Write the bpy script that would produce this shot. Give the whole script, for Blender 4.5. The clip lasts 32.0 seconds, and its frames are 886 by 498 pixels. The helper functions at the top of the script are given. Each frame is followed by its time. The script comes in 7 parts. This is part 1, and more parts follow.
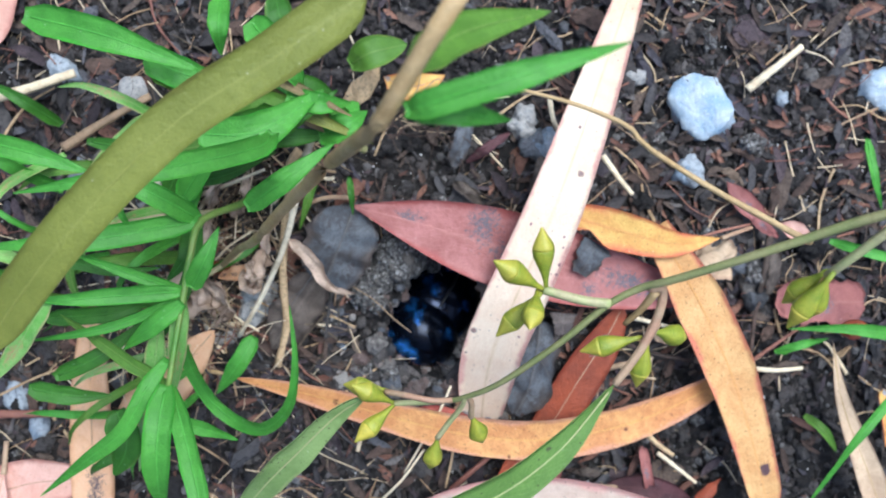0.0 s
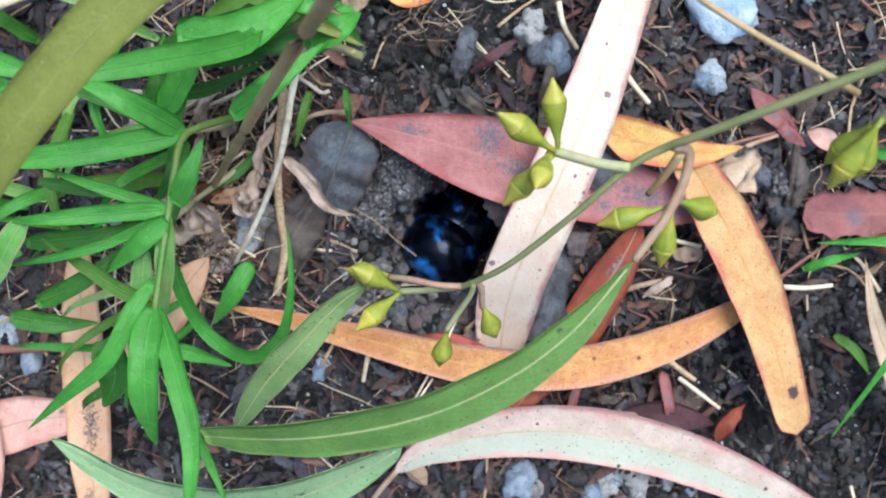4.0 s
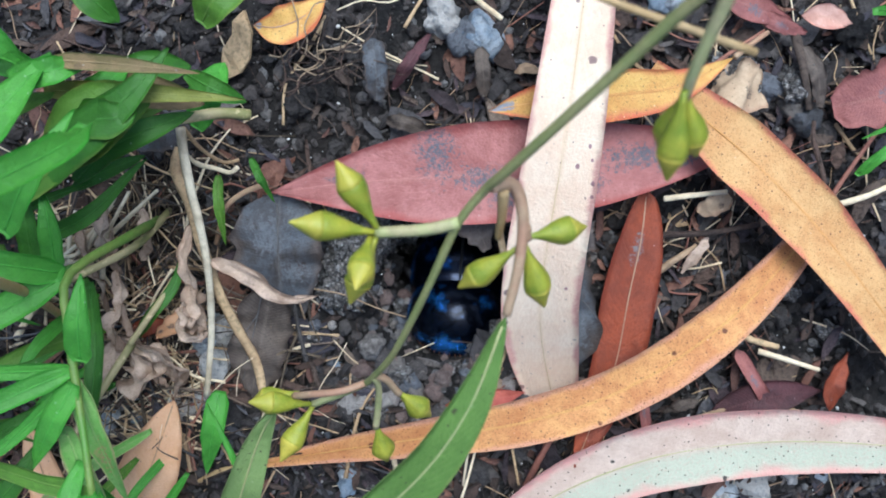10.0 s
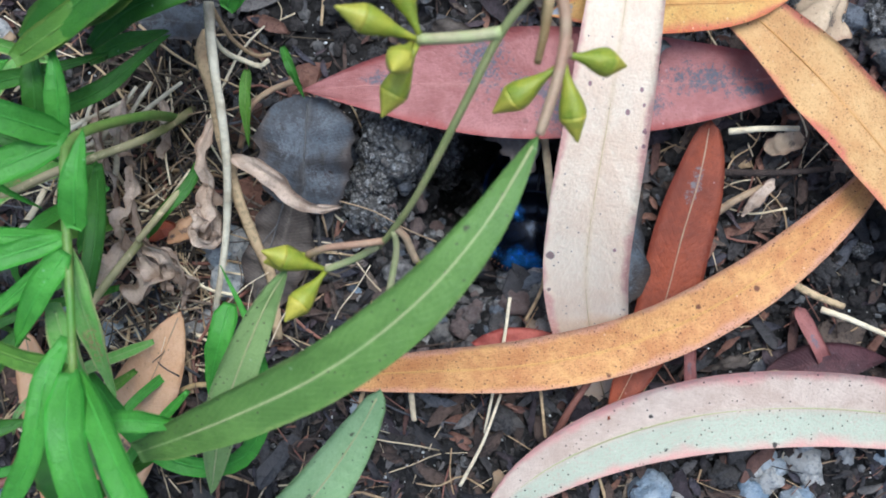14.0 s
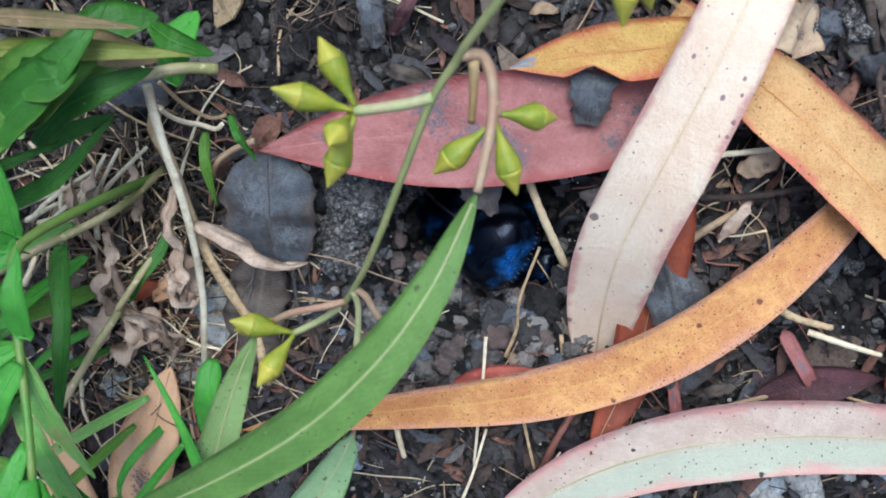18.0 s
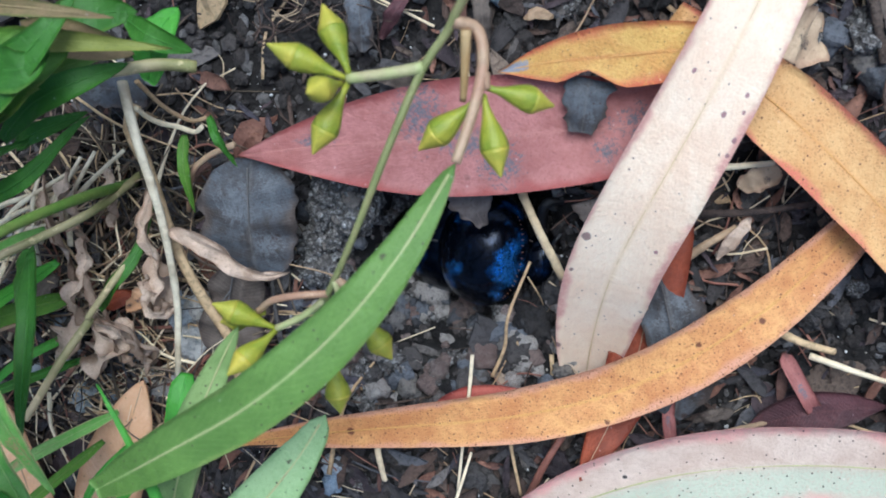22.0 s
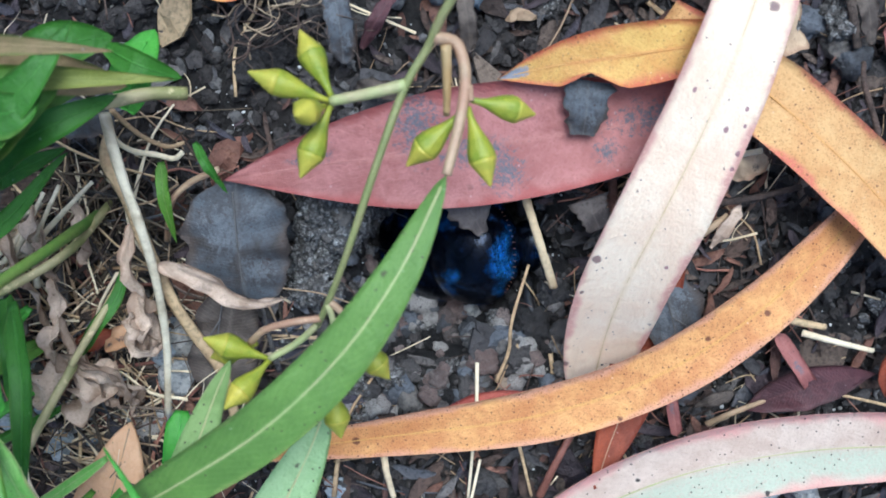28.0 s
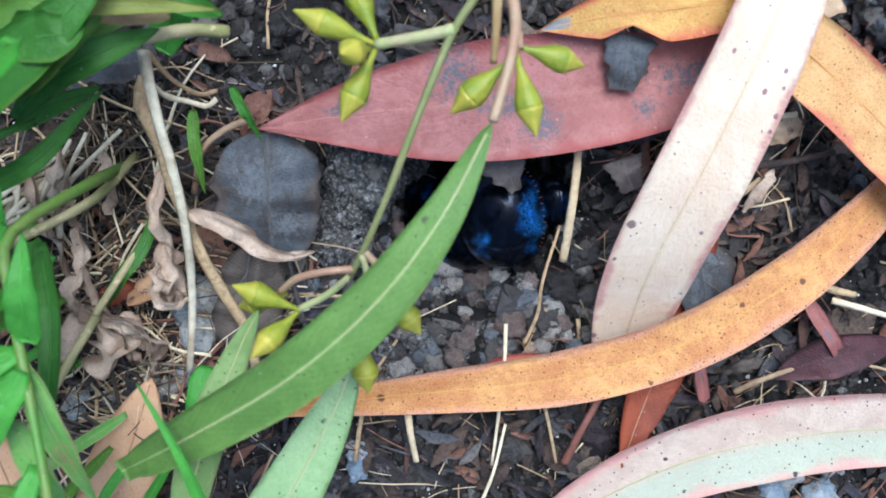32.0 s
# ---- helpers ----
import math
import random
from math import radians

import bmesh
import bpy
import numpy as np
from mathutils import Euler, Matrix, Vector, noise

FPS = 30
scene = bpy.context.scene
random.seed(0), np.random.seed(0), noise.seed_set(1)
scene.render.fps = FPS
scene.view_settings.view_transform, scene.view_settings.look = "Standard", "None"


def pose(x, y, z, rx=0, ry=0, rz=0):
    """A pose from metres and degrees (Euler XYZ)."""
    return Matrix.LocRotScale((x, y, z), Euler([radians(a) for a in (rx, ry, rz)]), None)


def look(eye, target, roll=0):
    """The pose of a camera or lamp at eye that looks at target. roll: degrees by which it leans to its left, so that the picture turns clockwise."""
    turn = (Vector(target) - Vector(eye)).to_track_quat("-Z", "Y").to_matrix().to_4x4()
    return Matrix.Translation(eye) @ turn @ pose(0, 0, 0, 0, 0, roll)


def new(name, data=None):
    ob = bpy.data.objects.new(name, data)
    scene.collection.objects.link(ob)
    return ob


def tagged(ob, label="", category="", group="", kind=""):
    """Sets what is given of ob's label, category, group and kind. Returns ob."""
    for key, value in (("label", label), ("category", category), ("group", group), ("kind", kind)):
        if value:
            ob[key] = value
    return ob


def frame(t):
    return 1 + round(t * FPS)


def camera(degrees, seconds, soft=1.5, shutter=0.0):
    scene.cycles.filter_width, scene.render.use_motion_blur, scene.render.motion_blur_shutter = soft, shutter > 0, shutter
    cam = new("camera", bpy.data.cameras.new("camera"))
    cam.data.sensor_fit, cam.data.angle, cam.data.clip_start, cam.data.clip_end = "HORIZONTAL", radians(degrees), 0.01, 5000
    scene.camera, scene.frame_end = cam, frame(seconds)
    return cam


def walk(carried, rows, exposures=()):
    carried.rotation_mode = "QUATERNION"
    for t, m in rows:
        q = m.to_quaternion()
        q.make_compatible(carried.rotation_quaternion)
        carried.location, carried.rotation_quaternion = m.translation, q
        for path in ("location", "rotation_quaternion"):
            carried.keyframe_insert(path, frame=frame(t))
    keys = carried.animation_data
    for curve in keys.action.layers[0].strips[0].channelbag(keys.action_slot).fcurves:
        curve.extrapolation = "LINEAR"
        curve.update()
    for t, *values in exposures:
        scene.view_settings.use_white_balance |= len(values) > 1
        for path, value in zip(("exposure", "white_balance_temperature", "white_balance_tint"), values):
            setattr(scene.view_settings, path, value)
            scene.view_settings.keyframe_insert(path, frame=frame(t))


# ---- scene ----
import itertools

# ---- camera and its walk ----
cam = camera(48.0, 32.0, soft=1.8)
cam.data.dof.use_dof, cam.data.dof.focus_distance, cam.data.dof.aperture_fstop = True, 0.2, 32.0
ROWS = [
    (0.0, 0.00932, 0.00645, 0.28550, -6.712, -1.051, 0.760),
    (0.5, 0.01260, 0.00199, 0.27551, -7.763, -1.875, 0.134),
    (1.0, 0.01348, 0.00001, 0.27519, -8.964, -2.930, -0.418),
    (1.5, 0.01295, -0.00214, 0.27677, -9.424, -3.771, -1.789),
    (2.0, 0.01222, -0.00386, 0.27823, -9.765, -3.565, -2.117),
    (2.5, 0.01323, -0.00561, 0.27551, -9.325, -3.219, -2.168),
    (3.0, 0.01372, -0.00559, 0.27606, -9.762, -1.537, -2.349),
    (3.5, 0.01357, -0.00373, 0.27363, -9.348, -0.756, -1.047),
    (5.5, 0.00901, -0.01294, 0.26837, -9.325, 0.947, -0.274),
    (6.0, 0.01139, -0.01143, 0.26804, -10.407, 0.683, -1.524),
    (6.5, 0.01749, -0.01005, 0.25483, -9.409, -0.612, -2.287),
    (7.0, 0.01949, -0.01063, 0.25006, -10.247, 1.248, -2.489),
    (7.5, 0.02147, -0.00984, 0.24535, -9.295, 0.758, -3.552),
    (8.0, 0.02243, -0.00553, 0.24529, -8.514, 1.222, -6.394),
    (8.5, 0.02544, -0.00608, 0.23757, -7.261, 0.582, -10.327),
    (9.0, 0.02690, -0.00830, 0.23485, -6.479, -0.664, -17.573),
    (9.5, 0.02774, -0.01150, 0.23233, -6.343, 0.689, -19.485),
    (10.0, 0.02989, -0.01508, 0.22699, -6.706, 0.365, -20.385),
    (10.5, 0.03021, -0.01821, 0.22045, -6.842, 0.845, -19.290),
    (11.0, 0.02804, -0.01997, 0.21921, -4.763, 0.697, -18.652),
    (11.5, 0.02597, -0.02418, 0.21452, -5.993, 1.859, -18.201),
    (12.0, 0.02329, -0.02743, 0.21735, -5.480, 2.989, -17.759),
    (12.5, 0.02210, -0.02839, 0.22087, -4.692, 3.602, -16.867),
    (13.0, 0.02242, -0.03159, 0.21658, -5.702, 3.344, -17.105),
    (13.5, 0.02167, -0.03520, 0.21409, -5.106, 3.387, -16.710),
    (14.0, 0.02265, -0.03815, 0.21130, -5.040, 3.040, -16.188),
    (14.5, 0.02567, -0.03798, 0.20939, -4.163, 2.806, -16.271),
    (16.5, 0.04698, -0.02379, 0.20068, -11.302, 7.419, -15.786),
    (17.0, 0.05626, -0.01950, 0.20697, -7.928, 9.745, -19.272),
    (17.5, 0.05973, -0.01898, 0.20602, -8.343, 9.026, -20.827),
    (18.0, 0.05856, -0.01988, 0.20343, -11.191, 8.767, -21.137),
    (18.5, 0.05947, -0.02160, 0.20399, -11.222, 9.520, -20.999),
    (19.0, 0.05940, -0.02270, 0.20056, -11.696, 9.647, -20.363),
    (19.5, 0.06007, -0.02149, 0.20074, -9.420, 9.262, -20.339),
    (20.0, 0.06141, -0.02175, 0.20355, -10.763, 10.708, -20.053),
    (20.5, 0.06312, -0.02324, 0.20166, -10.460, 10.795, -20.524),
    (21.0, 0.06162, -0.02517, 0.19442, -9.980, 9.279, -20.193),
    (21.5, 0.06112, -0.02350, 0.19417, -8.385, 8.574, -20.583),
    (22.0, 0.05763, -0.02534, 0.19548, -9.136, 8.848, -19.992),
    (22.5, 0.05227, -0.02420, 0.20058, -7.616, 7.851, -20.272),
    (23.0, 0.05327, -0.02580, 0.19952, -8.275, 8.282, -19.632),
    (23.5, 0.05414, -0.02572, 0.19982, -7.408, 8.444, -20.135),
    (24.0, 0.05405, -0.02619, 0.19838, -8.203, 8.188, -20.532),
    (24.5, 0.05441, -0.02538, 0.19756, -8.158, 8.087, -20.666),
    (25.0, 0.05220, -0.02692, 0.19322, -8.042, 6.876, -21.717),
    (25.5, 0.05133, -0.02940, 0.18862, -5.940, 4.341, -24.766),
    (27.5, 0.04544, -0.00558, 0.19420, -10.845, 0.291, -24.014),
    (28.0, 0.03544, -0.00945, 0.19317, -10.971, 0.212, -23.211),
    (28.5, 0.03011, -0.00939, 0.19613, -6.590, 0.102, -23.622),
    (29.0, 0.02951, -0.01172, 0.19164, -9.647, -1.105, -23.216),
    (29.5, 0.02541, -0.01227, 0.19323, -9.403, -1.043, -22.685),
    (30.0, 0.02511, -0.01328, 0.19178, -9.868, -0.823, -22.510),
    (30.5, 0.02518, -0.01387, 0.19113, -9.980, -0.880, -22.265),
    (31.0, 0.02520, -0.01635, 0.18989, -9.509, -0.689, -21.546),
    (31.5, 0.02162, -0.01595, 0.19121, -9.872, -0.934, -21.691),
    (32.0, 0.02131, -0.01702, 0.19321, -9.723, -0.822, -21.823),
]
walk(cam, [(t, pose(x, y, z, rx, ry, rz)) for t, x, y, z, rx, ry, rz in ROWS], [(0.0, 0.5, 5380, 4), (6.0, 0.47, 5350, 4), (10.0, 0.33, 5300, 3), (25.0, 0.25, 5250, 2), (28.0, 0.4, 5150, 1), (32.0, 0.48, 5200, 2)])

# ---- light: an overcast sky with a wide soft sun ----
world = bpy.data.worlds.new("overcast_sky")
scene.world = world
world.use_nodes = True
sky = world.node_tree.nodes.new("ShaderNodeTexSky")
sky.sky_type, sky.sun_disc = "NISHITA", False
sky.sun_elevation, sky.sun_rotation = radians(64), radians(35)
sky.air_density, sky.dust_density, sky.ozone_density = 1.0, 5.0, 1.0
world.node_tree.links.new(sky.outputs[0], world.node_tree.nodes["Background"].inputs[0])
world.node_tree.nodes["Background"].inputs[1].default_value = 0.115
sun = new("sun", bpy.data.lights.new("sun", "SUN"))
sun.data.energy, sun.data.angle, sun.data.color = 2.0, radians(30), (1.0, 0.97, 0.93)
sun.matrix_world = look((0.25, 0.36, 0.9), (0, 0, 0))


# ---- materials ----
class Nodes:
    """A short way to write node trees."""

    def __init__(self, name):
        self.mat = bpy.data.materials.new(name)
        self.mat.use_nodes = True
        self.tree = self.mat.node_tree
        self.out = self.tree.nodes["Principled BSDF"]

    def add(self, kind, inputs=(), **props):
        n = self.tree.nodes.new("ShaderNode" + kind)
        for k, v in props.items():
            setattr(n, k, v)
        for k, v in dict(inputs).items():
            self.put(n.inputs[k], v)
        return n

    def put(self, socket, v):
        if isinstance(v, bpy.types.NodeSocket):
            self.tree.links.new(v, socket)
        elif isinstance(v, tuple) and len(v) == 3 and socket.type == "RGBA":
            socket.default_value = (*v, 1)
        else:
            socket.default_value = v

    def math(self, op, a, b=0.0, c=0.0, clamp=False):
        n = self.add("Math", {0: a, 1: b, 2: c}, operation=op)
        n.use_clamp = clamp
        return n.outputs[0]

    def noise(self, scale, coord=None, detail=4.0, rough=0.6, distort=0.0):
        n = self.add("TexNoise", {"Scale": scale, "Detail": detail, "Roughness": rough, "Distortion": distort})
        if coord is not None:
            self.put(n.inputs["Vector"], coord)
        return n.outputs["Fac"]

    def step(self, x, lo, hi):
        n = self.add("MapRange", {0: x, 1: lo, 2: hi, 3: 0.0, 4: 1.0}, interpolation_type="SMOOTHSTEP")
        return n.outputs[0]

    def mix(self, f, a, b, blend="MIX"):
        n = self.add("Mix", data_type="RGBA", blend_type=blend)
        self.put(n.inputs[0], f)
        self.put(n.inputs[6], a)
        self.put(n.inputs[7], b)
        return n.outputs[2]

    def ramp(self, f, stops):
        n = self.add("ValToRGB", {0: f})
        r = n.color_ramp
        while len(r.elements) < len(stops):
            r.elements.new(0.5)
        for e, (p, c) in zip(r.elements, stops):
            e.position, e.color = p, (*c, 1)
        return n.outputs[0]

    def bump(self, h, strength=0.4, dist=0.0005, normal=None):
        n = self.add("Bump", {"Height": h, "Strength": strength, "Distance": dist})
        if normal is not None:
            self.put(n.inputs["Normal"], normal)
        return n.outputs[0]

    def end(self, color, rough=0.6, normal=None, **more):
        self.put(self.out.inputs["Base Color"], color)
        self.put(self.out.inputs["Roughness"], rough)
        if normal is not None:
            self.put(self.out.inputs["Normal"], normal)
        for k, v in more.items():
            self.put(self.out.inputs[k.replace("_", " ")], v)
        return self.mat


def leaf_material(name, pale, deep, edge, rib, specks=0.5, rough=0.55, blots=(), blot=(0.05, 0.05, 0.06), edge_at=0.75, ends=None, half=None, veins=0.13, dots_from=0.78, round_blots=False, oil=0.72, ink=(0.05, 0.03, 0.025), stipple=0.0):
    """A leaf: u runs along it and v across, from -1 to 1. blots: (u, v, half length, half width) of stains."""
    k = Nodes(name)
    uv = k.add("UVMap", uv_map="leaf").outputs[0]
    obj = k.add("TexCoord").outputs["Object"]
    sep = k.add("SeparateXYZ", {0: uv})
    u, v = sep.outputs[0], sep.outputs[1]
    av = k.math("ABSOLUTE", v)
    big, small, fine = k.noise(90, obj, 3), k.noise(420, obj, 5), k.noise(1700, obj, 3, 0.7)
    col = k.mix(k.step(k.math("MULTIPLY_ADD", small, 0.5, big), 0.5, 1.0), pale, deep)
    if half:
        col = k.mix(k.math("MULTIPLY", k.step(v, -0.15, 0.25), 0.75), col, half)
    if ends:
        col = k.mix(k.step(k.math("ADD", u, k.math("MULTIPLY", big, 0.3)), 0.75, 1.2), col, ends)
    col = k.mix(k.math("MULTIPLY", k.step(k.math("MULTIPLY_ADD", k.math("SUBTRACT", big, 0.5), 0.9, av), edge_at, 1.02), 0.75), col, edge)
    # side veins that leave the midrib at a slant
    saw = k.math("FRACT", k.math("MULTIPLY", k.math("MULTIPLY_ADD", av, 0.11, k.math("MULTIPLY_ADD", small, 0.02, u)), 38.0))
    vein = k.math("MULTIPLY", k.step(k.math("ABSOLUTE", k.math("SUBTRACT", saw, 0.5)), 0.14, 0.02), veins)
    col = k.mix(vein, col, rib)
    col = k.mix(k.math("MULTIPLY", k.step(k.math("MULTIPLY_ADD", small, 0.08, av), 0.15, 0.03), 0.5), col, rib)
    col = k.mix(k.math("MULTIPLY", k.step(fine, 0.5, 0.66), 0.5), col, deep)
    grain = k.noise(4200, obj, 3, 0.75)
    col = k.mix(k.math("MULTIPLY", k.step(grain, 0.56, 0.72), 0.45), col, tuple(c * 0.55 for c in deep))
    dust = k.add("TexVoronoi", {"Vector": obj, "Scale": 620.0, "Randomness": 1.0})
    pale_pick = k.step(k.add("SeparateColor", {0: dust.outputs["Color"]}).outputs[1], 0.9, 0.92)
    col = k.mix(k.math("MULTIPLY", k.math("MULTIPLY", k.step(k.math("MULTIPLY_ADD", grain, 0.2, dust.outputs["Distance"]), 0.26, 0.2), pale_pick), 0.5), col, tuple(min(1.0, 0.25 + 0.75 * c) for c in pale))
    # dark oil dots and specks
    vor = k.add("TexVoronoi", {"Vector": obj, "Scale": 900.0, "Randomness": 1.0})
    dots = k.math("MULTIPLY", k.step(vor.outputs["Distance"], 0.2, 0.12), k.step(k.add("SeparateColor", {0: vor.outputs["Color"]}).outputs[0], oil, oil + 0.02))
    vor2 = k.add("TexVoronoi", {"Vector": obj, "Scale": 240.0, "Randomness": 1.0})
    pick = k.add("SeparateColor", {0: vor2.outputs["Color"]})
    size = k.math("MULTIPLY_ADD", k.math("POWER", pick.outputs[1], 2.0), 0.2, 0.03)
    spot = k.math("MULTIPLY", k.step(k.math("SUBTRACT", k.math("MULTIPLY_ADD", fine, 0.22, k.math("MULTIPLY_ADD", small, 0.14, vor2.outputs["Distance"])), size), 0.2, 0.12), k.step(pick.outputs[0], dots_from - 0.04, dots_from - 0.02))
    dark = k.math("MULTIPLY", k.math("MAXIMUM", dots, spot), specks)
    if stipple:
        pin = k.add("TexVoronoi", {"Vector": obj, "Scale": 2000.0, "Randomness": 1.0})
        col = k.mix(k.math("MULTIPLY", k.math("MULTIPLY", k.step(pin.outputs["Distance"], 0.36, 0.18), k.step(k.math("MULTIPLY_ADD", small, 0.6, big), 0.55, 0.85)), stipple), col, tuple(0.5 * c + 0.5 * i for c, i in zip(deep, ink)))
    col = k.mix(dark, col, ink)
    for bu, bv, ru, rv in blots:
        du = k.math("DIVIDE", k.math("SUBTRACT", u, bu), ru)
        dv = k.math("DIVIDE", k.math("SUBTRACT", v, bv), rv)
        d = k.math("SQRT", k.math("ADD", k.math("POWER", du, 2.0), k.math("POWER", dv, 2.0)))
        d = k.math("ADD", d, k.math("MULTIPLY", k.math("SUBTRACT", k.noise(800, obj, 8, 0.85), 0.5), 2.0 if round_blots else 7.0))
        solid = k.step(d, 1.0, 0.7) if round_blots else k.math("MULTIPLY", k.step(d, 1.15, 0.55), k.step(k.noise(1300, obj, 6, 0.8), 0.40, 0.52))
        col = k.mix(k.math("MULTIPLY", solid, 0.92), col, k.mix(fine, blot, tuple(min(1, c * 2.0 + 0.02) for c in blot)))
    h = k.math("ADD", k.math("MULTIPLY", vein, -0.8), k.math("ADD", k.math("MULTIPLY", small, 0.8), k.math("MULTIPLY", fine, 0.5)))
    return k.end(col, k.math("MULTIPLY_ADD", small, 0.25, rough - 0.1), k.bump(h, 0.75, 0.0005), Subsurface_Weight=0.0, Transmission_Weight=0.0, Specular_IOR_Level=0.4)


def simple(name, a, b, scale=300.0, rough=0.7, bump=0.4, spread=0.25, metal=0.0, third=None, lying=False):
    """A plain natural surface: two or three colours mixed by noise, and by a chance that differs from thing to thing. lying: for things at rest on the ground, grain in metres of the place."""
    k = Nodes(name)
    obj = k.add("NewGeometry").outputs["Position"] if lying else k.add("TexCoord").outputs["Object"]
    n1, n2 = k.noise(scale, obj, 6), k.noise(scale * 4, obj, 4)
    rnd = k.add("ObjectInfo").outputs["Random"]
    isl = k.add("NewGeometry").outputs["Random Per Island"]
    mixed = k.math("ADD", n1, k.math("MULTIPLY", k.math("SUBTRACT", k.math("ADD", rnd, isl), 1.0), spread))
    col = k.mix(k.step(mixed, 0.3, 0.7), a, b)
    if third:
        col = k.mix(k.math("MULTIPLY", k.step(k.math("FRACT", k.math("MULTIPLY", k.math("ADD", rnd, isl), 7.31)), 0.55, 0.8), 0.8), col, third)
    n3 = k.noise(scale * 10, obj, 3, 0.75)
    col = k.mix(k.math("MULTIPLY", k.step(n2, 0.48, 0.66), 0.55 if spread >= 0.45 else 0.22), col, tuple(c * 0.4 for c in a))
    col = k.mix(k.math("MULTIPLY", k.step(n3, 0.55, 0.7), 0.4), col, tuple(min(1.0, c * 1.5 + 0.02) for c in b))
    return k.end(col, k.math("MULTIPLY_ADD", n2, 0.25, rough - 0.12), k.bump(k.math("ADD", n1, k.math("MULTIPLY_ADD", n3, 0.5, n2)), bump, 0.0009), Metallic=metal)


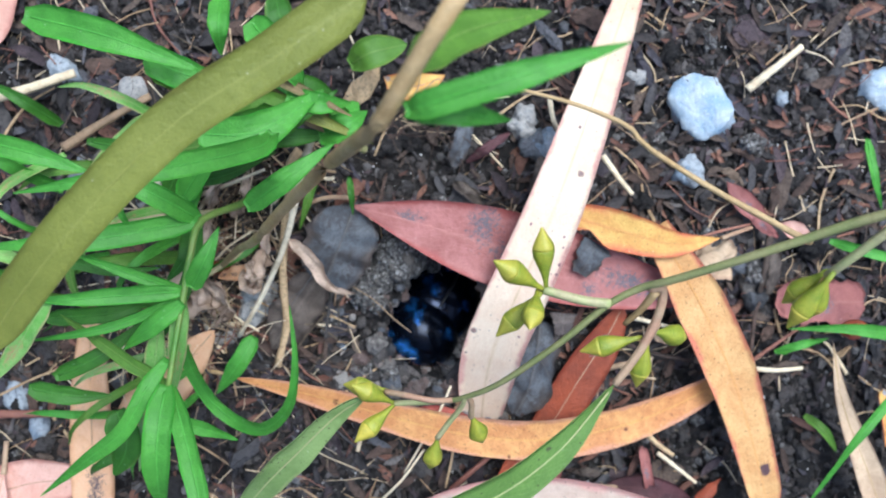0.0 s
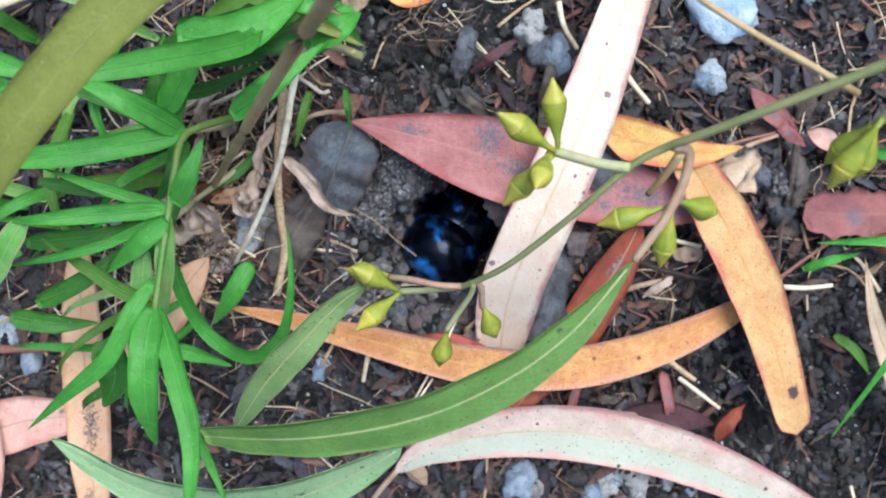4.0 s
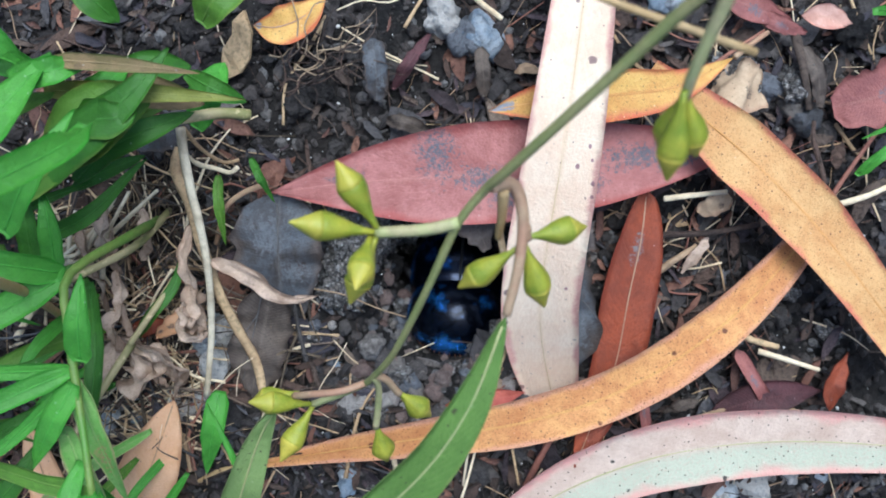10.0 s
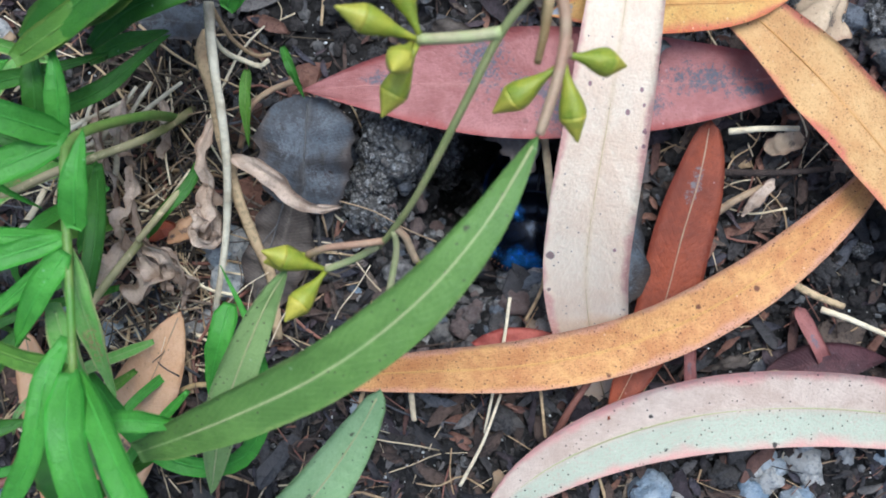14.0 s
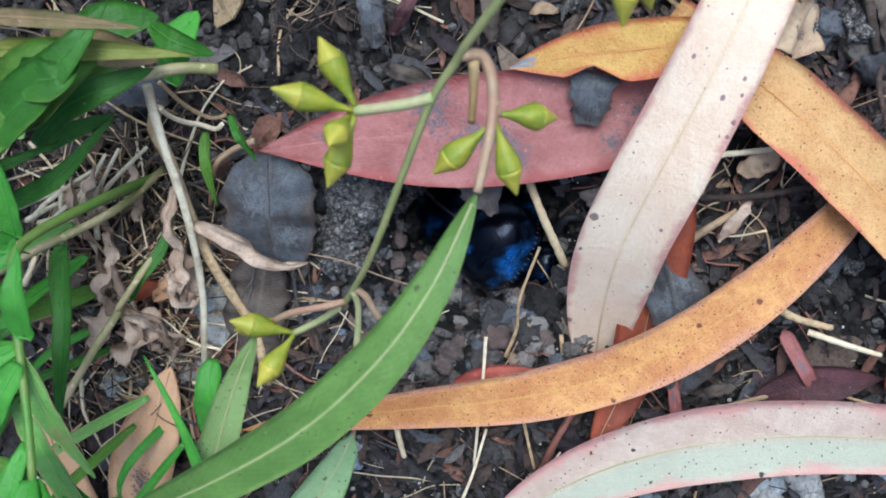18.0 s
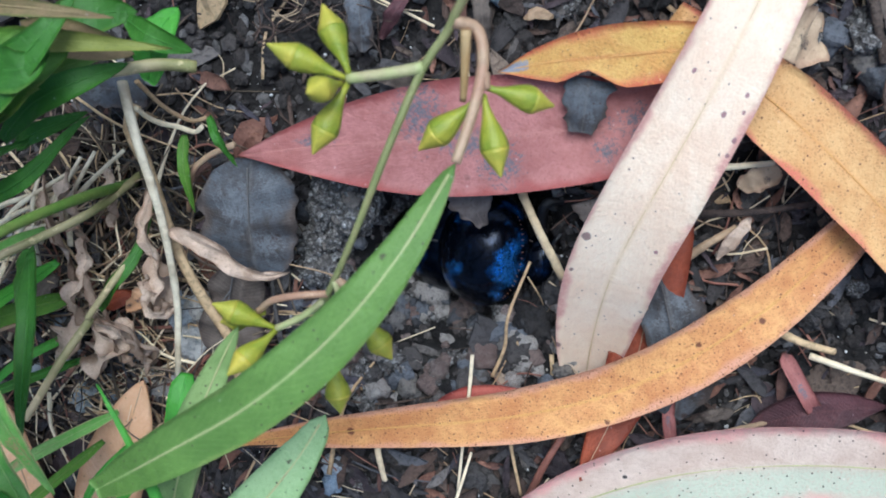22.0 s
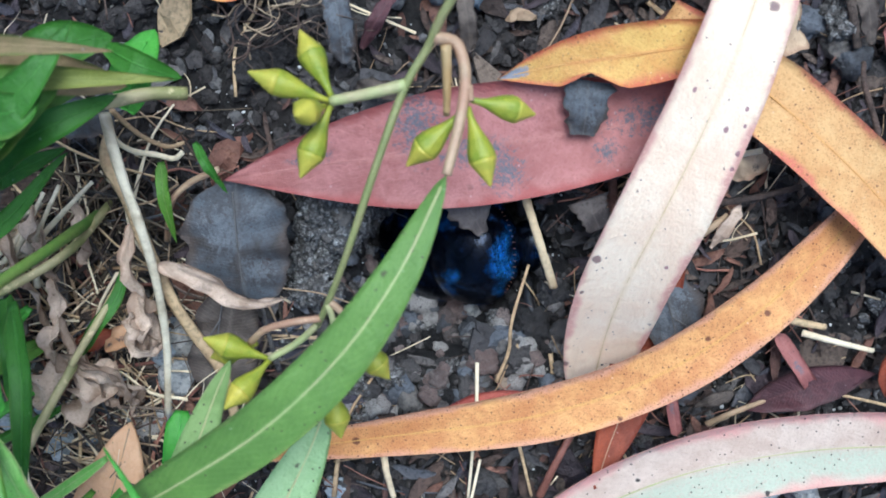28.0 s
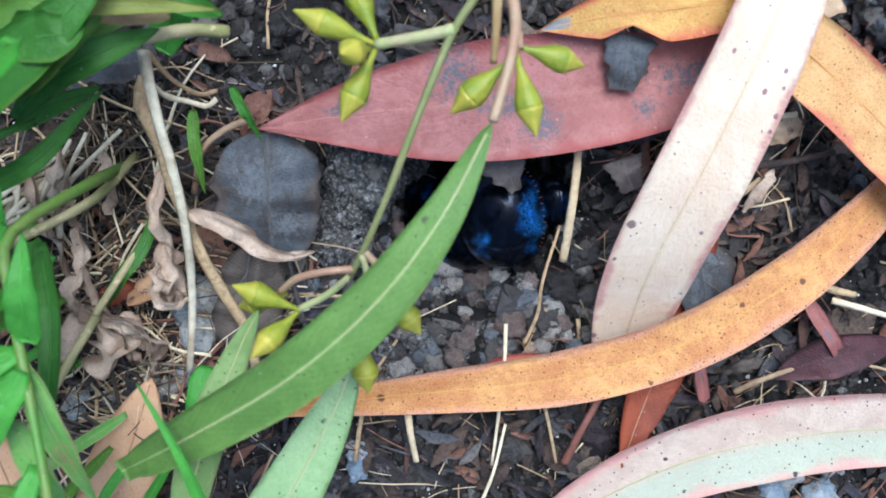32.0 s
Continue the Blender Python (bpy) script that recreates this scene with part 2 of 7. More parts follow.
M = {
    "red": leaf_material("red_leaf", (0.49, 0.205, 0.185), (0.33, 0.115, 0.1), (0.36, 0.08, 0.07), (0.52, 0.24, 0.2), 0.25, 0.5,
                         [(0.15, -0.25, 0.03, 0.25), (0.33, -0.45, 0.035, 0.5), (0.42, 0.1, 0.05, 0.22), (0.46, 0.5, 0.03, 0.3), (0.72, -0.1, 0.07, 0.35), (0.80, 0.35, 0.05, 0.22), (0.63, 0.45, 0.02, 0.2)], (0.07, 0.075, 0.09), veins=0.06, ends=(0.26, 0.075, 0.075)),
    "cream": leaf_material("cream_leaf", (0.89, 0.72, 0.545), (0.82, 0.6, 0.43), (0.62, 0.27, 0.25), (0.72, 0.52, 0.3), 0.85, 0.6, [(0.45, -0.55, 0.003, 0.05), (0.45, 0.68, 0.003, 0.05), (0.435, 0.78, 0.0025, 0.04), (0.425, 0.43, 0.0035, 0.055), (0.408, 0.88, 0.0035, 0.055), (0.392, 0.9, 0.0025, 0.045), (0.27, 0.62, 0.003, 0.05)], (0.2, 0.1, 0.11), round_blots=True, edge_at=0.84, ends=(0.8, 0.46, 0.26), veins=0.04, dots_from=0.74, oil=0.86, ink=(0.19, 0.11, 0.115), stipple=0.15),
    "yellow": leaf_material("yellow_leaf", (0.74, 0.48, 0.13), (0.63, 0.32, 0.08), (0.55, 0.08, 0.06), (0.55, 0.16, 0.05), 0.5, 0.5, [(0.05, -0.1, 0.07, 0.7)], (0.17, 0.185, 0.22), edge_at=0.6, round_blots=True, veins=0.04, stipple=0.4),
    "orange": leaf_material("orange_leaf", (0.75, 0.46, 0.19), (0.62, 0.32, 0.115), (0.6, 0.13, 0.11), (0.7, 0.34, 0.11), 0.95, 0.6, [(0.86, -0.3, 0.026, 0.3)], (0.035, 0.014, 0.03), edge_at=0.8, round_blots=True, veins=0.04, oil=0.6, ink=(0.16, 0.06, 0.03), stipple=0.75),
    "amber": leaf_material("amber_leaf", (0.76, 0.4, 0.14), (0.54, 0.215, 0.07), (0.66, 0.34, 0.23), (0.74, 0.45, 0.12), 0.9, 0.55, edge_at=0.7, dots_from=0.82, veins=0.05, oil=0.4, ink=(0.13, 0.04, 0.02), stipple=0.75),
    "blush": leaf_material("blush_leaf", (0.7, 0.55, 0.44), (0.54, 0.39, 0.3), (0.72, 0.3, 0.27), (0.62, 0.5, 0.36), 0.95, 0.6, half=(0.46, 0.53, 0.39), edge_at=0.66, dots_from=0.52, veins=0.05, oil=0.6, ink=(0.03, 0.025, 0.025)),
    "rust": leaf_material("rust_leaf", (0.34, 0.075, 0.03), (0.19, 0.042, 0.02), (0.2, 0.04, 0.02), (0.32, 0.08, 0.04), 0.3, 0.5, [(0.2, 0.1, 0.05, 0.2)], (0.14, 0.13, 0.13)),
    "slate": leaf_material("slate_leaf", (0.105, 0.118, 0.138), (0.05, 0.041, 0.038), (0.09, 0.065, 0.052), (0.17, 0.165, 0.165), 0.9, 0.6, [(0.35, 0.25, 0.16, 0.4), (0.7, -0.35, 0.12, 0.35), (0.2, -0.45, 0.1, 0.25)], (0.085, 0.09, 0.1), veins=0.12, dots_from=0.5),
    "pink": leaf_material("pink_leaf", (0.8, 0.5, 0.4), (0.68, 0.36, 0.27), (0.6, 0.26, 0.2), (0.66, 0.4, 0.3), 0.4, 0.6),
    "spotted": leaf_material("spotted_leaf", (0.84, 0.52, 0.31), (0.76, 0.42, 0.22), (0.6, 0.3, 0.15), (0.7, 0.36, 0.15), 0.4, 0.6, [(0.58, -0.1, 0.08, 0.32), (0.85, 0.2, 0.06, 0.3)], (0.06, 0.05, 0.06)),
    "papery": leaf_material("papery_strip", (0.7, 0.54, 0.42), (0.4, 0.28, 0.2), (0.34, 0.22, 0.15), (0.6, 0.46, 0.33), 0.6, 0.65, veins=0.2),
    "flap": leaf_material("bark_flap", (0.2, 0.165, 0.15), (0.1, 0.08, 0.072), (0.08, 0.06, 0.05), (0.24, 0.2, 0.18), 0.6, 0.6),
    "umber": leaf_material("umber_leaf", (0.16, 0.125, 0.1), (0.075, 0.058, 0.048), (0.07, 0.05, 0.04), (0.2, 0.16, 0.13), 0.6, 0.65, veins=0.3),
    "dark_maroon": leaf_material("dark_maroon_leaf", (0.12, 0.045, 0.05), (0.055, 0.022, 0.026), (0.05, 0.02, 0.02), (0.14, 0.06, 0.06), 0.5, 0.5, veins=0.2),
    "crimson": leaf_material("crimson_leaf", (0.6, 0.17, 0.12), (0.42, 0.09, 0.07), (0.35, 0.06, 0.05), (0.5, 0.16, 0.12), 0.3, 0.5),
    "tan": leaf_material("tan_leaf", (0.7, 0.53, 0.35), (0.52, 0.36, 0.23), (0.4, 0.25, 0.17), (0.55, 0.4, 0.25), 0.5, 0.65, [(0.65, 0.2, 0.08, 0.3)], (0.06, 0.045, 0.04)),
    "maroon": leaf_material("maroon_leaf", (0.38, 0.14, 0.12), (0.24, 0.085, 0.08), (0.2, 0.07, 0.06), (0.4, 0.18, 0.15), 0.4, 0.55, [(0.5, 0.1, 0.1, 0.4)], (0.09, 0.085, 0.1)),
    "green": leaf_material("green_leaf", (0.155, 0.275, 0.055), (0.105, 0.2, 0.037), (0.21, 0.29, 0.075), (0.5, 0.6, 0.24), 0.8, 0.45, edge_at=0.9, veins=0.05, oil=0.6),
    "sage": leaf_material("sage_leaf", (0.36, 0.5, 0.24), (0.26, 0.4, 0.17), (0.2, 0.3, 0.1), (0.5, 0.6, 0.33), 0.9, 0.5, [(0.3, 0.1, 0.018, 0.16)], (0.05, 0.05, 0.03), edge_at=0.9, veins=0.06, oil=0.55),
    "olive_sage": leaf_material("olive_sage_leaf", (0.27, 0.38, 0.13), (0.19, 0.29, 0.085), (0.3, 0.36, 0.14), (0.45, 0.52, 0.24), 0.9, 0.5, edge_at=0.88, veins=0.06, oil=0.55),
    "grass": leaf_material("grass_blade", (0.11, 0.36, 0.042), (0.07, 0.25, 0.027), (0.08, 0.36, 0.03), (0.12, 0.42, 0.06), 0.12, 0.4, edge_at=0.9, veins=0.05),
    # darker green grass, with the shade inside dense tufts put into its colour
    "grass_deep": leaf_material("deep_shaded_grass_blade", (0.06, 0.19, 0.016), (0.037, 0.125, 0.01), (0.1, 0.19, 0.03), (0.09, 0.26, 0.04), 0.2, 0.45, edge_at=0.9, veins=0.05),
    "grass_dull": leaf_material("dull_grass_blade", (0.13, 0.27, 0.03), (0.08, 0.18, 0.02), (0.2, 0.28, 0.05), (0.2, 0.32, 0.07), 0.2, 0.5, edge_at=0.9, veins=0.05),
    "grass_pale": leaf_material("pale_grass_blade", (0.32, 0.52, 0.16), (0.16, 0.42, 0.06), (0.6, 0.5, 0.25), (0.4, 0.55, 0.2), 0.4, 0.5, [(0.6, 0.1, 0.15, 0.5)], (0.3, 0.2, 0.09), edge_at=0.8, veins=0.05),
    "olive": leaf_material("olive_blade", (0.23, 0.25, 0.045), (0.17, 0.19, 0.03), (0.16, 0.16, 0.03), (0.28, 0.3, 0.07), 0.1, 0.5, edge_at=0.9, veins=0.05),
    "green_stem": simple("green_stem", (0.22, 0.25, 0.085), (0.32, 0.3, 0.13), 200, 0.5, 0.2, 0.1),
    "pale_stem": simple("pale_stem", (0.42, 0.46, 0.19), (0.5, 0.42, 0.24), 200, 0.5, 0.2, 0.1),
    "ruddy_stem": simple("ruddy_stem", (0.42, 0.24, 0.15), (0.5, 0.36, 0.22), 200, 0.5, 0.2, 0.1),
    "brown_stem": simple("brown_stem", (0.42, 0.27, 0.11), (0.56, 0.4, 0.2), 150, 0.55, 0.3, 0.1),
    "dark_vein": simple("dark_vein", (0.085, 0.075, 0.072), (0.15, 0.14, 0.135), 400, 0.7, 0.3, 0.2),
    "amber_rib": simple("amber_rib", (0.62, 0.3, 0.08), (0.68, 0.38, 0.11), 250, 0.6, 0.2, 0.1),
    "red_rib": simple("red_rib", (0.42, 0.16, 0.14), (0.48, 0.21, 0.18), 250, 0.6, 0.2, 0.1),
    "dry_rib": simple("dry_rib", (0.62, 0.44, 0.25), (0.7, 0.52, 0.32), 250, 0.6, 0.2, 0.1),
    "bud": simple("gum_bud", (0.2, 0.27, 0.02), (0.42, 0.41, 0.04), 330, 0.42, 0.25, 0.1),
    "bud_cap": simple("bud_cap", (0.36, 0.37, 0.04), (0.56, 0.47, 0.06), 330, 0.45, 0.2, 0.1),
    "straw": simple("straw", (0.66, 0.47, 0.26), (0.46, 0.3, 0.16), 250, 0.6, 0.4, 0.5, third=(0.36, 0.24, 0.15), lying=True),
    "bleached": simple("bleached_straw", (0.92, 0.77, 0.53), (0.76, 0.58, 0.36), 250, 0.6, 0.4, 0.3, lying=True),
    "stick": simple("dry_stick", (0.86, 0.7, 0.45), (0.68, 0.5, 0.29), 250, 0.6, 0.4, 0.3),
    "bark": simple("bark_chip", (0.045, 0.03, 0.024), (0.12, 0.075, 0.056), 260, 0.75, 0.8, 0.6, third=(0.15, 0.11, 0.085), lying=True),
    "red_root": simple("red_root", (0.22, 0.085, 0.06), (0.33, 0.15, 0.1), 260, 0.6, 0.3, 0.3, lying=True),
    "stone": simple("grey_stone", (0.06, 0.058, 0.062), (0.17, 0.18, 0.205), 320, 0.65, 0.9, 0.6, third=(0.23, 0.195, 0.16), lying=True),
    "quartz": simple("blue_white_stone", (0.26, 0.33, 0.42), (0.52, 0.56, 0.6), 260, 0.5, 0.9, 0.5, third=(0.55, 0.5, 0.44), lying=True),
    "crumb": simple("soil_crumb", (0.013, 0.011, 0.010), (0.045, 0.037, 0.034), 300, 0.75, 0.8, 0.7, third=(0.1, 0.086, 0.08), lying=True),
    "pebble": simple("grey_pebble", (0.11, 0.096, 0.09), (0.46, 0.42, 0.385), 700, 0.65, 0.8, 0.9, third=(0.2, 0.12, 0.1), lying=True),
    "lump": simple("dark_soil_lump", (0.016, 0.013, 0.0125), (0.06, 0.052, 0.05), 500, 0.7, 1.0, 0.6, third=(0.13, 0.115, 0.11), lying=True),
    "tan_root": simple("tan_root", (0.3, 0.22, 0.14), (0.45, 0.34, 0.22), 250, 0.7, 0.4, 0.3),
    "white_straw": simple("white_straw", (0.84, 0.75, 0.56), (0.45, 0.35, 0.22), 140, 0.6, 0.5, 0.15),
}


def soil_material():
    k = Nodes("dark_soil")
    obj = k.add("TexCoord").outputs["Object"]
    big, mid, fine = k.noise(25, obj, 4), k.noise(300, obj, 6, 0.7), k.noise(1500, obj, 4, 0.7)
    vor = k.add("TexVoronoi", {"Vector": obj, "Scale": 700.0})
    grain = k.add("SeparateColor", {0: vor.outputs["Color"]}).outputs[0]
    col = k.ramp(k.math("ADD", k.math("MULTIPLY", mid, 0.7), k.math("MULTIPLY", grain, 0.3)), [(0.28, (0.004, 0.0034, 0.0032)), (0.52, (0.012, 0.01, 0.009)), (0.7, (0.034, 0.028, 0.026)), (0.87, (0.1, 0.092, 0.09))])
    col = k.mix(k.math("MULTIPLY", k.step(big, 0.45, 0.7), 0.4), col, (0.028, 0.019, 0.015))
    h = k.math("ADD", mid, k.math("MULTIPLY", fine, 0.4))
    return k.end(col, k.math("MULTIPLY_ADD", mid, 0.5, 0.4), k.bump(h, 1.0, 0.0016))


M["soil"] = soil_material()


def clod_material():
    """Earth baked into crumbs of many greys, with the shade in the gaps between them painted dark."""
    k = Nodes("earth_clod")
    obj = k.add("NewGeometry").outputs["Position"]
    fine = k.noise(2600, obj, 4, 0.75)
    cells = [k.add("TexVoronoi", {"Vector": k.mix(0.0006, obj, k.add("TexNoise", {"Vector": obj, "Scale": 900.0}).outputs["Color"]), "Scale": sc, "Randomness": 1.0}) for sc in (800.0, 2100.0)]
    tone = [k.add("SeparateColor", {0: c.outputs["Color"]}).outputs[0] for c in cells]
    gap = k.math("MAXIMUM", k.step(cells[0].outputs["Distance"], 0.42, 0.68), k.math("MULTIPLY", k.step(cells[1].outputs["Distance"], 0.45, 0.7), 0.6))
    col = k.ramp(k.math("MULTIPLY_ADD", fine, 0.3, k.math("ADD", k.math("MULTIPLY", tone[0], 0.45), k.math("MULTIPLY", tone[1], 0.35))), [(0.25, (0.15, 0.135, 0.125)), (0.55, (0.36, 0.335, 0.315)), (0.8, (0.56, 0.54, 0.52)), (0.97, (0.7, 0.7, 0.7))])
    # shade between the crumbs, put into the colour
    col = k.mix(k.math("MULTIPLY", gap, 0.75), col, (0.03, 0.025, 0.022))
    return k.end(col, 0.85, k.bump(k.math("SUBTRACT", k.math("MULTIPLY", fine, 0.5), gap), 1.0, 0.0012))


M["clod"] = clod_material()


def beetle_material(name, a, b, rough, pits=0.0, pits_from=None):
    """Dark metallic shell; from pits_from on along y it is pitted and shows more blue. Sky highlights are painted in as
    blue patches.
    """
    k = Nodes(name)
    obj = k.add("TexCoord").outputs["Object"]
    n = k.noise(150, obj, 3)
    vor = k.add("TexVoronoi", {"Vector": obj, "Scale": 2300.0, "Randomness": 0.6})
    ring = k.step(vor.outputs["Distance"], 0.12, 0.5)
    front = 1.0
    if pits_from is not None:
        front = k.step(k.math("MULTIPLY_ADD", n, 0.004, k.add("SeparateXYZ", {0: obj}).outputs[1]), pits_from, pits_from + 0.004)
    # noise patches of bright blue paint the sky's reflection into the shell colour
    painted_sheen = k.step(k.noise(130, obj, 3, 0.55), 0.48, 0.7)
    col = k.mix(k.math("MULTIPLY", k.math("MULTIPLY", ring, front), painted_sheen), a, b)
    h = k.math("ADD", k.math("MULTIPLY", k.math("MULTIPLY", ring, front), pits), k.math("MULTIPLY", k.noise(700, obj, 3), 0.12))
    return k.end(col, rough, k.bump(h, 0.7, 0.0004), Metallic=0.85, Coat_Weight=0.2, Coat_Roughness=0.18)


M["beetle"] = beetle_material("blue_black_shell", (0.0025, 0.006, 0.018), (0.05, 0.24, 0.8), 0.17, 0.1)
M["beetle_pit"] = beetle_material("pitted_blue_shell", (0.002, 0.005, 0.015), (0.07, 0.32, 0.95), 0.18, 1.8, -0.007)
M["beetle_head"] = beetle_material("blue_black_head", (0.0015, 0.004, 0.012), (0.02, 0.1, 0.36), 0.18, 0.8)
M["beetle_leg"] = simple("black_leg", (0.012, 0.012, 0.014), (0.03, 0.025, 0.025), 300, 0.35, 0.3, 0.1)
M["beetle_hair"] = simple("rusty_hair", (0.16, 0.06, 0.025), (0.25, 0.1, 0.04), 300, 0.6, 0.3, 0.1)


# ---- builders ----
def part(name, bm_or_mesh, material, parent=None, label="", smooth=True, loc=None):
    me = bm_or_mesh
    if isinstance(me, bmesh.types.BMesh):
        bm_or_mesh.normal_update()
        me = bpy.data.meshes.new(name)
        bm_or_mesh.to_mesh(me)
        bm_or_mesh.free()
    if smooth:
        me.polygons.foreach_set("use_smooth", [True] * len(me.polygons))
    if material is not None and not me.materials:
        me.materials.append(M[material] if isinstance(material, str) else material)
    ob = new(name, me)
    if parent is not None:
        ob.parent = parent
    if loc is not None:
        ob.location = loc
    if label:
        ob["label"] = label
    return ob


def curve_points(pts, n):
    """n + 1 points of a smooth curve through the given ones."""
    pts = [Vector(p) for p in pts]
    ext = [2 * pts[0] - pts[1]] + pts + [2 * pts[-1] - pts[-2]]
    seg = [(ext[i + 2] - ext[i + 1]).length for i in range(len(pts) - 1)]
    total, out = sum(seg), []
    for j in range(n + 1):
        d, i = total * j / n, 0
        while i < len(seg) - 1 and d > seg[i]:
            d -= seg[i]
            i += 1
        t = min(1.0, d / max(seg[i], 1e-9))
        a, b, c, e = ext[i : i + 4]
        out.append(0.5 * (2 * b + (c - a) * t + (2 * a - 5 * b + 4 * c - e) * t * t + (3 * b - a - 3 * c + e) * t ** 3))
    return out


def lance(u, a=0.42, tip=1.0, base=1.0):
    """Half width of a lance-shaped leaf along u, 1 at its widest."""
    x = u / a if u < a else (1 - u) / (1 - a)
    return max(0.0, math.sin(x * math.pi / 2)) ** (base if u < a else tip)


def strap(u):
    return min(1.0, (u / 0.1) ** 0.5 if u < 0.1 else 1.0, ((1 - u) / 0.06) ** 0.6 if u > 0.94 else 1.0) if 0 < u < 1 else 0.0


def blade_mesh(pts, width, shape, fold=0.12, ripple=0.0006, bank=0.0, thick=0.00035, nu=36, nv=8, seed=0, roll=0.0, curl=0.0, ragged=0.0, gap=None, keep=0.0):
    """A leaf blade: a bent sheet with a fold along its midrib, wavy edges and thickness, u and v in the map 'leaf'. gap: (u, v, radius) bitten out of the edge."""
    line = curve_points(pts, nu)
    rnd = random.Random(seed)
    off = Vector((rnd.uniform(0, 9), rnd.uniform(0, 9), rnd.uniform(0, 9)))
    verts, uvs = [], []
    up0 = Vector((0, 0, 1))
    for i, p in enumerate(line):
        u = i / nu
        tan = (line[min(i + 1, nu)] - line[max(i - 1, 0)]).normalized()
        side = tan.cross(up0)
        side = side.normalized() if side.length > 1e-4 else Vector((1, 0, 0))
        up = side.cross(tan).normalized()
        turn = Matrix.Rotation(radians(bank + roll * u), 3, tan)
        side, up = turn @ side, turn @ up
        w = max(shape(u), keep) * width / 2
        for j in range(nv + 1):
            v = 2 * j / nv - 1
            wv = w * (1 + ragged * noise.noise(off + Vector((u * 9, v * 3, 5)))) if abs(v) > 0.9 else w
            lift = abs(v) * w * fold + ripple * noise.noise(off + Vector((u * 7, v * 1.2, 0))) * (0.4 + abs(v)) + curl * (v * w) ** 2 / max(width, 1e-6)
            q = p + side * v * wv + up * lift
            if gap:
                gu, gv, gr = gap
                d = math.hypot((u - gu) * 6, v - gv)
                if d < gr:
                    q = p + side * w * (v - (gr - d) * (1 if gv > 0 else -1)) + up * lift
            verts.append(q)
            uvs.append((u, v))
    n1 = len(verts)
    verts += [q - up0 * thick for q in verts]
    uvs += uvs
    faces = []
    for i in range(nu):
        for j in range(nv):
            a = i * (nv + 1) + j
            b, c, d = a + 1, a + nv + 2, a + nv + 1
            faces.append((a, b, c, d))
            faces.append((a + n1, d + n1, c + n1, b + n1))
    ring = [i * (nv + 1) for i in range(nu + 1)] + [nu * (nv + 1) + j for j in range(1, nv + 1)] + [i * (nv + 1) + nv for i in range(nu - 1, -1, -1)] + [j for j in range(nv - 1, 0, -1)]
    for a, b in zip(ring, ring[1:] + ring[:1]):
        faces.append((b, a, a + n1, b + n1))
    me = bpy.data.meshes.new("blade")
    me.from_pydata(verts, [], faces)
    layer = me.uv_layers.new(name="leaf")
    idx = np.empty(len(me.loops), int)
    me.loops.foreach_get("vertex_index", idx)
    layer.data.foreach_set("uv", np.array(uvs)[idx].ravel())
    me.validate()
    return me, line


def tube(pts, r0, r1, n=24, sides=8, lumps=0.0, seed=0, flat=1.0, closed=True):
    """A round stalk along a curve, from radius r0 to r1 (or a function of u)."""
    line = curve_points(pts, n)
    bm = bmesh.new()
    rings = []
    for i, p in enumerate(line):
        u = i / n
        tan = (line[min(i + 1, n)] - line[max(i - 1, 0)]).normalized()
        ref = Vector((0, 0, 1)) if abs(tan.z) < 0.9 else Vector((1, 0, 0))
        s = tan.cross(ref).normalized()
        t2 = s.cross(tan)
        r = r0(u) if callable(r0) else r0 + (r1 - r0) * u
        ring = []
        for k in range(sides):
            a = 2 * math.pi * k / sides
            rr = r * (1 + lumps * noise.noise(Vector((u * 12 + seed, math.cos(a), math.sin(a)))))
            ring.append(bm.verts.new(p + s * math.cos(a) * rr + t2 * math.sin(a) * rr * flat))
        rings.append(ring)
    for ra, rb in zip(rings, rings[1:]):
        for k in range(sides):
            bm.faces.new((ra[k], ra[(k + 1) % sides], rb[(k + 1) % sides], rb[k]))
    if closed:
        bm.faces.new(rings[0][::-1])
        bm.faces.new(rings[-1])
    return bm


def empty(name, at=(0, 0, 0)):
    ob = new(name)
    ob.location, ob.empty_display_size = at, 0.01
    return ob


def shifted(pts, o):
    return [tuple(Vector(p) - Vector(o)) for p in pts]


def leaf(name, label, mat, pts, width, shape=lance, rib="pale_stem", rib_r=0.0004, stalk=None, stalk_mat="ruddy_stem", parent=None, at=None, category="leaf", group="fallen leaves", **kw):
    """A whole leaf: blade, midrib and, where given, its stalk."""
    o = (at or (0, 0, 0)) if parent else at or pts[len(pts) // 2]
    root = parent or tagged(empty(name, o), label, category, group)
    local = shifted(pts, o)
    me, line = blade_mesh(local, width, shape, **kw)
    if parent:
        blade = part(name, me, mat, root, label, loc=o)
    else:
        blade = part("blade", me, mat, root)
    if rib:
        part("midrib", tube([q + Vector((0, 0, 0.00002)) for q in line[1:-1:3]], rib_r * 0.45, rib_r * 0.22, 30, 6, flat=0.45), rib, blade if parent else root)
    if stalk:
        part("leaf_stalk", tube(shifted(stalk, o), rib_r * 2.2, rib_r * 1.8, 16, 7), stalk_mat, blade if parent else root)
    return blade if parent else root


# ---- the ground ----
TABLES = {}


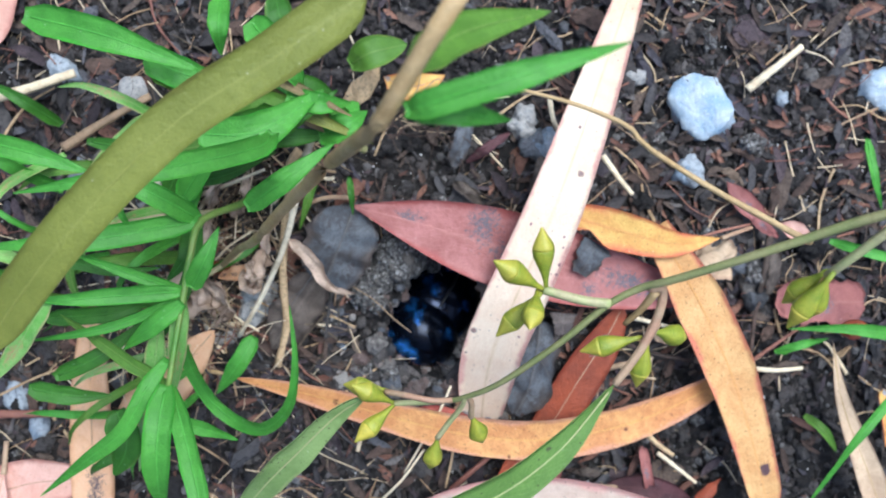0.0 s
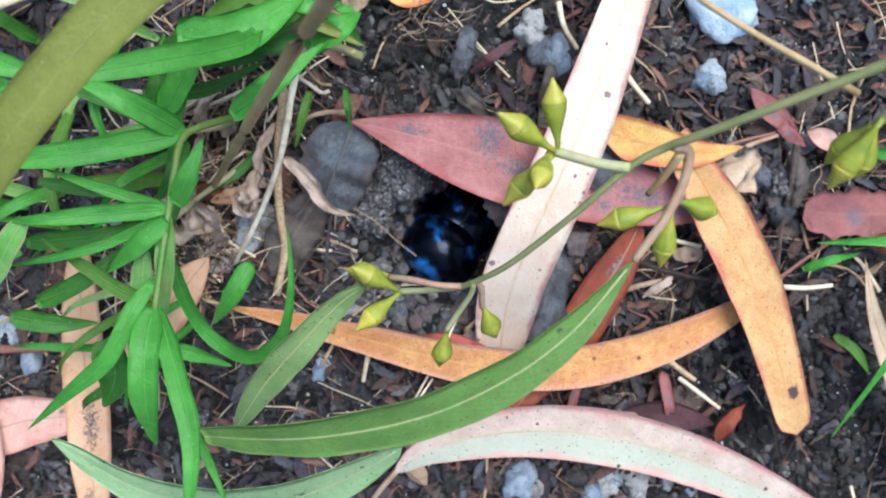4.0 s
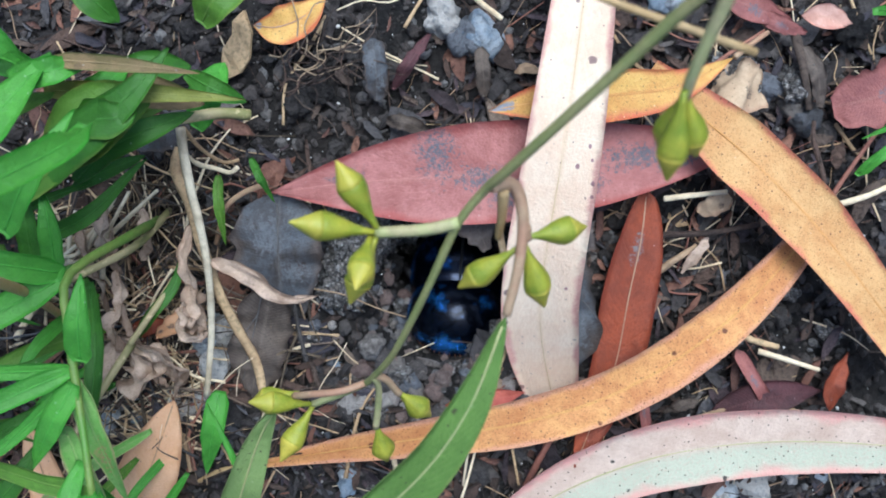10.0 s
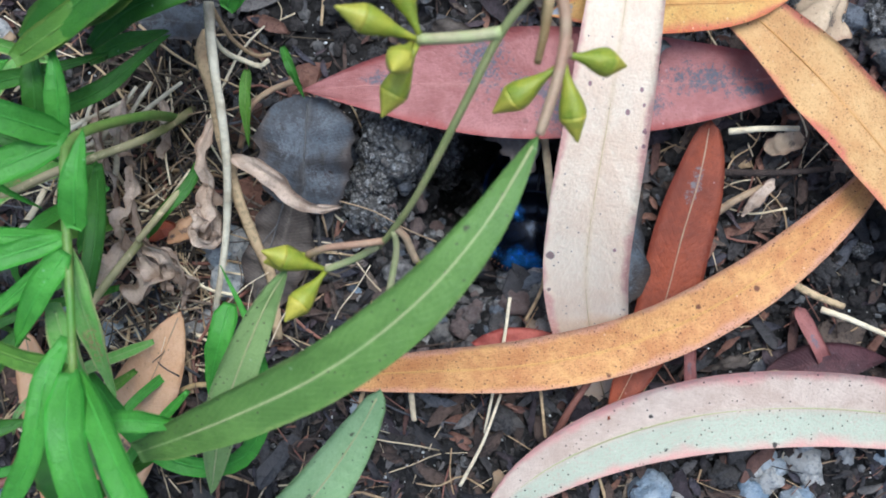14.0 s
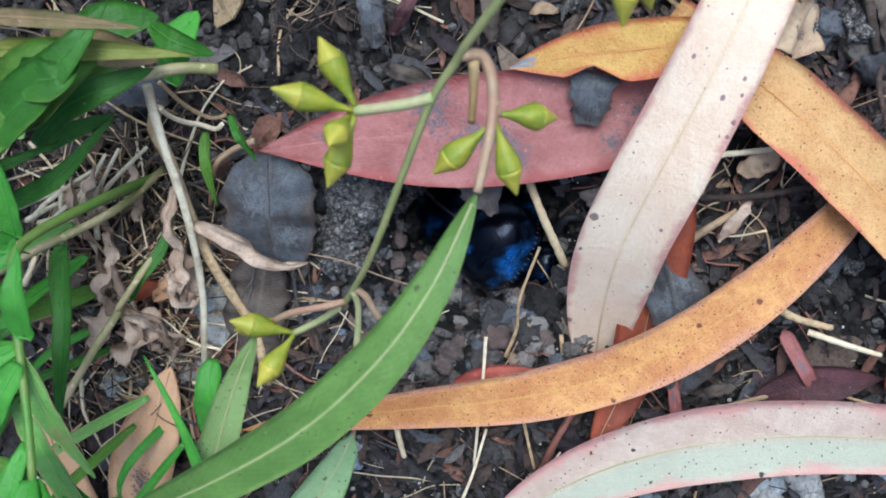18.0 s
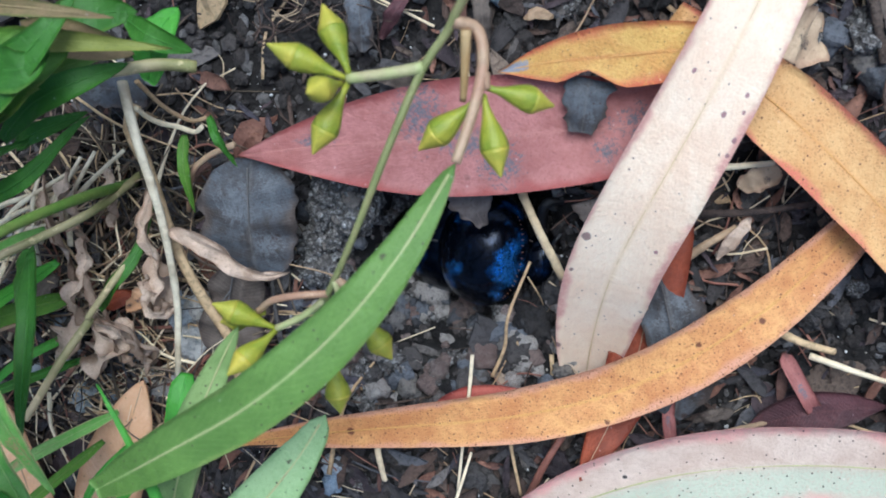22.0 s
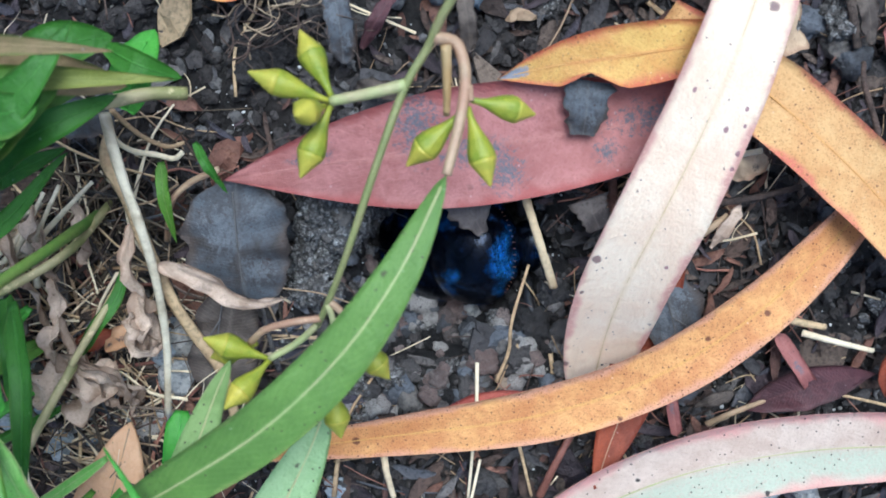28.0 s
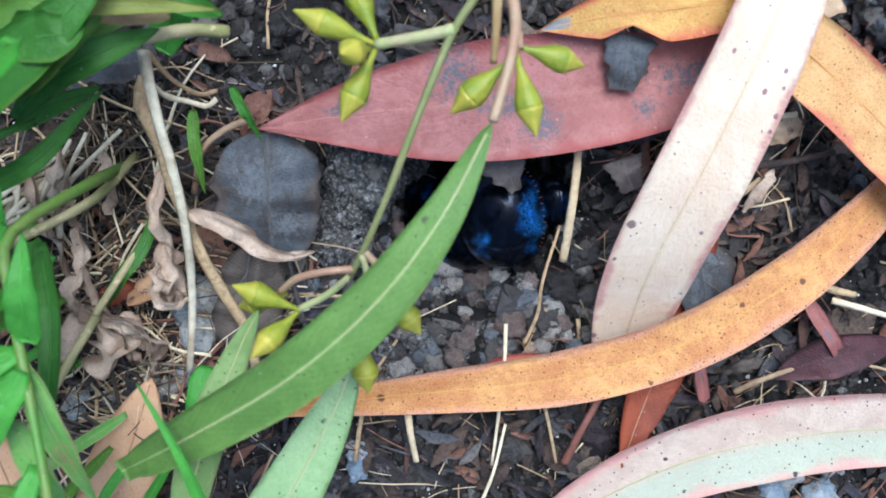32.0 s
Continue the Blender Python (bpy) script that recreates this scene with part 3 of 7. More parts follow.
def value_noise(x, y, cell, seed):
    """Smooth random heights over arrays x and y, 0 to 1, in cells of the given size."""
    if seed not in TABLES:
        TABLES[seed] = np.random.RandomState(seed).rand(256, 256)
    table = TABLES[seed]
    gx, gy = x / cell, y / cell
    ix, iy = np.floor(gx).astype(int), np.floor(gy).astype(int)
    fx, fy = gx - ix, gy - iy
    fx, fy = fx * fx * (3 - 2 * fx), fy * fy * (3 - 2 * fy)
    at = lambda a, b: table[a % 256, b % 256]
    return (at(ix, iy) * (1 - fx) + at(ix + 1, iy) * fx) * (1 - fy) + (at(ix, iy + 1) * (1 - fx) + at(ix + 1, iy + 1) * fx) * fy


HOLE = Vector((0.0173, -0.0411, 0))
TRENCH = Vector((0.0272, -0.0457, 0))
TRENCH_END = Vector((0.0124, -0.0514, 0))


def ground_height(x, y):
    h = 0.0035 * (value_noise(x, y, 0.035, 1) - 0.5) + 0.003 * (value_noise(x, y, 0.011, 2) - 0.5) + 0.0018 * (value_noise(x, y, 0.0042, 3) - 0.5) + 0.001 * (value_noise(x, y, 0.0018, 4) - 0.5)
    d = TRENCH_END - TRENCH
    s = np.clip(((x - TRENCH.x) * d.x + (y - TRENCH.y) * d.y) / max(d.x ** 2 + d.y ** 2, 1e-9), 0, 1)
    r = np.hypot(x - TRENCH.x - s * d.x, y - TRENCH.y - s * d.y)
    k = np.clip(1 - (r - 0.010) / 0.007, 0, 1)
    q = np.clip(1 - (np.hypot(x - HOLE.x, y - HOLE.y) - 0.009) / 0.006, 0, 1)
    return h - 0.0145 * k * k * (3 - 2 * k) - 0.03 * q * q * (3 - 2 * q) - 0.003


def ground():
    near = np.linspace(-0.26, 0.28, 420)
    far = np.array([0.4, 0.7, 1.5, 4, 15, 60, 300])
    xs = np.concatenate([-far[::-1], near, far])
    ys = np.concatenate([-far[::-1], np.linspace(-0.28, 0.24, 400), far])
    gx, gy = np.meshgrid(xs, ys)
    gz = ground_height(gx, gy)
    n = len(xs)
    i, j = np.meshgrid(np.arange(len(ys) - 1), np.arange(n - 1), indexing="ij")
    a = (i * n + j).ravel()
    me = bpy.data.meshes.new("ground")
    me.from_pydata(np.stack([gx.ravel(), gy.ravel(), gz.ravel()], 1).tolist(), [], np.stack([a, a + 1, a + n + 1, a + n], 1).tolist())
    tagged(part("ground", me, "soil"), "dark crumbly garden soil with a burrow in it", "ground", kind="structure")


ground()

# ---- the large fallen leaves ----
red = leaf("red_leaf", "dusty red gum leaf with grey mould patches over the burrow", "red", [(-0.0108, -0.0138, 0.013), (0.0052, -0.0176, 0.015), (0.0225, -0.0225, 0.016), (0.0391, -0.0272, 0.016), (0.0606, -0.0334, 0.013), (0.0826, -0.0383, 0.008), (0.0962, -0.0402, 0.005)], 0.0215, rib="red_rib", rib_r=0.0003, stalk=[(-0.0106, -0.0117, 0.013), (-0.0172, -0.0119, 0.011), (-0.0226, -0.014, 0.009), (-0.0282, -0.0203, 0.004)], fold=0.08, seed=1)
yellow = leaf("yellow_leaf", "yellow-orange gum leaf with a bitten edge and crimson rim", "yellow", [(0.0384, -0.0134, 0.018), (0.0483, -0.0152, 0.02), (0.0634, -0.0193, 0.021), (0.0765, -0.0222, 0.02), (0.0902, -0.0208, 0.017)], 0.0108, rib="amber_rib", rib_r=0.0003, stalk=[(0.0902, -0.0208, 0.017), (0.0952, -0.0195, 0.014), (0.1005, -0.0185, 0.01)], fold=0.1, seed=2, gap=(0.3, 1, 0.62))
orange = leaf("orange_leaf", "blunt orange gum leaf with one dark purple spot", "orange", [(0.0722, -0.0184, 0.018), (0.0787, -0.0284, 0.018), (0.0862, -0.0405, 0.0165), (0.0953, -0.0587, 0.0155), (0.1025, -0.0786, 0.015), (0.1091, -0.0997, 0.013)], 0.0142, shape=lambda u: min(1, 0.55 + u * 1.6, 1.0 - 0.75 * max(0, u - 0.5)) * max(0.0, 1 - max(0.0, (u - 0.93) / 0.07) ** 2.5) ** 0.5, rib="amber_rib", rib_r=0.0003, fold=0.06, seed=3)
AMBER_PTS = [(-0.0445, -0.0656, 0.004), (-0.0263, -0.0686, 0.006), (-0.0027, -0.0734, 0.009), (0.0207, -0.0779, 0.012), (0.0442, -0.0791, 0.012), (0.0683, -0.0743, 0.011), (0.0898, -0.0654, 0.008), (0.1035, -0.0568, 0.005)]
amber = leaf("amber_leaf", "long curved amber gum leaf lying across the soil", "amber", AMBER_PTS, 0.0116, shape=lambda u: lance(u, 0.62, 0.5, 0.75), rib="amber_rib", rib_r=0.0003, fold=0.1, seed=4, at=AMBER_PTS[4], stalk=[(-0.0445, -0.0656, 0.004), (-0.0498, -0.0641, 0.004), (-0.0564, -0.065, 0.002)], stalk_mat="brown_stem")
blush = leaf("blush_leaf", "pale pink and green gum leaf with black flecks", "blush", [(-0.0012, -0.1126, 0.006), (0.0086, -0.105, 0.008), (0.0257, -0.0998, 0.01), (0.047, -0.0989, 0.011), (0.0697, -0.1034, 0.011), (0.0929, -0.1126, 0.01), (0.1168, -0.1256, 0.008), (0.1335, -0.1361, 0.006)], 0.0158, shape=lambda u: lance(u, 0.4, 0.6, 0.6), rib="pale_stem", fold=0.1, seed=5, stalk=[(-0.0004, -0.1118, 0.006), (-0.0055, -0.1185, 0.004), (-0.0091, -0.1244, 0.002)])
rust = leaf("rust_leaf", "rust-brown gum leaf tucked under other leaves", "rust", [(0.0666, -0.0421, 0.006), (0.0619, -0.0524, 0.005), (0.055, -0.0642, 0.004), (0.0475, -0.0776, 0.003), (0.0396, -0.0869, 0.004), (0.0352, -0.091, 0.006), (0.032, -0.0936, 0.009), (0.0301, -0.095, 0.011)], 0.0125, shape=lambda u: lance(u, 0.4, 0.6, 0.5), rib="ruddy_stem", fold=0.15, seed=6)
CREAM_PTS = [(0.0372, -0.0831, -0.005), (0.0398, -0.0766, -0.001), (0.0456, -0.0646, 0.0085), (0.0526, -0.0534, 0.018), (0.0617, -0.0432, 0.0245), (0.0709, -0.0338, 0.027), (0.0805, -0.0237, 0.028), (0.0924, -0.0106, 0.026), (0.1065, 0.0055, 0.022), (0.1236, 0.025, 0.016), (0.1396, 0.0431, 0.01)]
cream = leaf("cream_leaf", "cream-pink dry gum leaf with dark dots, leaning over the burrow", "cream", CREAM_PTS, 0.0165, shape=lambda u: lance(u, 0.22, 0.75, 0.45), rib="dry_rib", rib_r=0.0003, fold=0.05, seed=7, nu=48, at=CREAM_PTS[5])
slate = leaf("slate_leaf", "crumbling slate-grey dead leaf beside the burrow", "slate", [(-0.0098, -0.0152, 0.009), (-0.0122, -0.0208, 0.0105), (-0.0146, -0.0268, 0.0098), (-0.0168, -0.0325, 0.008), (-0.0187, -0.0372, 0.0055)], 0.0208, shape=lambda u: (1 - abs(2 * u - 1) ** 3.2) ** 0.5 * (1 - 0.15 * u), rib=None, fold=0.03, seed=8, ripple=0.0009, ragged=0.16, keep=0.35, nu=44, nv=16)
scrap = leaf("slate_leaf", "torn slate-grey leaf scrap under the cream leaf", "slate", [(0.0435, -0.0473, 0.004), (0.0424, -0.0568, 0.005), (0.0406, -0.0667, 0.004), (0.0368, -0.0751, 0.003)], 0.0115, shape=lambda u: (1 - (2 * u - 1) ** 4) ** 0.5, rib=None, fold=0.1, seed=9, ripple=0.002, ragged=0.3, keep=0.3)
spotted = leaf("spotted_leaf", "orange-tan gum leaf with dark blotches beside the grass", "spotted", [(-0.0493, -0.0499, 0.008), (-0.0573, -0.059, 0.007), (-0.0667, -0.0695, 0.006), (-0.0748, -0.0814, 0.005), (-0.0814, -0.0908, 0.003)], 0.0148, shape=lambda u: lance(u, 0.5, 0.7, 0.7), rib="ruddy_stem", fold=0.1, seed=10)
strap_l = leaf("orange_strap_leaf", "faded orange gum leaf lying under the grass", "spotted", [(-0.085, -0.0443, 0.004), (-0.0852, -0.0596, 0.006), (-0.085, -0.0834, 0.007), (-0.0849, -0.1082, 0.007), (-0.0858, -0.1348, 0.005)], 0.0125, shape=lambda u: lance(u, 0.5, 0.5, 0.5), rib="ruddy_stem", fold=0.1, seed=11)
pinkl = leaf("pink_leaf", "broad faded pink gum leaf", "pink", [(-0.1316, -0.1059, 0.003), (-0.1172, -0.1006, 0.004), (-0.1037, -0.0965, 0.004), (-0.0905, -0.095, 0.004), (-0.0791, -0.0912, 0.003)], 0.0155, rib="ruddy_stem", fold=0.1, seed=12)
pink2 = leaf("pink_leaf", "pale pink gum leaf with a crimson rim", "pink", [(-0.1108, -0.0924, 0.006), (-0.1135, -0.1059, 0.008), (-0.1173, -0.1211, 0.008), (-0.1228, -0.14, 0.005)], 0.0115, rib="ruddy_stem", fold=0.1, seed=13, stalk=[(-0.1109, -0.0932, 0.006), (-0.1105, -0.0839, 0.004)])
tanl = leaf("tan_leaf", "curled pale tan dry leaf", "tan", [(0.1281, -0.0522, 0.005), (0.1307, -0.0697, 0.008), (0.1384, -0.0895, 0.01), (0.1462, -0.1089, 0.009), (0.1529, -0.1334, 0.006)], 0.009, shape=lambda u: lance(u, 0.7, 0.5, 0.9), rib="brown_stem", fold=0.35, seed=14)
maroon = leaf("maroon_leaf", "dull maroon leaf piece with grey patches", "maroon", [(0.1113, -0.0395, 0.004), (0.119, -0.0404, 0.006), (0.1291, -0.0406, 0.005), (0.1373, -0.0407, 0.003)], 0.0135, shape=lambda u: (1 - (2 * u - 1) ** 4) ** 0.5, rib=None, fold=0.1, seed=15, ragged=0.3, keep=0.35)
ylw2 = leaf("small_yellow_leaf", "small yellow leaf with crimson edge in the litter", "yellow", [(-0.0023, 0.0216, 0.006), (0.0026, 0.0192, 0.007), (0.0087, 0.0194, 0.006), (0.015, 0.0223, 0.004)], 0.0085, rib="ruddy_stem", fold=0.2, seed=16)

for pts in ([(-0.0108, -0.0165, 0.0102), (-0.0126, -0.0218, 0.0109), (-0.0146, -0.0268, 0.0102), (-0.0172, -0.033, 0.0078)],):
    part("vein", tube(shifted(pts, slate.location), 0.00018, 0.0001, 14, 5, 0.4), "dark_vein", slate)

for host, pts in ((scrap, [(0.0428, -0.0478, 0.006), (0.0418, -0.0563, 0.007), (0.0401, -0.0662, 0.006), (0.037, -0.0742, 0.005)]), (scrap, [(0.0418, -0.0563, 0.007), (0.045, -0.0611, 0.007), (0.0467, -0.0662, 0.006)]), (scrap, [(0.0414, -0.0595, 0.007), (0.0379, -0.0619, 0.007), (0.0349, -0.0662, 0.006)])):
    part("vein", tube(shifted(pts, host.location), 0.00017, 0.0001, 14, 5, 0.4), "dark_vein", host)

# ---- the twig of gum buds ----
TWIG_AT = (0.0101, -0.0264, 0.0446)
twig = tagged(empty("gum_twig", TWIG_AT), "hanging olive gum twig with yellow-green buds and long leaves", "twig")
stem = part("stem", tube([(-0.0130, -0.0149, -0.0076), (-0.0098, -0.0122, -0.005), (-0.0036, -0.0062, -0.0012), (0.0059, 0.0043, 0.0022), (0.0139, 0.0129, 0.0034), (0.0192, 0.0168, 0.0046), (0.0225, 0.0196, 0.0074), (0.0325, 0.0263, 0.0124), (0.0403, 0.0311, 0.0154), (0.0477, 0.0358, 0.0184), (0.0552, 0.0402, 0.0224), (0.0625, 0.0427, 0.0254), (0.0706, 0.0467, 0.0304)], 0.0005, 0.00085, 60, 8, 0.1), "green_stem", twig)
branch = part("side_branch", tube([(0.0203, 0.0175, 0.0056), (0.0229, 0.0157, 0.0042), (0.0224, 0.0111, 0.005), (0.0194, 0.0055, 0.0068), (0.015, -0.0007, 0.0081)], 0.0009, 0.0007, 24, 8), "ruddy_stem", twig)
part("branch_stub", tube([(0.0215, 0.016, 0.005), (0.0197, 0.0113, 0.0034), (0.0179, 0.0072, 0.0014)], 0.0008, 0.0005, 10, 7), "brown_stem", twig)


def bud(root, tip, width=0.0039):
    """A gum bud: a ribbed cup on its foot with a pointed cap."""
    a, b = Vector(root), Vector(tip)
    prof = [(0, 0.2), (0.15, 0.25), (0.28, 0.43), (0.42, 0.72), (0.54, 0.93), (0.63, 1.0), (0.66, 0.985)]
    cap = [(0.655, 1.0), (0.7, 0.93), (0.78, 0.7), (0.86, 0.46), (0.93, 0.26), (0.98, 0.12), (1.0, 0.04)]
    made = None
    for pname, rings, mat, under in (("bud", prof, "bud", twig), ("bud_cap", cap, "bud_cap", None)):
        bm = bmesh.new()
        ax = (b - a).normalized()
        s = ax.cross(Vector((0.3, 0.2, 1))).normalized()
        t2 = s.cross(ax)
        prev = None
        for u, r in rings:
            ring = []
            for k in range(12):
                an = 2 * math.pi * k / 12
                rr = r * width / 2 * (1 + 0.07 * math.cos(4 * an))
                ring.append(bm.verts.new(a + (b - a) * u + (s * math.cos(an) + t2 * math.sin(an)) * rr))
            if prev:
                for k in range(12):
                    bm.faces.new((prev[k], prev[(k + 1) % 12], ring[(k + 1) % 12], ring[k]))
            else:
                bm.faces.new(ring[::-1])
            prev = ring
        bm.faces.new(prev)
        made = part(pname, bm, mat, made or under)
    return made


part("bud_stalk", tube([(0.0142, 0.0132, 0.0036), (0.0096, 0.0139, 0.003), (0.0032, 0.0153, 0.0011)], 0.0009, 0.0008, 12, 7), "pale_stem", twig)
part("bud_stalk", tube([(0.0222, 0.0097, 0.0054), (0.0218, 0.0085, 0.0052), (0.0216, 0.0076, 0.005)], 0.0008, 0.0008, 6, 7), "ruddy_stem", twig)
part("bud_stalk", tube([(-0.0126, -0.0146, -0.0074), (-0.0175, -0.0164, -0.0096), (-0.0228, -0.0172, -0.0109)], 0.0006, 0.0006, 12, 7), "pale_stem", twig)
part("bud_stalk", tube([(-0.0118, -0.0139, -0.0066), (-0.0157, -0.0128, -0.0056), (-0.0206, -0.0124, -0.0072), (-0.0244, -0.0136, -0.0102)], 0.0006, 0.0006, 14, 7), "ruddy_stem", twig)
part("bud_stalk", tube([(-0.0096, -0.012, -0.0048), (-0.0102, -0.0155, -0.0062), (-0.0126, -0.0205, -0.0076), (-0.0148, -0.0245, -0.008)], 0.0005, 0.0006, 14, 7), "pale_stem", twig)
part("bud_stalk", tube([(-0.0092, -0.0118, -0.0048), (-0.0083, -0.014, -0.0056), (-0.0082, -0.017, -0.0066), (-0.0081, -0.019, -0.0072)], 0.0006, 0.0006, 14, 7), "ruddy_stem", twig)
for ends in ([(0.0032, 0.0153, 0.0011), (-0.0059, 0.0233, 0.0035)], [(0.0036, 0.0156, 0.0011), (0.0027, 0.0267, -0.0006)], [(0.0022, 0.0151, 0.0008), (-0.0009, 0.0142, 0.0108)], [(0.003, 0.0148, 0.001), (-0.005, 0.0067, 0.0019)],
             [(0.0217, 0.0078, 0.005), (0.0298, 0.0026, 0.0005)], [(0.0201, 0.0066, 0.0048), (0.0099, 0.0026, 0.0024)], [(0.0211, 0.007, 0.0048), (0.02, -0.0045, 0.0048)],
             [(-0.0228, -0.0172, -0.0109), (-0.0308, -0.0101, -0.0086)], [(-0.0238, -0.0142, -0.0112), (-0.0325, -0.0138, -0.0136)], [(-0.0228, -0.0174, -0.0108), (-0.0309, -0.0214, -0.0052)], [(-0.0081, -0.0186, -0.0072), (-0.0057, -0.0268, -0.0082)], [(-0.0146, -0.0242, -0.008), (-0.0164, -0.0328, -0.0083)]):
    bud(*ends)
part("bud_stalk", tube([(0.0528, 0.0382, 0.0214), (0.0492, 0.0326, 0.0194), (0.0462, 0.0274, 0.0174), (0.0451, 0.0241, 0.0154)], 0.0008, 0.0007, 12, 7), "pale_stem", twig)
for ends in ([(0.0454, 0.0247, 0.0154), (0.0447, 0.0147, 0.0134)], [(0.045, 0.026, 0.0174), (0.0402, 0.0144, 0.0154)], [(0.0461, 0.0238, 0.0134), (0.0412, 0.0158, 0.0104)]):
    bud(*ends)
LEAF_BASE = (0.015, -0.0007, 0.0081)
long_leaf = leaf("green_leaf", "long olive-green gum leaf with a pale midrib", "green", [(0.015, -0.0007, 0.0081), (0.0044, -0.0105, 0.0111), (-0.0078, -0.0186, 0.0114), (-0.0229, -0.0251, 0.0093), (-0.0409, -0.0299, 0.0038), (-0.0592, -0.0348, -0.0072)], 0.0087, shape=lambda u: min(lance(u, 0.5, 0.4, 0.62), 1.0) if u < 0.85 else max(0.45, lance(u, 0.5, 0.4, 0.62)), rib="pale_stem", rib_r=0.00042, parent=twig, at=LEAF_BASE, fold=0.12, seed=20, nu=48)
sage_leaf = leaf("green_leaf", "pale sage-green spotted gum leaf", "sage", [(-0.0224, -0.0544, -0.0186), (-0.0279, -0.0586, -0.0186), (-0.0427, -0.0669, -0.0186), (-0.0605, -0.0744, -0.0226), (-0.0821, -0.0724, -0.0266), (-0.1011, -0.0597, -0.0306)], 0.012, shape=lambda u: lance(u, 0.5, 0.7, 0.5), rib="pale_stem", parent=twig, at=(-0.0224, -0.0544, -0.0186), fold=0.12, seed=21, nu=40)
leaf("green_leaf", "narrow green gum leaf with dark flecks", "olive_sage", [(-0.0285, -0.0150, -0.0105), (-0.0345, -0.0205, -0.012), (-0.043, -0.0300, -0.0125), (-0.051, -0.0405, -0.0145), (-0.0600, -0.0560, -0.0186)], 0.0068, shape=lambda u: lance(u, 0.5, 0.7, 0.7), rib="pale_stem", parent=twig, fold=0.15, seed=22)
thin_pts = [(0.0456, 0.0253, 0.0074), (0.0385, 0.0297, 0.0074), (0.0281, 0.0356, 0.0054), (0.018, 0.0422, 0.0034), (0.0147, 0.0456, 0.0024), (0.0068, 0.0491, 0.0014), (-0.0014, 0.0511, -0.0006)]
thin = part("side_branch", tube(shifted(thin_pts, thin_pts[0]), 0.0006, 0.0003, 24, 7, 0.2), "brown_stem", twig, loc=thin_pts[0])

# ---- the beetle ----
beetle = tagged(empty("beetle"), "glossy blue-black beetle digging in its burrow", "beetle")


def dome(a, b, c, grooves=0, flat_front=0.0):
    """Half an egg: the shell of a beetle, with grooves along it."""
    bm = bmesh.new()
    bmesh.ops.create_uvsphere(bm, u_segments=64 if grooves else 32, v_segments=24, radius=1, matrix=Matrix.Rotation(radians(90), 4, "X"))
    for v in bm.verts:
        x, y, z = v.co
        g = 1 + (0.01 * abs(math.sin(grooves * math.atan2(x, z + 0.25))) if grooves and z > -0.2 else 0)
        yy = y * (1 - flat_front * max(0, y) ** 2)
        v.co = Vector((x * a * g, yy * b, (z if z > 0 else z * 0.55) * c * g))
    return bm


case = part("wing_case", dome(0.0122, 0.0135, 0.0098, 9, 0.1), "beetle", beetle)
case.location = (0, -0.0105, -0.002)
part("wing_seam", tube([(0, -0.012, 0.0035), (0, -0.008, 0.0079), (0, -0.001, 0.0099), (0, 0.004, 0.0093)], 0.0003, 0.0003, 16, 6), "beetle_leg", case)
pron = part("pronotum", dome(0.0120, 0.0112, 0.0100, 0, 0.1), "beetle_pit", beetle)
pron.location = (0, 0.0004, -0.0008)
part("head", dome(0.0054, 0.0042, 0.0034), "beetle_head", beetle).location = (0, 0.0106, -0.0048)
for sx in (-1, 1):
    part("antenna", tube([(sx * 0.0035, 0.0145, -0.003), (sx * 0.0055, 0.016, -0.002), (sx * 0.007, 0.0165, -0.003)], 0.0003, 0.0005, 10, 6), "beetle_leg", beetle)
    for ly, fy in ((0.010, 0.016), (0.001, 0.001), (-0.006, -0.014)):
        leg = part("leg", tube([(sx * 0.007, ly, -0.0045), (sx * 0.0125, (ly + fy) / 2, -0.001), (sx * 0.0138, fy, -0.006)], 0.0014, 0.0007, 12, 6, 0.2), "beetle_leg", beetle)
        part("foot", tube([(sx * 0.0138, fy, -0.006), (sx * 0.015, fy + 0.001, -0.0075), (sx * 0.0162, fy + 0.002, -0.008)], 0.0005, 0.0002, 6, 5), "beetle_leg", leg)
for i in range(18):
    a = -1.2 + 2.4 * i / 17
    part("hair", tube([(0.0088 * math.sin(a), 0.0050 + 0.0042 * math.cos(a), 0.0012), (0.0092 * math.sin(a), 0.0060 + 0.0046 * math.cos(a), 0.0016)], 0.00011, 0.00006, 3, 4), "beetle_hair", pron)

# ---- small leaf scraps by the burrow ----
flap = leaf("bark_flap", "torn grey-brown leaf flap hanging over the beetle", "flap", [(0.028, -0.0325, 0.011), (0.0283, -0.036, 0.01), (0.0286, -0.0394, 0.009), (0.0287, -0.0424, 0.008)], 0.0115, shape=lambda u: 1 - 0.85 * u ** 1.2, rib=None, fold=0.1, seed=31, ripple=0.001, ragged=0.4, nu=14, group="leaf scraps", category="leaf scrap")
chip = leaf("grey_chip", "grey flake lying on the red leaf", "slate", [(0.0566, -0.0231, 0.017), (0.0552, -0.0255, 0.018), (0.0537, -0.0286, 0.018), (0.0521, -0.0315, 0.017)], 0.0092, shape=lambda u: 1 - 0.5 * u ** 1.5, rib=None, fold=0.05, seed=32, ragged=0.4, nu=14, group="leaf scraps", category="leaf scrap")
chip2 = leaf("grey_chip", "dark leaf flake beside the burrow", "flap", [(0.0496, -0.0445, 0.006), (0.0494, -0.0473, 0.007), (0.0495, -0.0507, 0.006)], 0.0075, shape=lambda u: 1 - 0.4 * u, rib=None, fold=0.1, seed=33, ragged=0.4, nu=12, group="leaf scraps", category="leaf scrap")
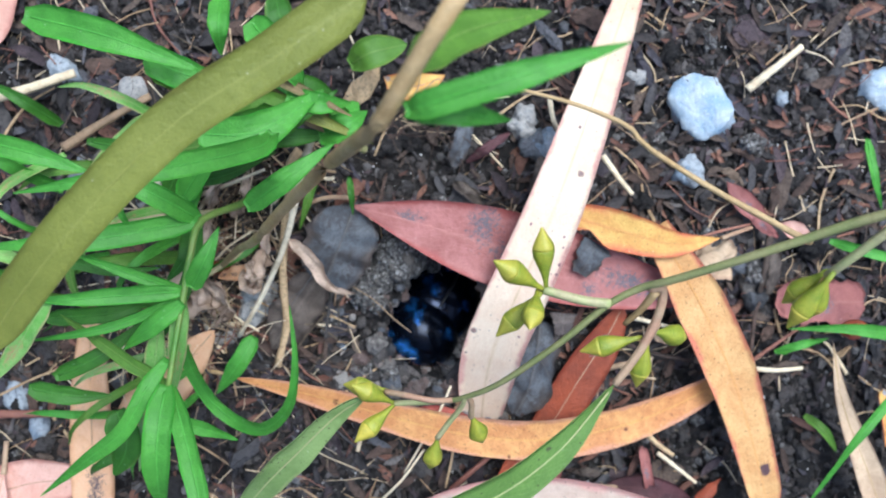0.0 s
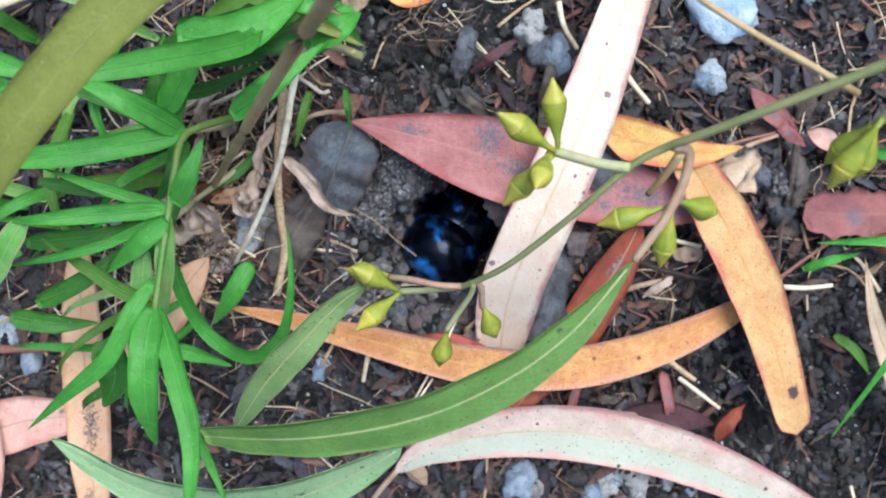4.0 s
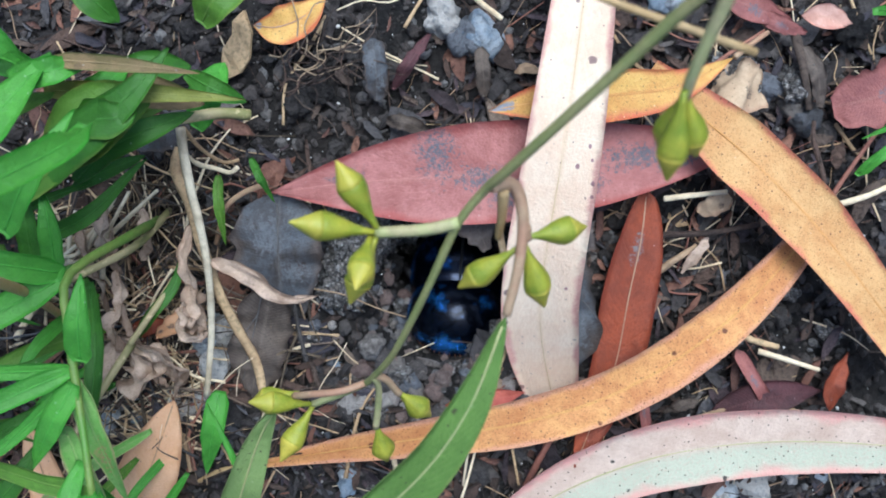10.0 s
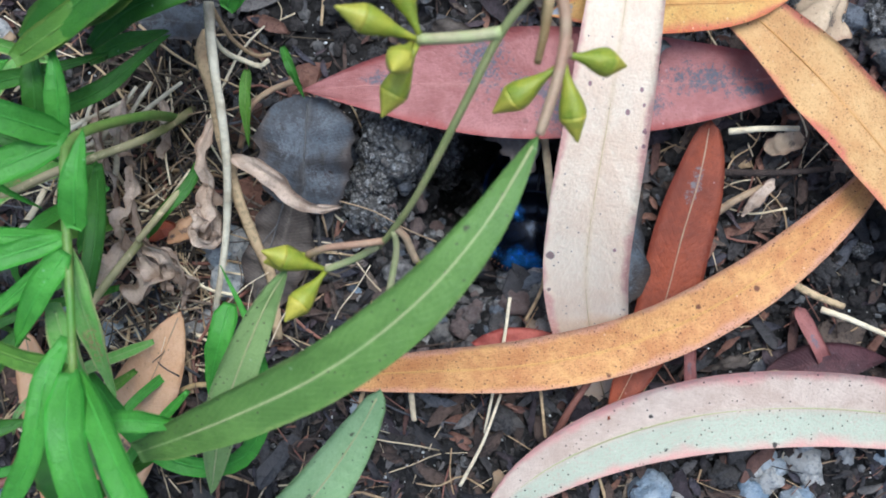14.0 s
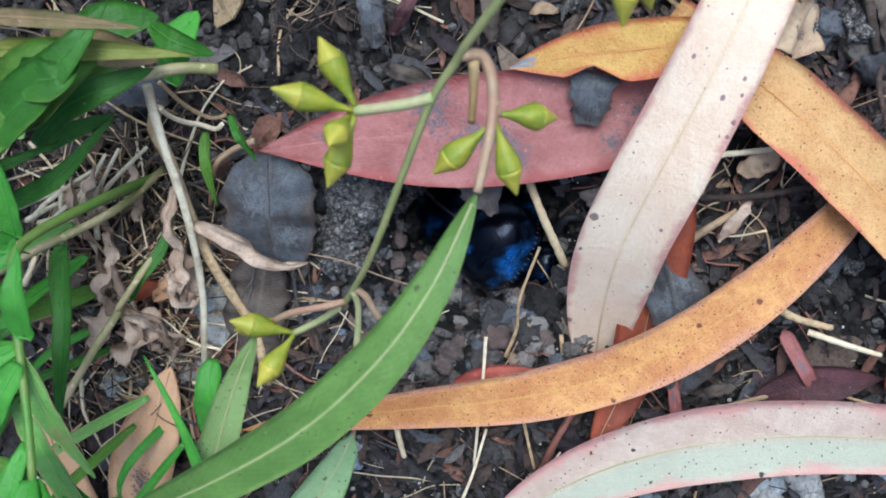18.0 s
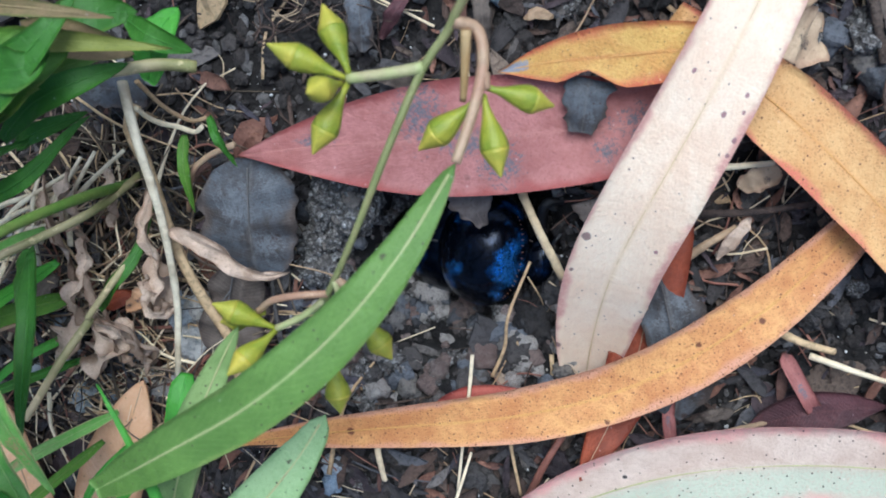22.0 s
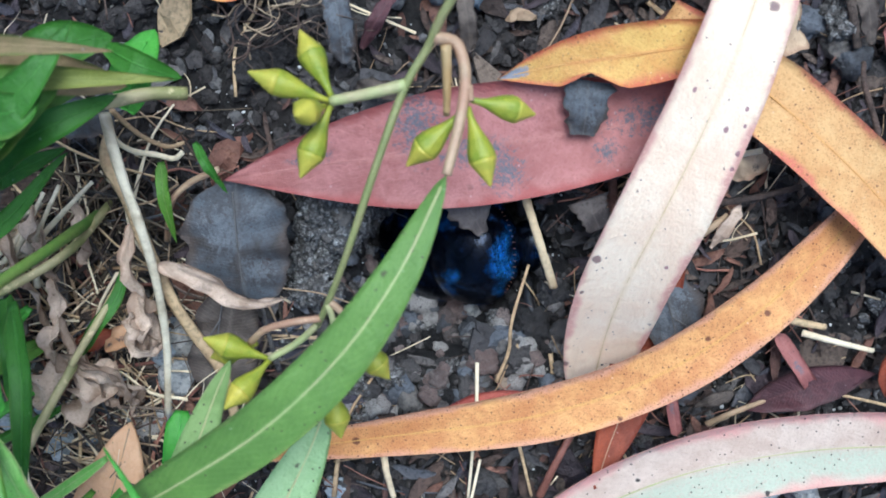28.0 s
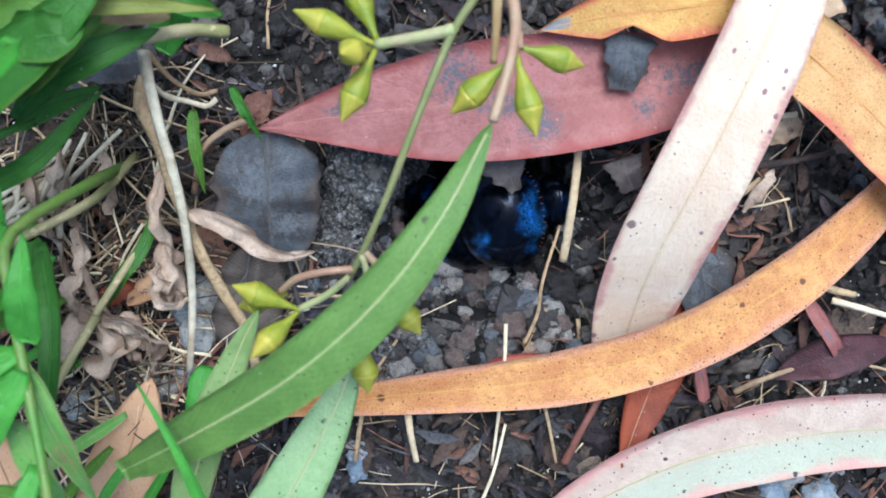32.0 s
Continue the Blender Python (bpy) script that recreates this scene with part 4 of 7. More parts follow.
chip3 = leaf("grey_chip", "flat grey bark flake under the grass", "slate", [(-0.0404, 0.0097, 0.006), (-0.0357, 0.0088, 0.008), (-0.0301, 0.0065, 0.009), (-0.0255, 0.0053, 0.008)], 0.0095, shape=lambda u: 0.8, rib=None, fold=0.05, seed=34, ragged=0.4, nu=12, group="leaf scraps", category="leaf scrap")
fold_l = leaf("umber_leaf", "limp dark brown dead leaf beside the burrow", "umber", [(-0.0198, -0.034, 0.006), (-0.0238, -0.0402, 0.0055), (-0.0285, -0.0476, 0.005), (-0.034, -0.056, 0.003)], 0.0135, shape=lambda u: lance(u, 0.4, 0.6, 0.35), rib=None, fold=0.2, seed=35, ripple=0.002, ragged=0.25)
crim = leaf("crimson_scrap", "small crimson leaf edge in the soil", "crimson", [(0.0072, -0.0735, 0.003), (0.0118, -0.0744, 0.005), (0.0185, -0.0756, 0.005), (0.0255, -0.077, 0.003)], 0.0058, rib=None, fold=0.2, seed=36, nu=14, group="leaf scraps", category="leaf scrap")
darkl = leaf("dark_leaf", "dark maroon limp leaf half buried in soil", "dark_maroon", [(0.0625, -0.097, 0.003), (0.0717, -0.0962, 0.005), (0.0812, -0.0975, 0.0055), (0.09, -0.1005, 0.003)], 0.0085, rib=None, fold=0.15, seed=37)
stubl = leaf("red_stub_leaf", "short red leaf stub in the soil", "maroon", [(0.0743, -0.0845, 0.003), (0.0749, -0.0885, 0.005), (0.0757, -0.0934, 0.006), (0.0769, -0.0992, 0.004)], 0.003, shape=strap, rib=None, fold=0.2, seed=38, nu=14, group="leaf scraps", category="leaf scrap")
stub2 = leaf("red_stub_leaf", "narrow crimson leaf stub poking from under a leaf", "maroon", [(0.0514, -0.0853, 0.003), (0.0498, -0.0904, 0.004), (0.0485, -0.0965, 0.004)], 0.0025, shape=strap, rib=None, fold=0.2, seed=39, nu=12, group="leaf scraps", category="leaf scrap")
pk3 = leaf("pink_scrap", "dusty pink leaf scrap among bark chips", "maroon", [(0.0953, -0.0064, 0.004), (0.0986, -0.0106, 0.006), (0.1029, -0.0146, 0.006), (0.1089, -0.0183, 0.004)], 0.0062, rib=None, fold=0.2, seed=40, nu=14, group="leaf scraps", category="leaf scrap")
pk4 = leaf("pink_scrap", "dusty pink leaf scrap among bark chips", "pink", [(0.111, -0.0182, 0.004), (0.115, -0.0201, 0.006), (0.1211, -0.0238, 0.004)], 0.0055, rib=None, fold=0.2, seed=41, nu=14, group="leaf scraps", category="leaf scrap")
orb = leaf("orange_scrap", "small orange leaf scrap in the litter", "rust", [(-0.0548, -0.0325, 0.004), (-0.0487, -0.0323, 0.006), (-0.0446, -0.0328, 0.004)], 0.0042, rib=None, fold=0.2, seed=42, nu=14, group="leaf scraps", category="leaf scrap")
orb2 = leaf("orange_scrap", "narrow brown leaf scrap in the litter", "rust", [(0.0897, -0.1056, 0.003), (0.0924, -0.099, 0.005), (0.098, -0.0939, 0.003)], 0.0048, rib=None, fold=0.3, seed=43, nu=14, group="leaf scraps", category="leaf scrap")
orb3 = leaf("orange_scrap", "bright orange leaf scrap in the litter", "rust", [(0.13, -0.0497, 0.003), (0.133, -0.0484, 0.006), (0.1394, -0.0479, 0.004)], 0.006, rib=None, fold=0.2, seed=44, nu=14, group="leaf scraps", category="leaf scrap")
ybl = leaf("yellow_strip", "thin yellow-green leaf strip in the litter", "yellow", [(0.1448, -0.0665, 0.003), (0.1449, -0.0741, 0.006), (0.148, -0.0843, 0.003)], 0.0036, shape=strap, rib=None, fold=0.2, seed=45, nu=14, group="leaf scraps", category="leaf scrap")
cnr = leaf("pink_leaf", "pale pink gum leaf at the edge of the litter", "pink", [(-0.1181, 0.0249, 0.004), (-0.1107, 0.0327, 0.006), (-0.1064, 0.042, 0.006), (-0.105, 0.0534, 0.003)], 0.011, rib="ruddy_stem", fold=0.1, seed=46)

for n, (name, label, mat, pts, wide, blunt) in enumerate((
        ("bark_flake", "long blue-grey flake of bark on the soil", "slate", [(0.0211, 0.0102, 0.004), (0.0202, 0.006, 0.0062), (0.019, 0.0015, 0.006), (0.0172, -0.003, 0.004)], 0.0052, 1),
        ("bark_flake", "purple-brown splinter of bark leaning on grit", "dark_maroon", [(0.0213, -0.002, 0.003), (0.0262, 0.0016, 0.006), (0.0333, 0.0067, 0.004)], 0.0032, 0),
        ("bark_flake", "ash-grey flake of dead wood on the soil", "umber", [(0.0428, 0.0, 0.004), (0.0415, -0.005, 0.006), (0.0398, -0.0105, 0.004)], 0.0034, 1),
        ("bark_flake", "curled dark flake of bark by the red leaf", "umber", [(0.0175, -0.0078, 0.003), (0.0215, -0.0098, 0.007), (0.026, -0.0142, 0.003)], 0.0036, 0),
        ("tan_crumpled_leaf", "crumpled tan dead leaf scrap by the orange leaf", "tan", [(0.0895, -0.024, 0.004), (0.0918, -0.0268, 0.009), (0.0945, -0.0292, 0.008), (0.0975, -0.0305, 0.004)], 0.0105, 1),
        ("bark_flake", "long grey stalk piece lying on bark chips", "papery", [(0.0765, -0.0575, 0.004), (0.0722, -0.0598, 0.006), (0.068, -0.063, 0.004)], 0.0026, 0),
        ("bark_flake", "grey-brown splinter of wood on the soil", "umber", [(0.062, -0.0925, 0.004), (0.0582, -0.0915, 0.006), (0.054, -0.0925, 0.003)], 0.0026, 0),
        ("bark_flake", "pale tan bark strip under the orange leaf", "tan", [(0.076, -0.0515, 0.004), (0.0795, -0.0508, 0.006), (0.084, -0.0512, 0.004)], 0.0042, 1),
        ("bark_flake", "dusty pink bark strip among straws", "maroon", [(0.101, -0.0137, 0.004), (0.1052, -0.0182, 0.0065), (0.1108, -0.0222, 0.004)], 0.0036, 0),
        ("bark_flake", "thick grey stalk piece among bark chips", "umber", [(0.1093, -0.0245, 0.004), (0.1098, -0.0314, 0.006), (0.1088, -0.0385, 0.004)], 0.0034, 1),
        ("curled_dry_leaf", "shrivelled grey-tan dead leaf in the grass", "papery", [(-0.0472, -0.0372, 0.008), (-0.0512, -0.0408, 0.012), (-0.0548, -0.0428, 0.012), (-0.0578, -0.0412, 0.008)], 0.0085, 0),
        ("curled_dry_leaf", "twisted tan dead leaf hanging in dry grass", "papery", [(-0.0345, -0.0262, 0.012), (-0.0362, -0.0312, 0.014), (-0.0392, -0.0352, 0.011), (-0.0378, -0.0395, 0.007)], 0.0052, 0),
        ("curled_dry_leaf", "pale shrivelled leaf strip among grass stems", "papery", [(-0.0565, -0.0332, 0.008), (-0.0602, -0.0372, 0.011), (-0.0652, -0.0388, 0.008)], 0.0062, 0),
        ("orange_scrap", "long dull orange leaf strip in dry grass", "spotted", [(-0.0365, -0.0318, 0.005), (-0.0425, -0.0335, 0.008), (-0.0488, -0.0352, 0.005)], 0.0042, 0),
        ("curled_dry_leaf", "brown shrivelled leaf under the grass stems", "umber", [(-0.0602, -0.0232, 0.006), (-0.0648, -0.0272, 0.009), (-0.0702, -0.0288, 0.006)], 0.0072, 0))):
    leaf(name, label, mat, pts, wide, shape=(lambda u: (1 - abs(2 * u - 1) ** 4) ** 0.5) if blunt else (lambda u: lance(u, 0.45, 0.6, 0.5)), rib=None, fold=0.35 if name == "curled_dry_leaf" else 0.12, seed=300 + n, ragged=0.35, ripple=0.0022 if "curl" in name or "crump" in name else 0.0008, nu=20, keep=0.2, roll=50 if name == "curled_dry_leaf" else 0, group="leaf scraps", category="leaf scrap")

for pts in ([(-0.0213, -0.0333, 0.0078), (-0.0246, -0.0382, 0.007), (-0.0291, -0.0445, 0.006), (-0.0341, -0.0516, 0.004)], [(-0.0245, -0.0382, 0.0072), (-0.0276, -0.0403, 0.0075), (-0.0305, -0.0426, 0.007)]):
    part("vein", tube(shifted(pts, fold_l.location), 0.00017, 0.0001, 14, 5, 0.4), "dark_vein", fold_l)

# ---- straws, stalks and dry strips ----
def straw_thing(name, label, pts, r0, r1, mat="straw", group="straws", category="straw"):
    o = pts[0]
    return tagged(part(name, tube(shifted(pts, o), r0, r1, 28, 7, 0.25, flat=0.7, seed=len(name)), mat, loc=o), label, category, group)


straw_thing("straw", "pale split grass straw leaning over dead leaves", [(-0.0195, 0.0041, 0.03), (-0.0212, -0.0003, 0.028), (-0.0235, -0.0079, 0.025), (-0.0253, -0.0152, 0.022), (-0.0285, -0.0254, 0.018), (-0.034, -0.0369, 0.012), (-0.0388, -0.0455, 0.009), (-0.0429, -0.052, 0.006)], 0.001, 0.0007, "white_straw")
straw_thing("straw", "tan dry stem lying across dead leaves", [(-0.0238, 0.0012, 0.019), (-0.0262, -0.0025, 0.02), (-0.0266, -0.0097, 0.018), (-0.0285, -0.0205, 0.015), (-0.0295, -0.0311, 0.012), (-0.0297, -0.0405, 0.008), (-0.0295, -0.0492, 0.005), (-0.0325, -0.0615, 0.003)], 0.0013, 0.0011)
straw_thing("straw", "white curled rootlet on dead leaves", [(-0.0226, 0.0001, 0.022), (-0.0226, -0.0026, 0.016), (-0.0203, -0.0047, 0.012), (-0.0175, -0.0067, 0.012), (-0.0153, -0.0063, 0.013)], 0.0006, 0.0005, "bleached")
straw_thing("straw", "brown curled tendril on dead leaves", [(-0.0215, 0.005, 0.02), (-0.021, 0, 0.014), (-0.0182, -0.0041, 0.011), (-0.015, -0.0048, 0.01)], 0.0005, 0.0004)
strip = leaf("dry_strip", "curled tan strip of dry leaf over the slate leaf", "papery", [(-0.0269, -0.0228, 0.018), (-0.0227, -0.0261, 0.019), (-0.0194, -0.0308, 0.017), (-0.0172, -0.0349, 0.015), (-0.0138, -0.0375, 0.013), (-0.0092, -0.0383, 0.013)], 0.0035, shape=lambda u: lance(u, 0.3, 0.6, 0.4), rib=None, fold=0.5, seed=51, ripple=0.0014, ragged=0.4, group="dry strips", category="dry leaf")
for n, pts in enumerate(([(-0.053, -0.0335, 0.012), (-0.048, -0.0357, 0.014), (-0.0455, -0.041, 0.012), (-0.0463, -0.0472, 0.008)], [(-0.0413, -0.0324, 0.008), (-0.0399, -0.0367, 0.012), (-0.0375, -0.0375, 0.01), (-0.037, -0.0288, 0.006)], [(-0.0501, -0.0178, 0.008), (-0.0509, -0.026, 0.01), (-0.0519, -0.0332, 0.01)], [(-0.0477, -0.0069, 0.006), (-0.0483, -0.0129, 0.01), (-0.0496, -0.0191, 0.008)], [(-0.0404, -0.0065, 0.006), (-0.0397, -0.0132, 0.009), (-0.0435, -0.0184, 0.006)], [(-0.0533, -0.0034, 0.008), (-0.0541, -0.0124, 0.01), (-0.0544, -0.0205, 0.008), (-0.0572, -0.0295, 0.006)], [(-0.0571, -0.0319, 0.008), (-0.0493, -0.0357, 0.012), (-0.0468, -0.0418, 0.008), (-0.0495, -0.0498, 0.005)], [(-0.0534, -0.032, 0.006), (-0.0493, -0.0397, 0.01), (-0.044, -0.045, 0.008), (-0.0502, -0.0483, 0.004)], [(-0.0518, -0.0336, 0.014), (-0.0466, -0.0372, 0.017), (-0.0448, -0.0419, 0.014), (-0.0465, -0.0469, 0.009)], [(-0.0525, -0.0348, 0.012), (-0.0498, -0.0398, 0.014), (-0.0482, -0.0459, 0.01)], [(-0.0291, -0.014, 0.014), (-0.0322, -0.02, 0.016), (-0.0336, -0.027, 0.014), (-0.0327, -0.0312, 0.01)], [(-0.0382, -0.0289, 0.01), (-0.0373, -0.033, 0.014), (-0.0359, -0.0376, 0.01)], [(-0.0461, -0.0042, 0.01), (-0.0488, -0.0114, 0.014), (-0.0495, -0.0167, 0.01)], [(-0.0518, -0.0256, 0.01), (-0.0537, -0.0296, 0.014), (-0.0536, -0.0359, 0.01)])):
    leaf("dry_strip", "shrivelled tan-grey strip of dead grass", "papery", pts, 0.003, shape=lambda u: lance(u, 0.4, 0.5, 0.5), rib=None, fold=0.7, seed=60 + n, roll=60, nu=20, group="dry strips", category="dry leaf", ripple=0.0018, ragged=0.25)
STICK_AT = (0.0381, -0.0482, 0.006)
stick_pts = [(0.0425, -0.0376, 0.008), (0.0402, -0.0429, 0.009), (0.0373, -0.0497, 0.008), (0.0337, -0.0586, 0.004)]
stick = tagged(part("stick", tube(shifted(stick_pts, STICK_AT), 0.0008, 0.0009, 20, 7, 0.3, flat=0.6), "stick"), "pale dry grass stick across the burrow's rim", "stick")
for pts, r, mat in (([(0.0177, -0.066, 0.006), (0.0143, -0.0737, 0.007), (0.0097, -0.0827, 0.006), (0.0044, -0.093, 0.003)], 0.0004, "bleached"), ([(0.019, -0.0821, 0.003), (0.0183, -0.0878, 0.005), (0.0166, -0.0975, 0.003)], 0.0004, "straw"), ([(-0.0064, -0.074, 0.003), (-0.0076, -0.079, 0.006), (-0.0092, -0.0862, 0.004)], 0.0008, "bleached"),
                    ([(0.0786, -0.0861, 0.004), (0.0835, -0.0895, 0.006), (0.0903, -0.0951, 0.004)], 0.0007, "bleached"), ([(0.0181, -0.0982, 0.003), (0.0243, -0.0912, 0.006), (0.0314, -0.0855, 0.005)], 0.0009, "red_root"), ([(0.0194, -0.0721, 0.003), (0.0242, -0.0666, 0.005), (0.0273, -0.0605, 0.007), (0.0344, -0.0523, 0.004)], 0.0004, "straw"),
                    ([(0.0549, -0.097, 0.003), (0.0602, -0.0954, 0.006), (0.0672, -0.0964, 0.004)], 0.0007, "straw"), ([(0.0694, -0.0455, 0.006), (0.0758, -0.0468, 0.008), (0.083, -0.0488, 0.006)], 0.0007, "bleached"), ([(0.063, -0.0609, 0.004), (0.068, -0.0591, 0.006), (0.0732, -0.0584, 0.004)], 0.0009, "straw"),
                    ([(0.0663, -0.0532, 0.004), (0.0758, -0.056, 0.006), (0.0881, -0.0587, 0.004)], 0.0008, "bark"), ([(0.1085, -0.0214, 0.004), (0.1071, -0.0299, 0.006), (0.1067, -0.0383, 0.003)], 0.0011, "bark"),
                    ([(0.0696, -0.0252, 0.014), (0.0823, -0.0228, 0.012), (0.0927, -0.0203, 0.008), (0.1022, -0.0185, 0.005)], 0.0006, "red_root"), ([(0.0995, -0.0618, 0.006), (0.1105, -0.0528, 0.007), (0.1242, -0.0445, 0.004)], 0.0006, "red_root"), ([(0.1002, -0.0611, 0.006), (0.1023, -0.0544, 0.01), (0.1039, -0.0443, 0.008), (0.1062, -0.041, 0.005)], 0.0007, "bark"),
                    ([(0.1024, -0.0599, 0.006), (0.1105, -0.0601, 0.008), (0.1196, -0.0601, 0.005)], 0.0008, "bleached"), ([(-0.1137, 0.0131, 0.004), (-0.1016, 0.0164, 0.006), (-0.0875, 0.0214, 0.005)], 0.0016, "bleached"), ([(-0.0915, 0.0007, 0.004), (-0.0795, 0.008, 0.006), (-0.0669, 0.0154, 0.005)], 0.0014, "straw"),
                    ([(-0.0649, -0.0129, 0.004), (-0.0579, -0.0087, 0.007), (-0.0521, -0.0079, 0.005)], 0.0012, "bleached"), ([(-0.0793, -0.0246, 0.004), (-0.0734, -0.0205, 0.006), (-0.0711, -0.0172, 0.004)], 0.0009, "bleached"), ([(-0.069, -0.0138, 0.004), (-0.0601, -0.0123, 0.006), (-0.0507, -0.0087, 0.004)], 0.001, "bleached"),
                    ([(0.0735, -0.0784, 0.004), (0.0772, -0.0821, 0.006), (0.0832, -0.0868, 0.004)], 0.0009, "straw"), ([(0.0598, 0.0004, 0.004), (0.0642, -0.0057, 0.006), (0.0685, -0.0104, 0.004)], 0.0009, "bleached"), ([(0.1, 0.0195, 0.004), (0.1067, 0.0254, 0.006), (0.1148, 0.0316, 0.004)], 0.0013, "bleached"),
                    ([(-0.1194, -0.0764, 0.004), (-0.107, -0.0753, 0.006), (-0.0919, -0.0757, 0.004)], 0.0014, "red_root"), ([(-0.1174, -0.0732, 0.004), (-0.0995, -0.0641, 0.006), (-0.077, -0.056, 0.005)], 0.0004, "straw"), ([(0.0443, 0.0161, 0.004), (0.0454, 0.01, 0.006), (0.0493, 0.004, 0.004)], 0.0008, "bleached"), ([(-0.0037, -0.1025, 0.004), (0.0038, -0.0941, 0.006), (0.0102, -0.0856, 0.004)], 0.0004, "bleached")):
    straw_thing("straw", {"bleached": "bleached dry grass straw on the soil", "straw": "tan dry stalk on the soil", "red_root": "thin reddish rootlet on the soil", "bark": "dark brown twig sliver on the soil"}[mat], pts, r, r * 0.75, mat)

rnd = random.Random(91)
for i in range(12):
    x, y, a, d = rnd.gauss(-0.0555, 0.005), rnd.gauss(-0.0105, 0.004), rnd.gauss(0.75, 0.35), rnd.uniform(0.005, 0.011)
    straw_thing("straw", "thick bleached straw in a clump of dry grass", [(x - d * math.cos(a), y - d * math.sin(a), 0.005), (x + rnd.uniform(-0.0015, 0.0015), y, 0.009), (x + d * math.cos(a), y + d * math.sin(a), 0.007)], 0.0007, 0.0004, "white_straw")
tangle = tagged(empty("root_tangle", (0.008, 0.009, 0.003)), "tangle of fine tan roots on the soil", "roots")
for i in range(30):
    p, a = Vector((rnd.uniform(-0.011, 0.006), rnd.uniform(-0.005, 0.006), rnd.uniform(0, 0.004))), rnd.gauss(0.1, 0.7)
    pts = [p]
    for j in range(5):
        a += rnd.gauss(0, 0.55)
        pts.append(pts[-1] + Vector((0.0028 * math.cos(a), 0.0028 * math.sin(a), rnd.uniform(-0.0012, 0.0012))))
    part("root_fibre", tube(pts, 0.00022, 0.0001, 14, 5, 0.3, i), "bark" if i % 3 else "tan_root", tangle)

# ---- the grass ----
def tuft(label, at):
    return tagged(empty("grass_tuft", at), label, "grass", "grass tufts")


def blade(parent, pts, width, mat="grass", fold=0.25, seed=0, shape=None, roll=0.0, bank=0.0):
    me, line = blade_mesh(shifted(pts, parent.location), width * (1.0 if shape else 0.84), shape or (lambda u: min(1.0, 0.5 + u * 4) * min(1.0, (1 - u) * 1.9 + 0.02) ** 0.8), fold=fold, ripple=0.0004, thick=0.0002, nu=26, nv=6, seed=seed, roll=roll, bank=bank)
    ob = part("blade", me, mat, parent)
    part("midrib", tube([q + Vector((0, 0, 0.00005)) for q in line[1:-2:3]], 0.00022, 0.0001, 20, 5, flat=0.5), mat, ob)
    return ob


def stalk(parent, pts, r0, r1, mat="grass_stem", name="stem"):
    return part(name, tube(shifted(pts, parent.location), r0, r1, 30, 8, 0.1), mat, parent)


M["grass_stem"] = simple("grass_stem", (0.1, 0.24, 0.03), (0.2, 0.27, 0.06), 120, 0.5, 0.2, 0.1)
M["sheath"] = simple("grass_sheath", (0.2, 0.21, 0.06), (0.64, 0.5, 0.3), 45, 0.55, 0.3, 0.1)
M["dry_sheath"] = leaf_material("dry_sheath", (0.3, 0.2, 0.1), (0.19, 0.15, 0.06), (0.12, 0.16, 0.03), (0.34, 0.25, 0.13), 0.3, 0.6, veins=0.2)
g1 = tuft("bright green grass tuft with narrow arching blades", (-0.0395, -0.0106, 0))
stalk(g1, [(-0.0399, -0.0106, -0.002), (-0.0371, -0.0122, 0.03), (-0.0432, -0.0152, 0.05), (-0.0448, -0.0229, 0.055), (-0.0457, -0.0311, 0.058), (-0.047, -0.0427, 0.062), (-0.0476, -0.0511, 0.066)], 0.0011, 0.0007)
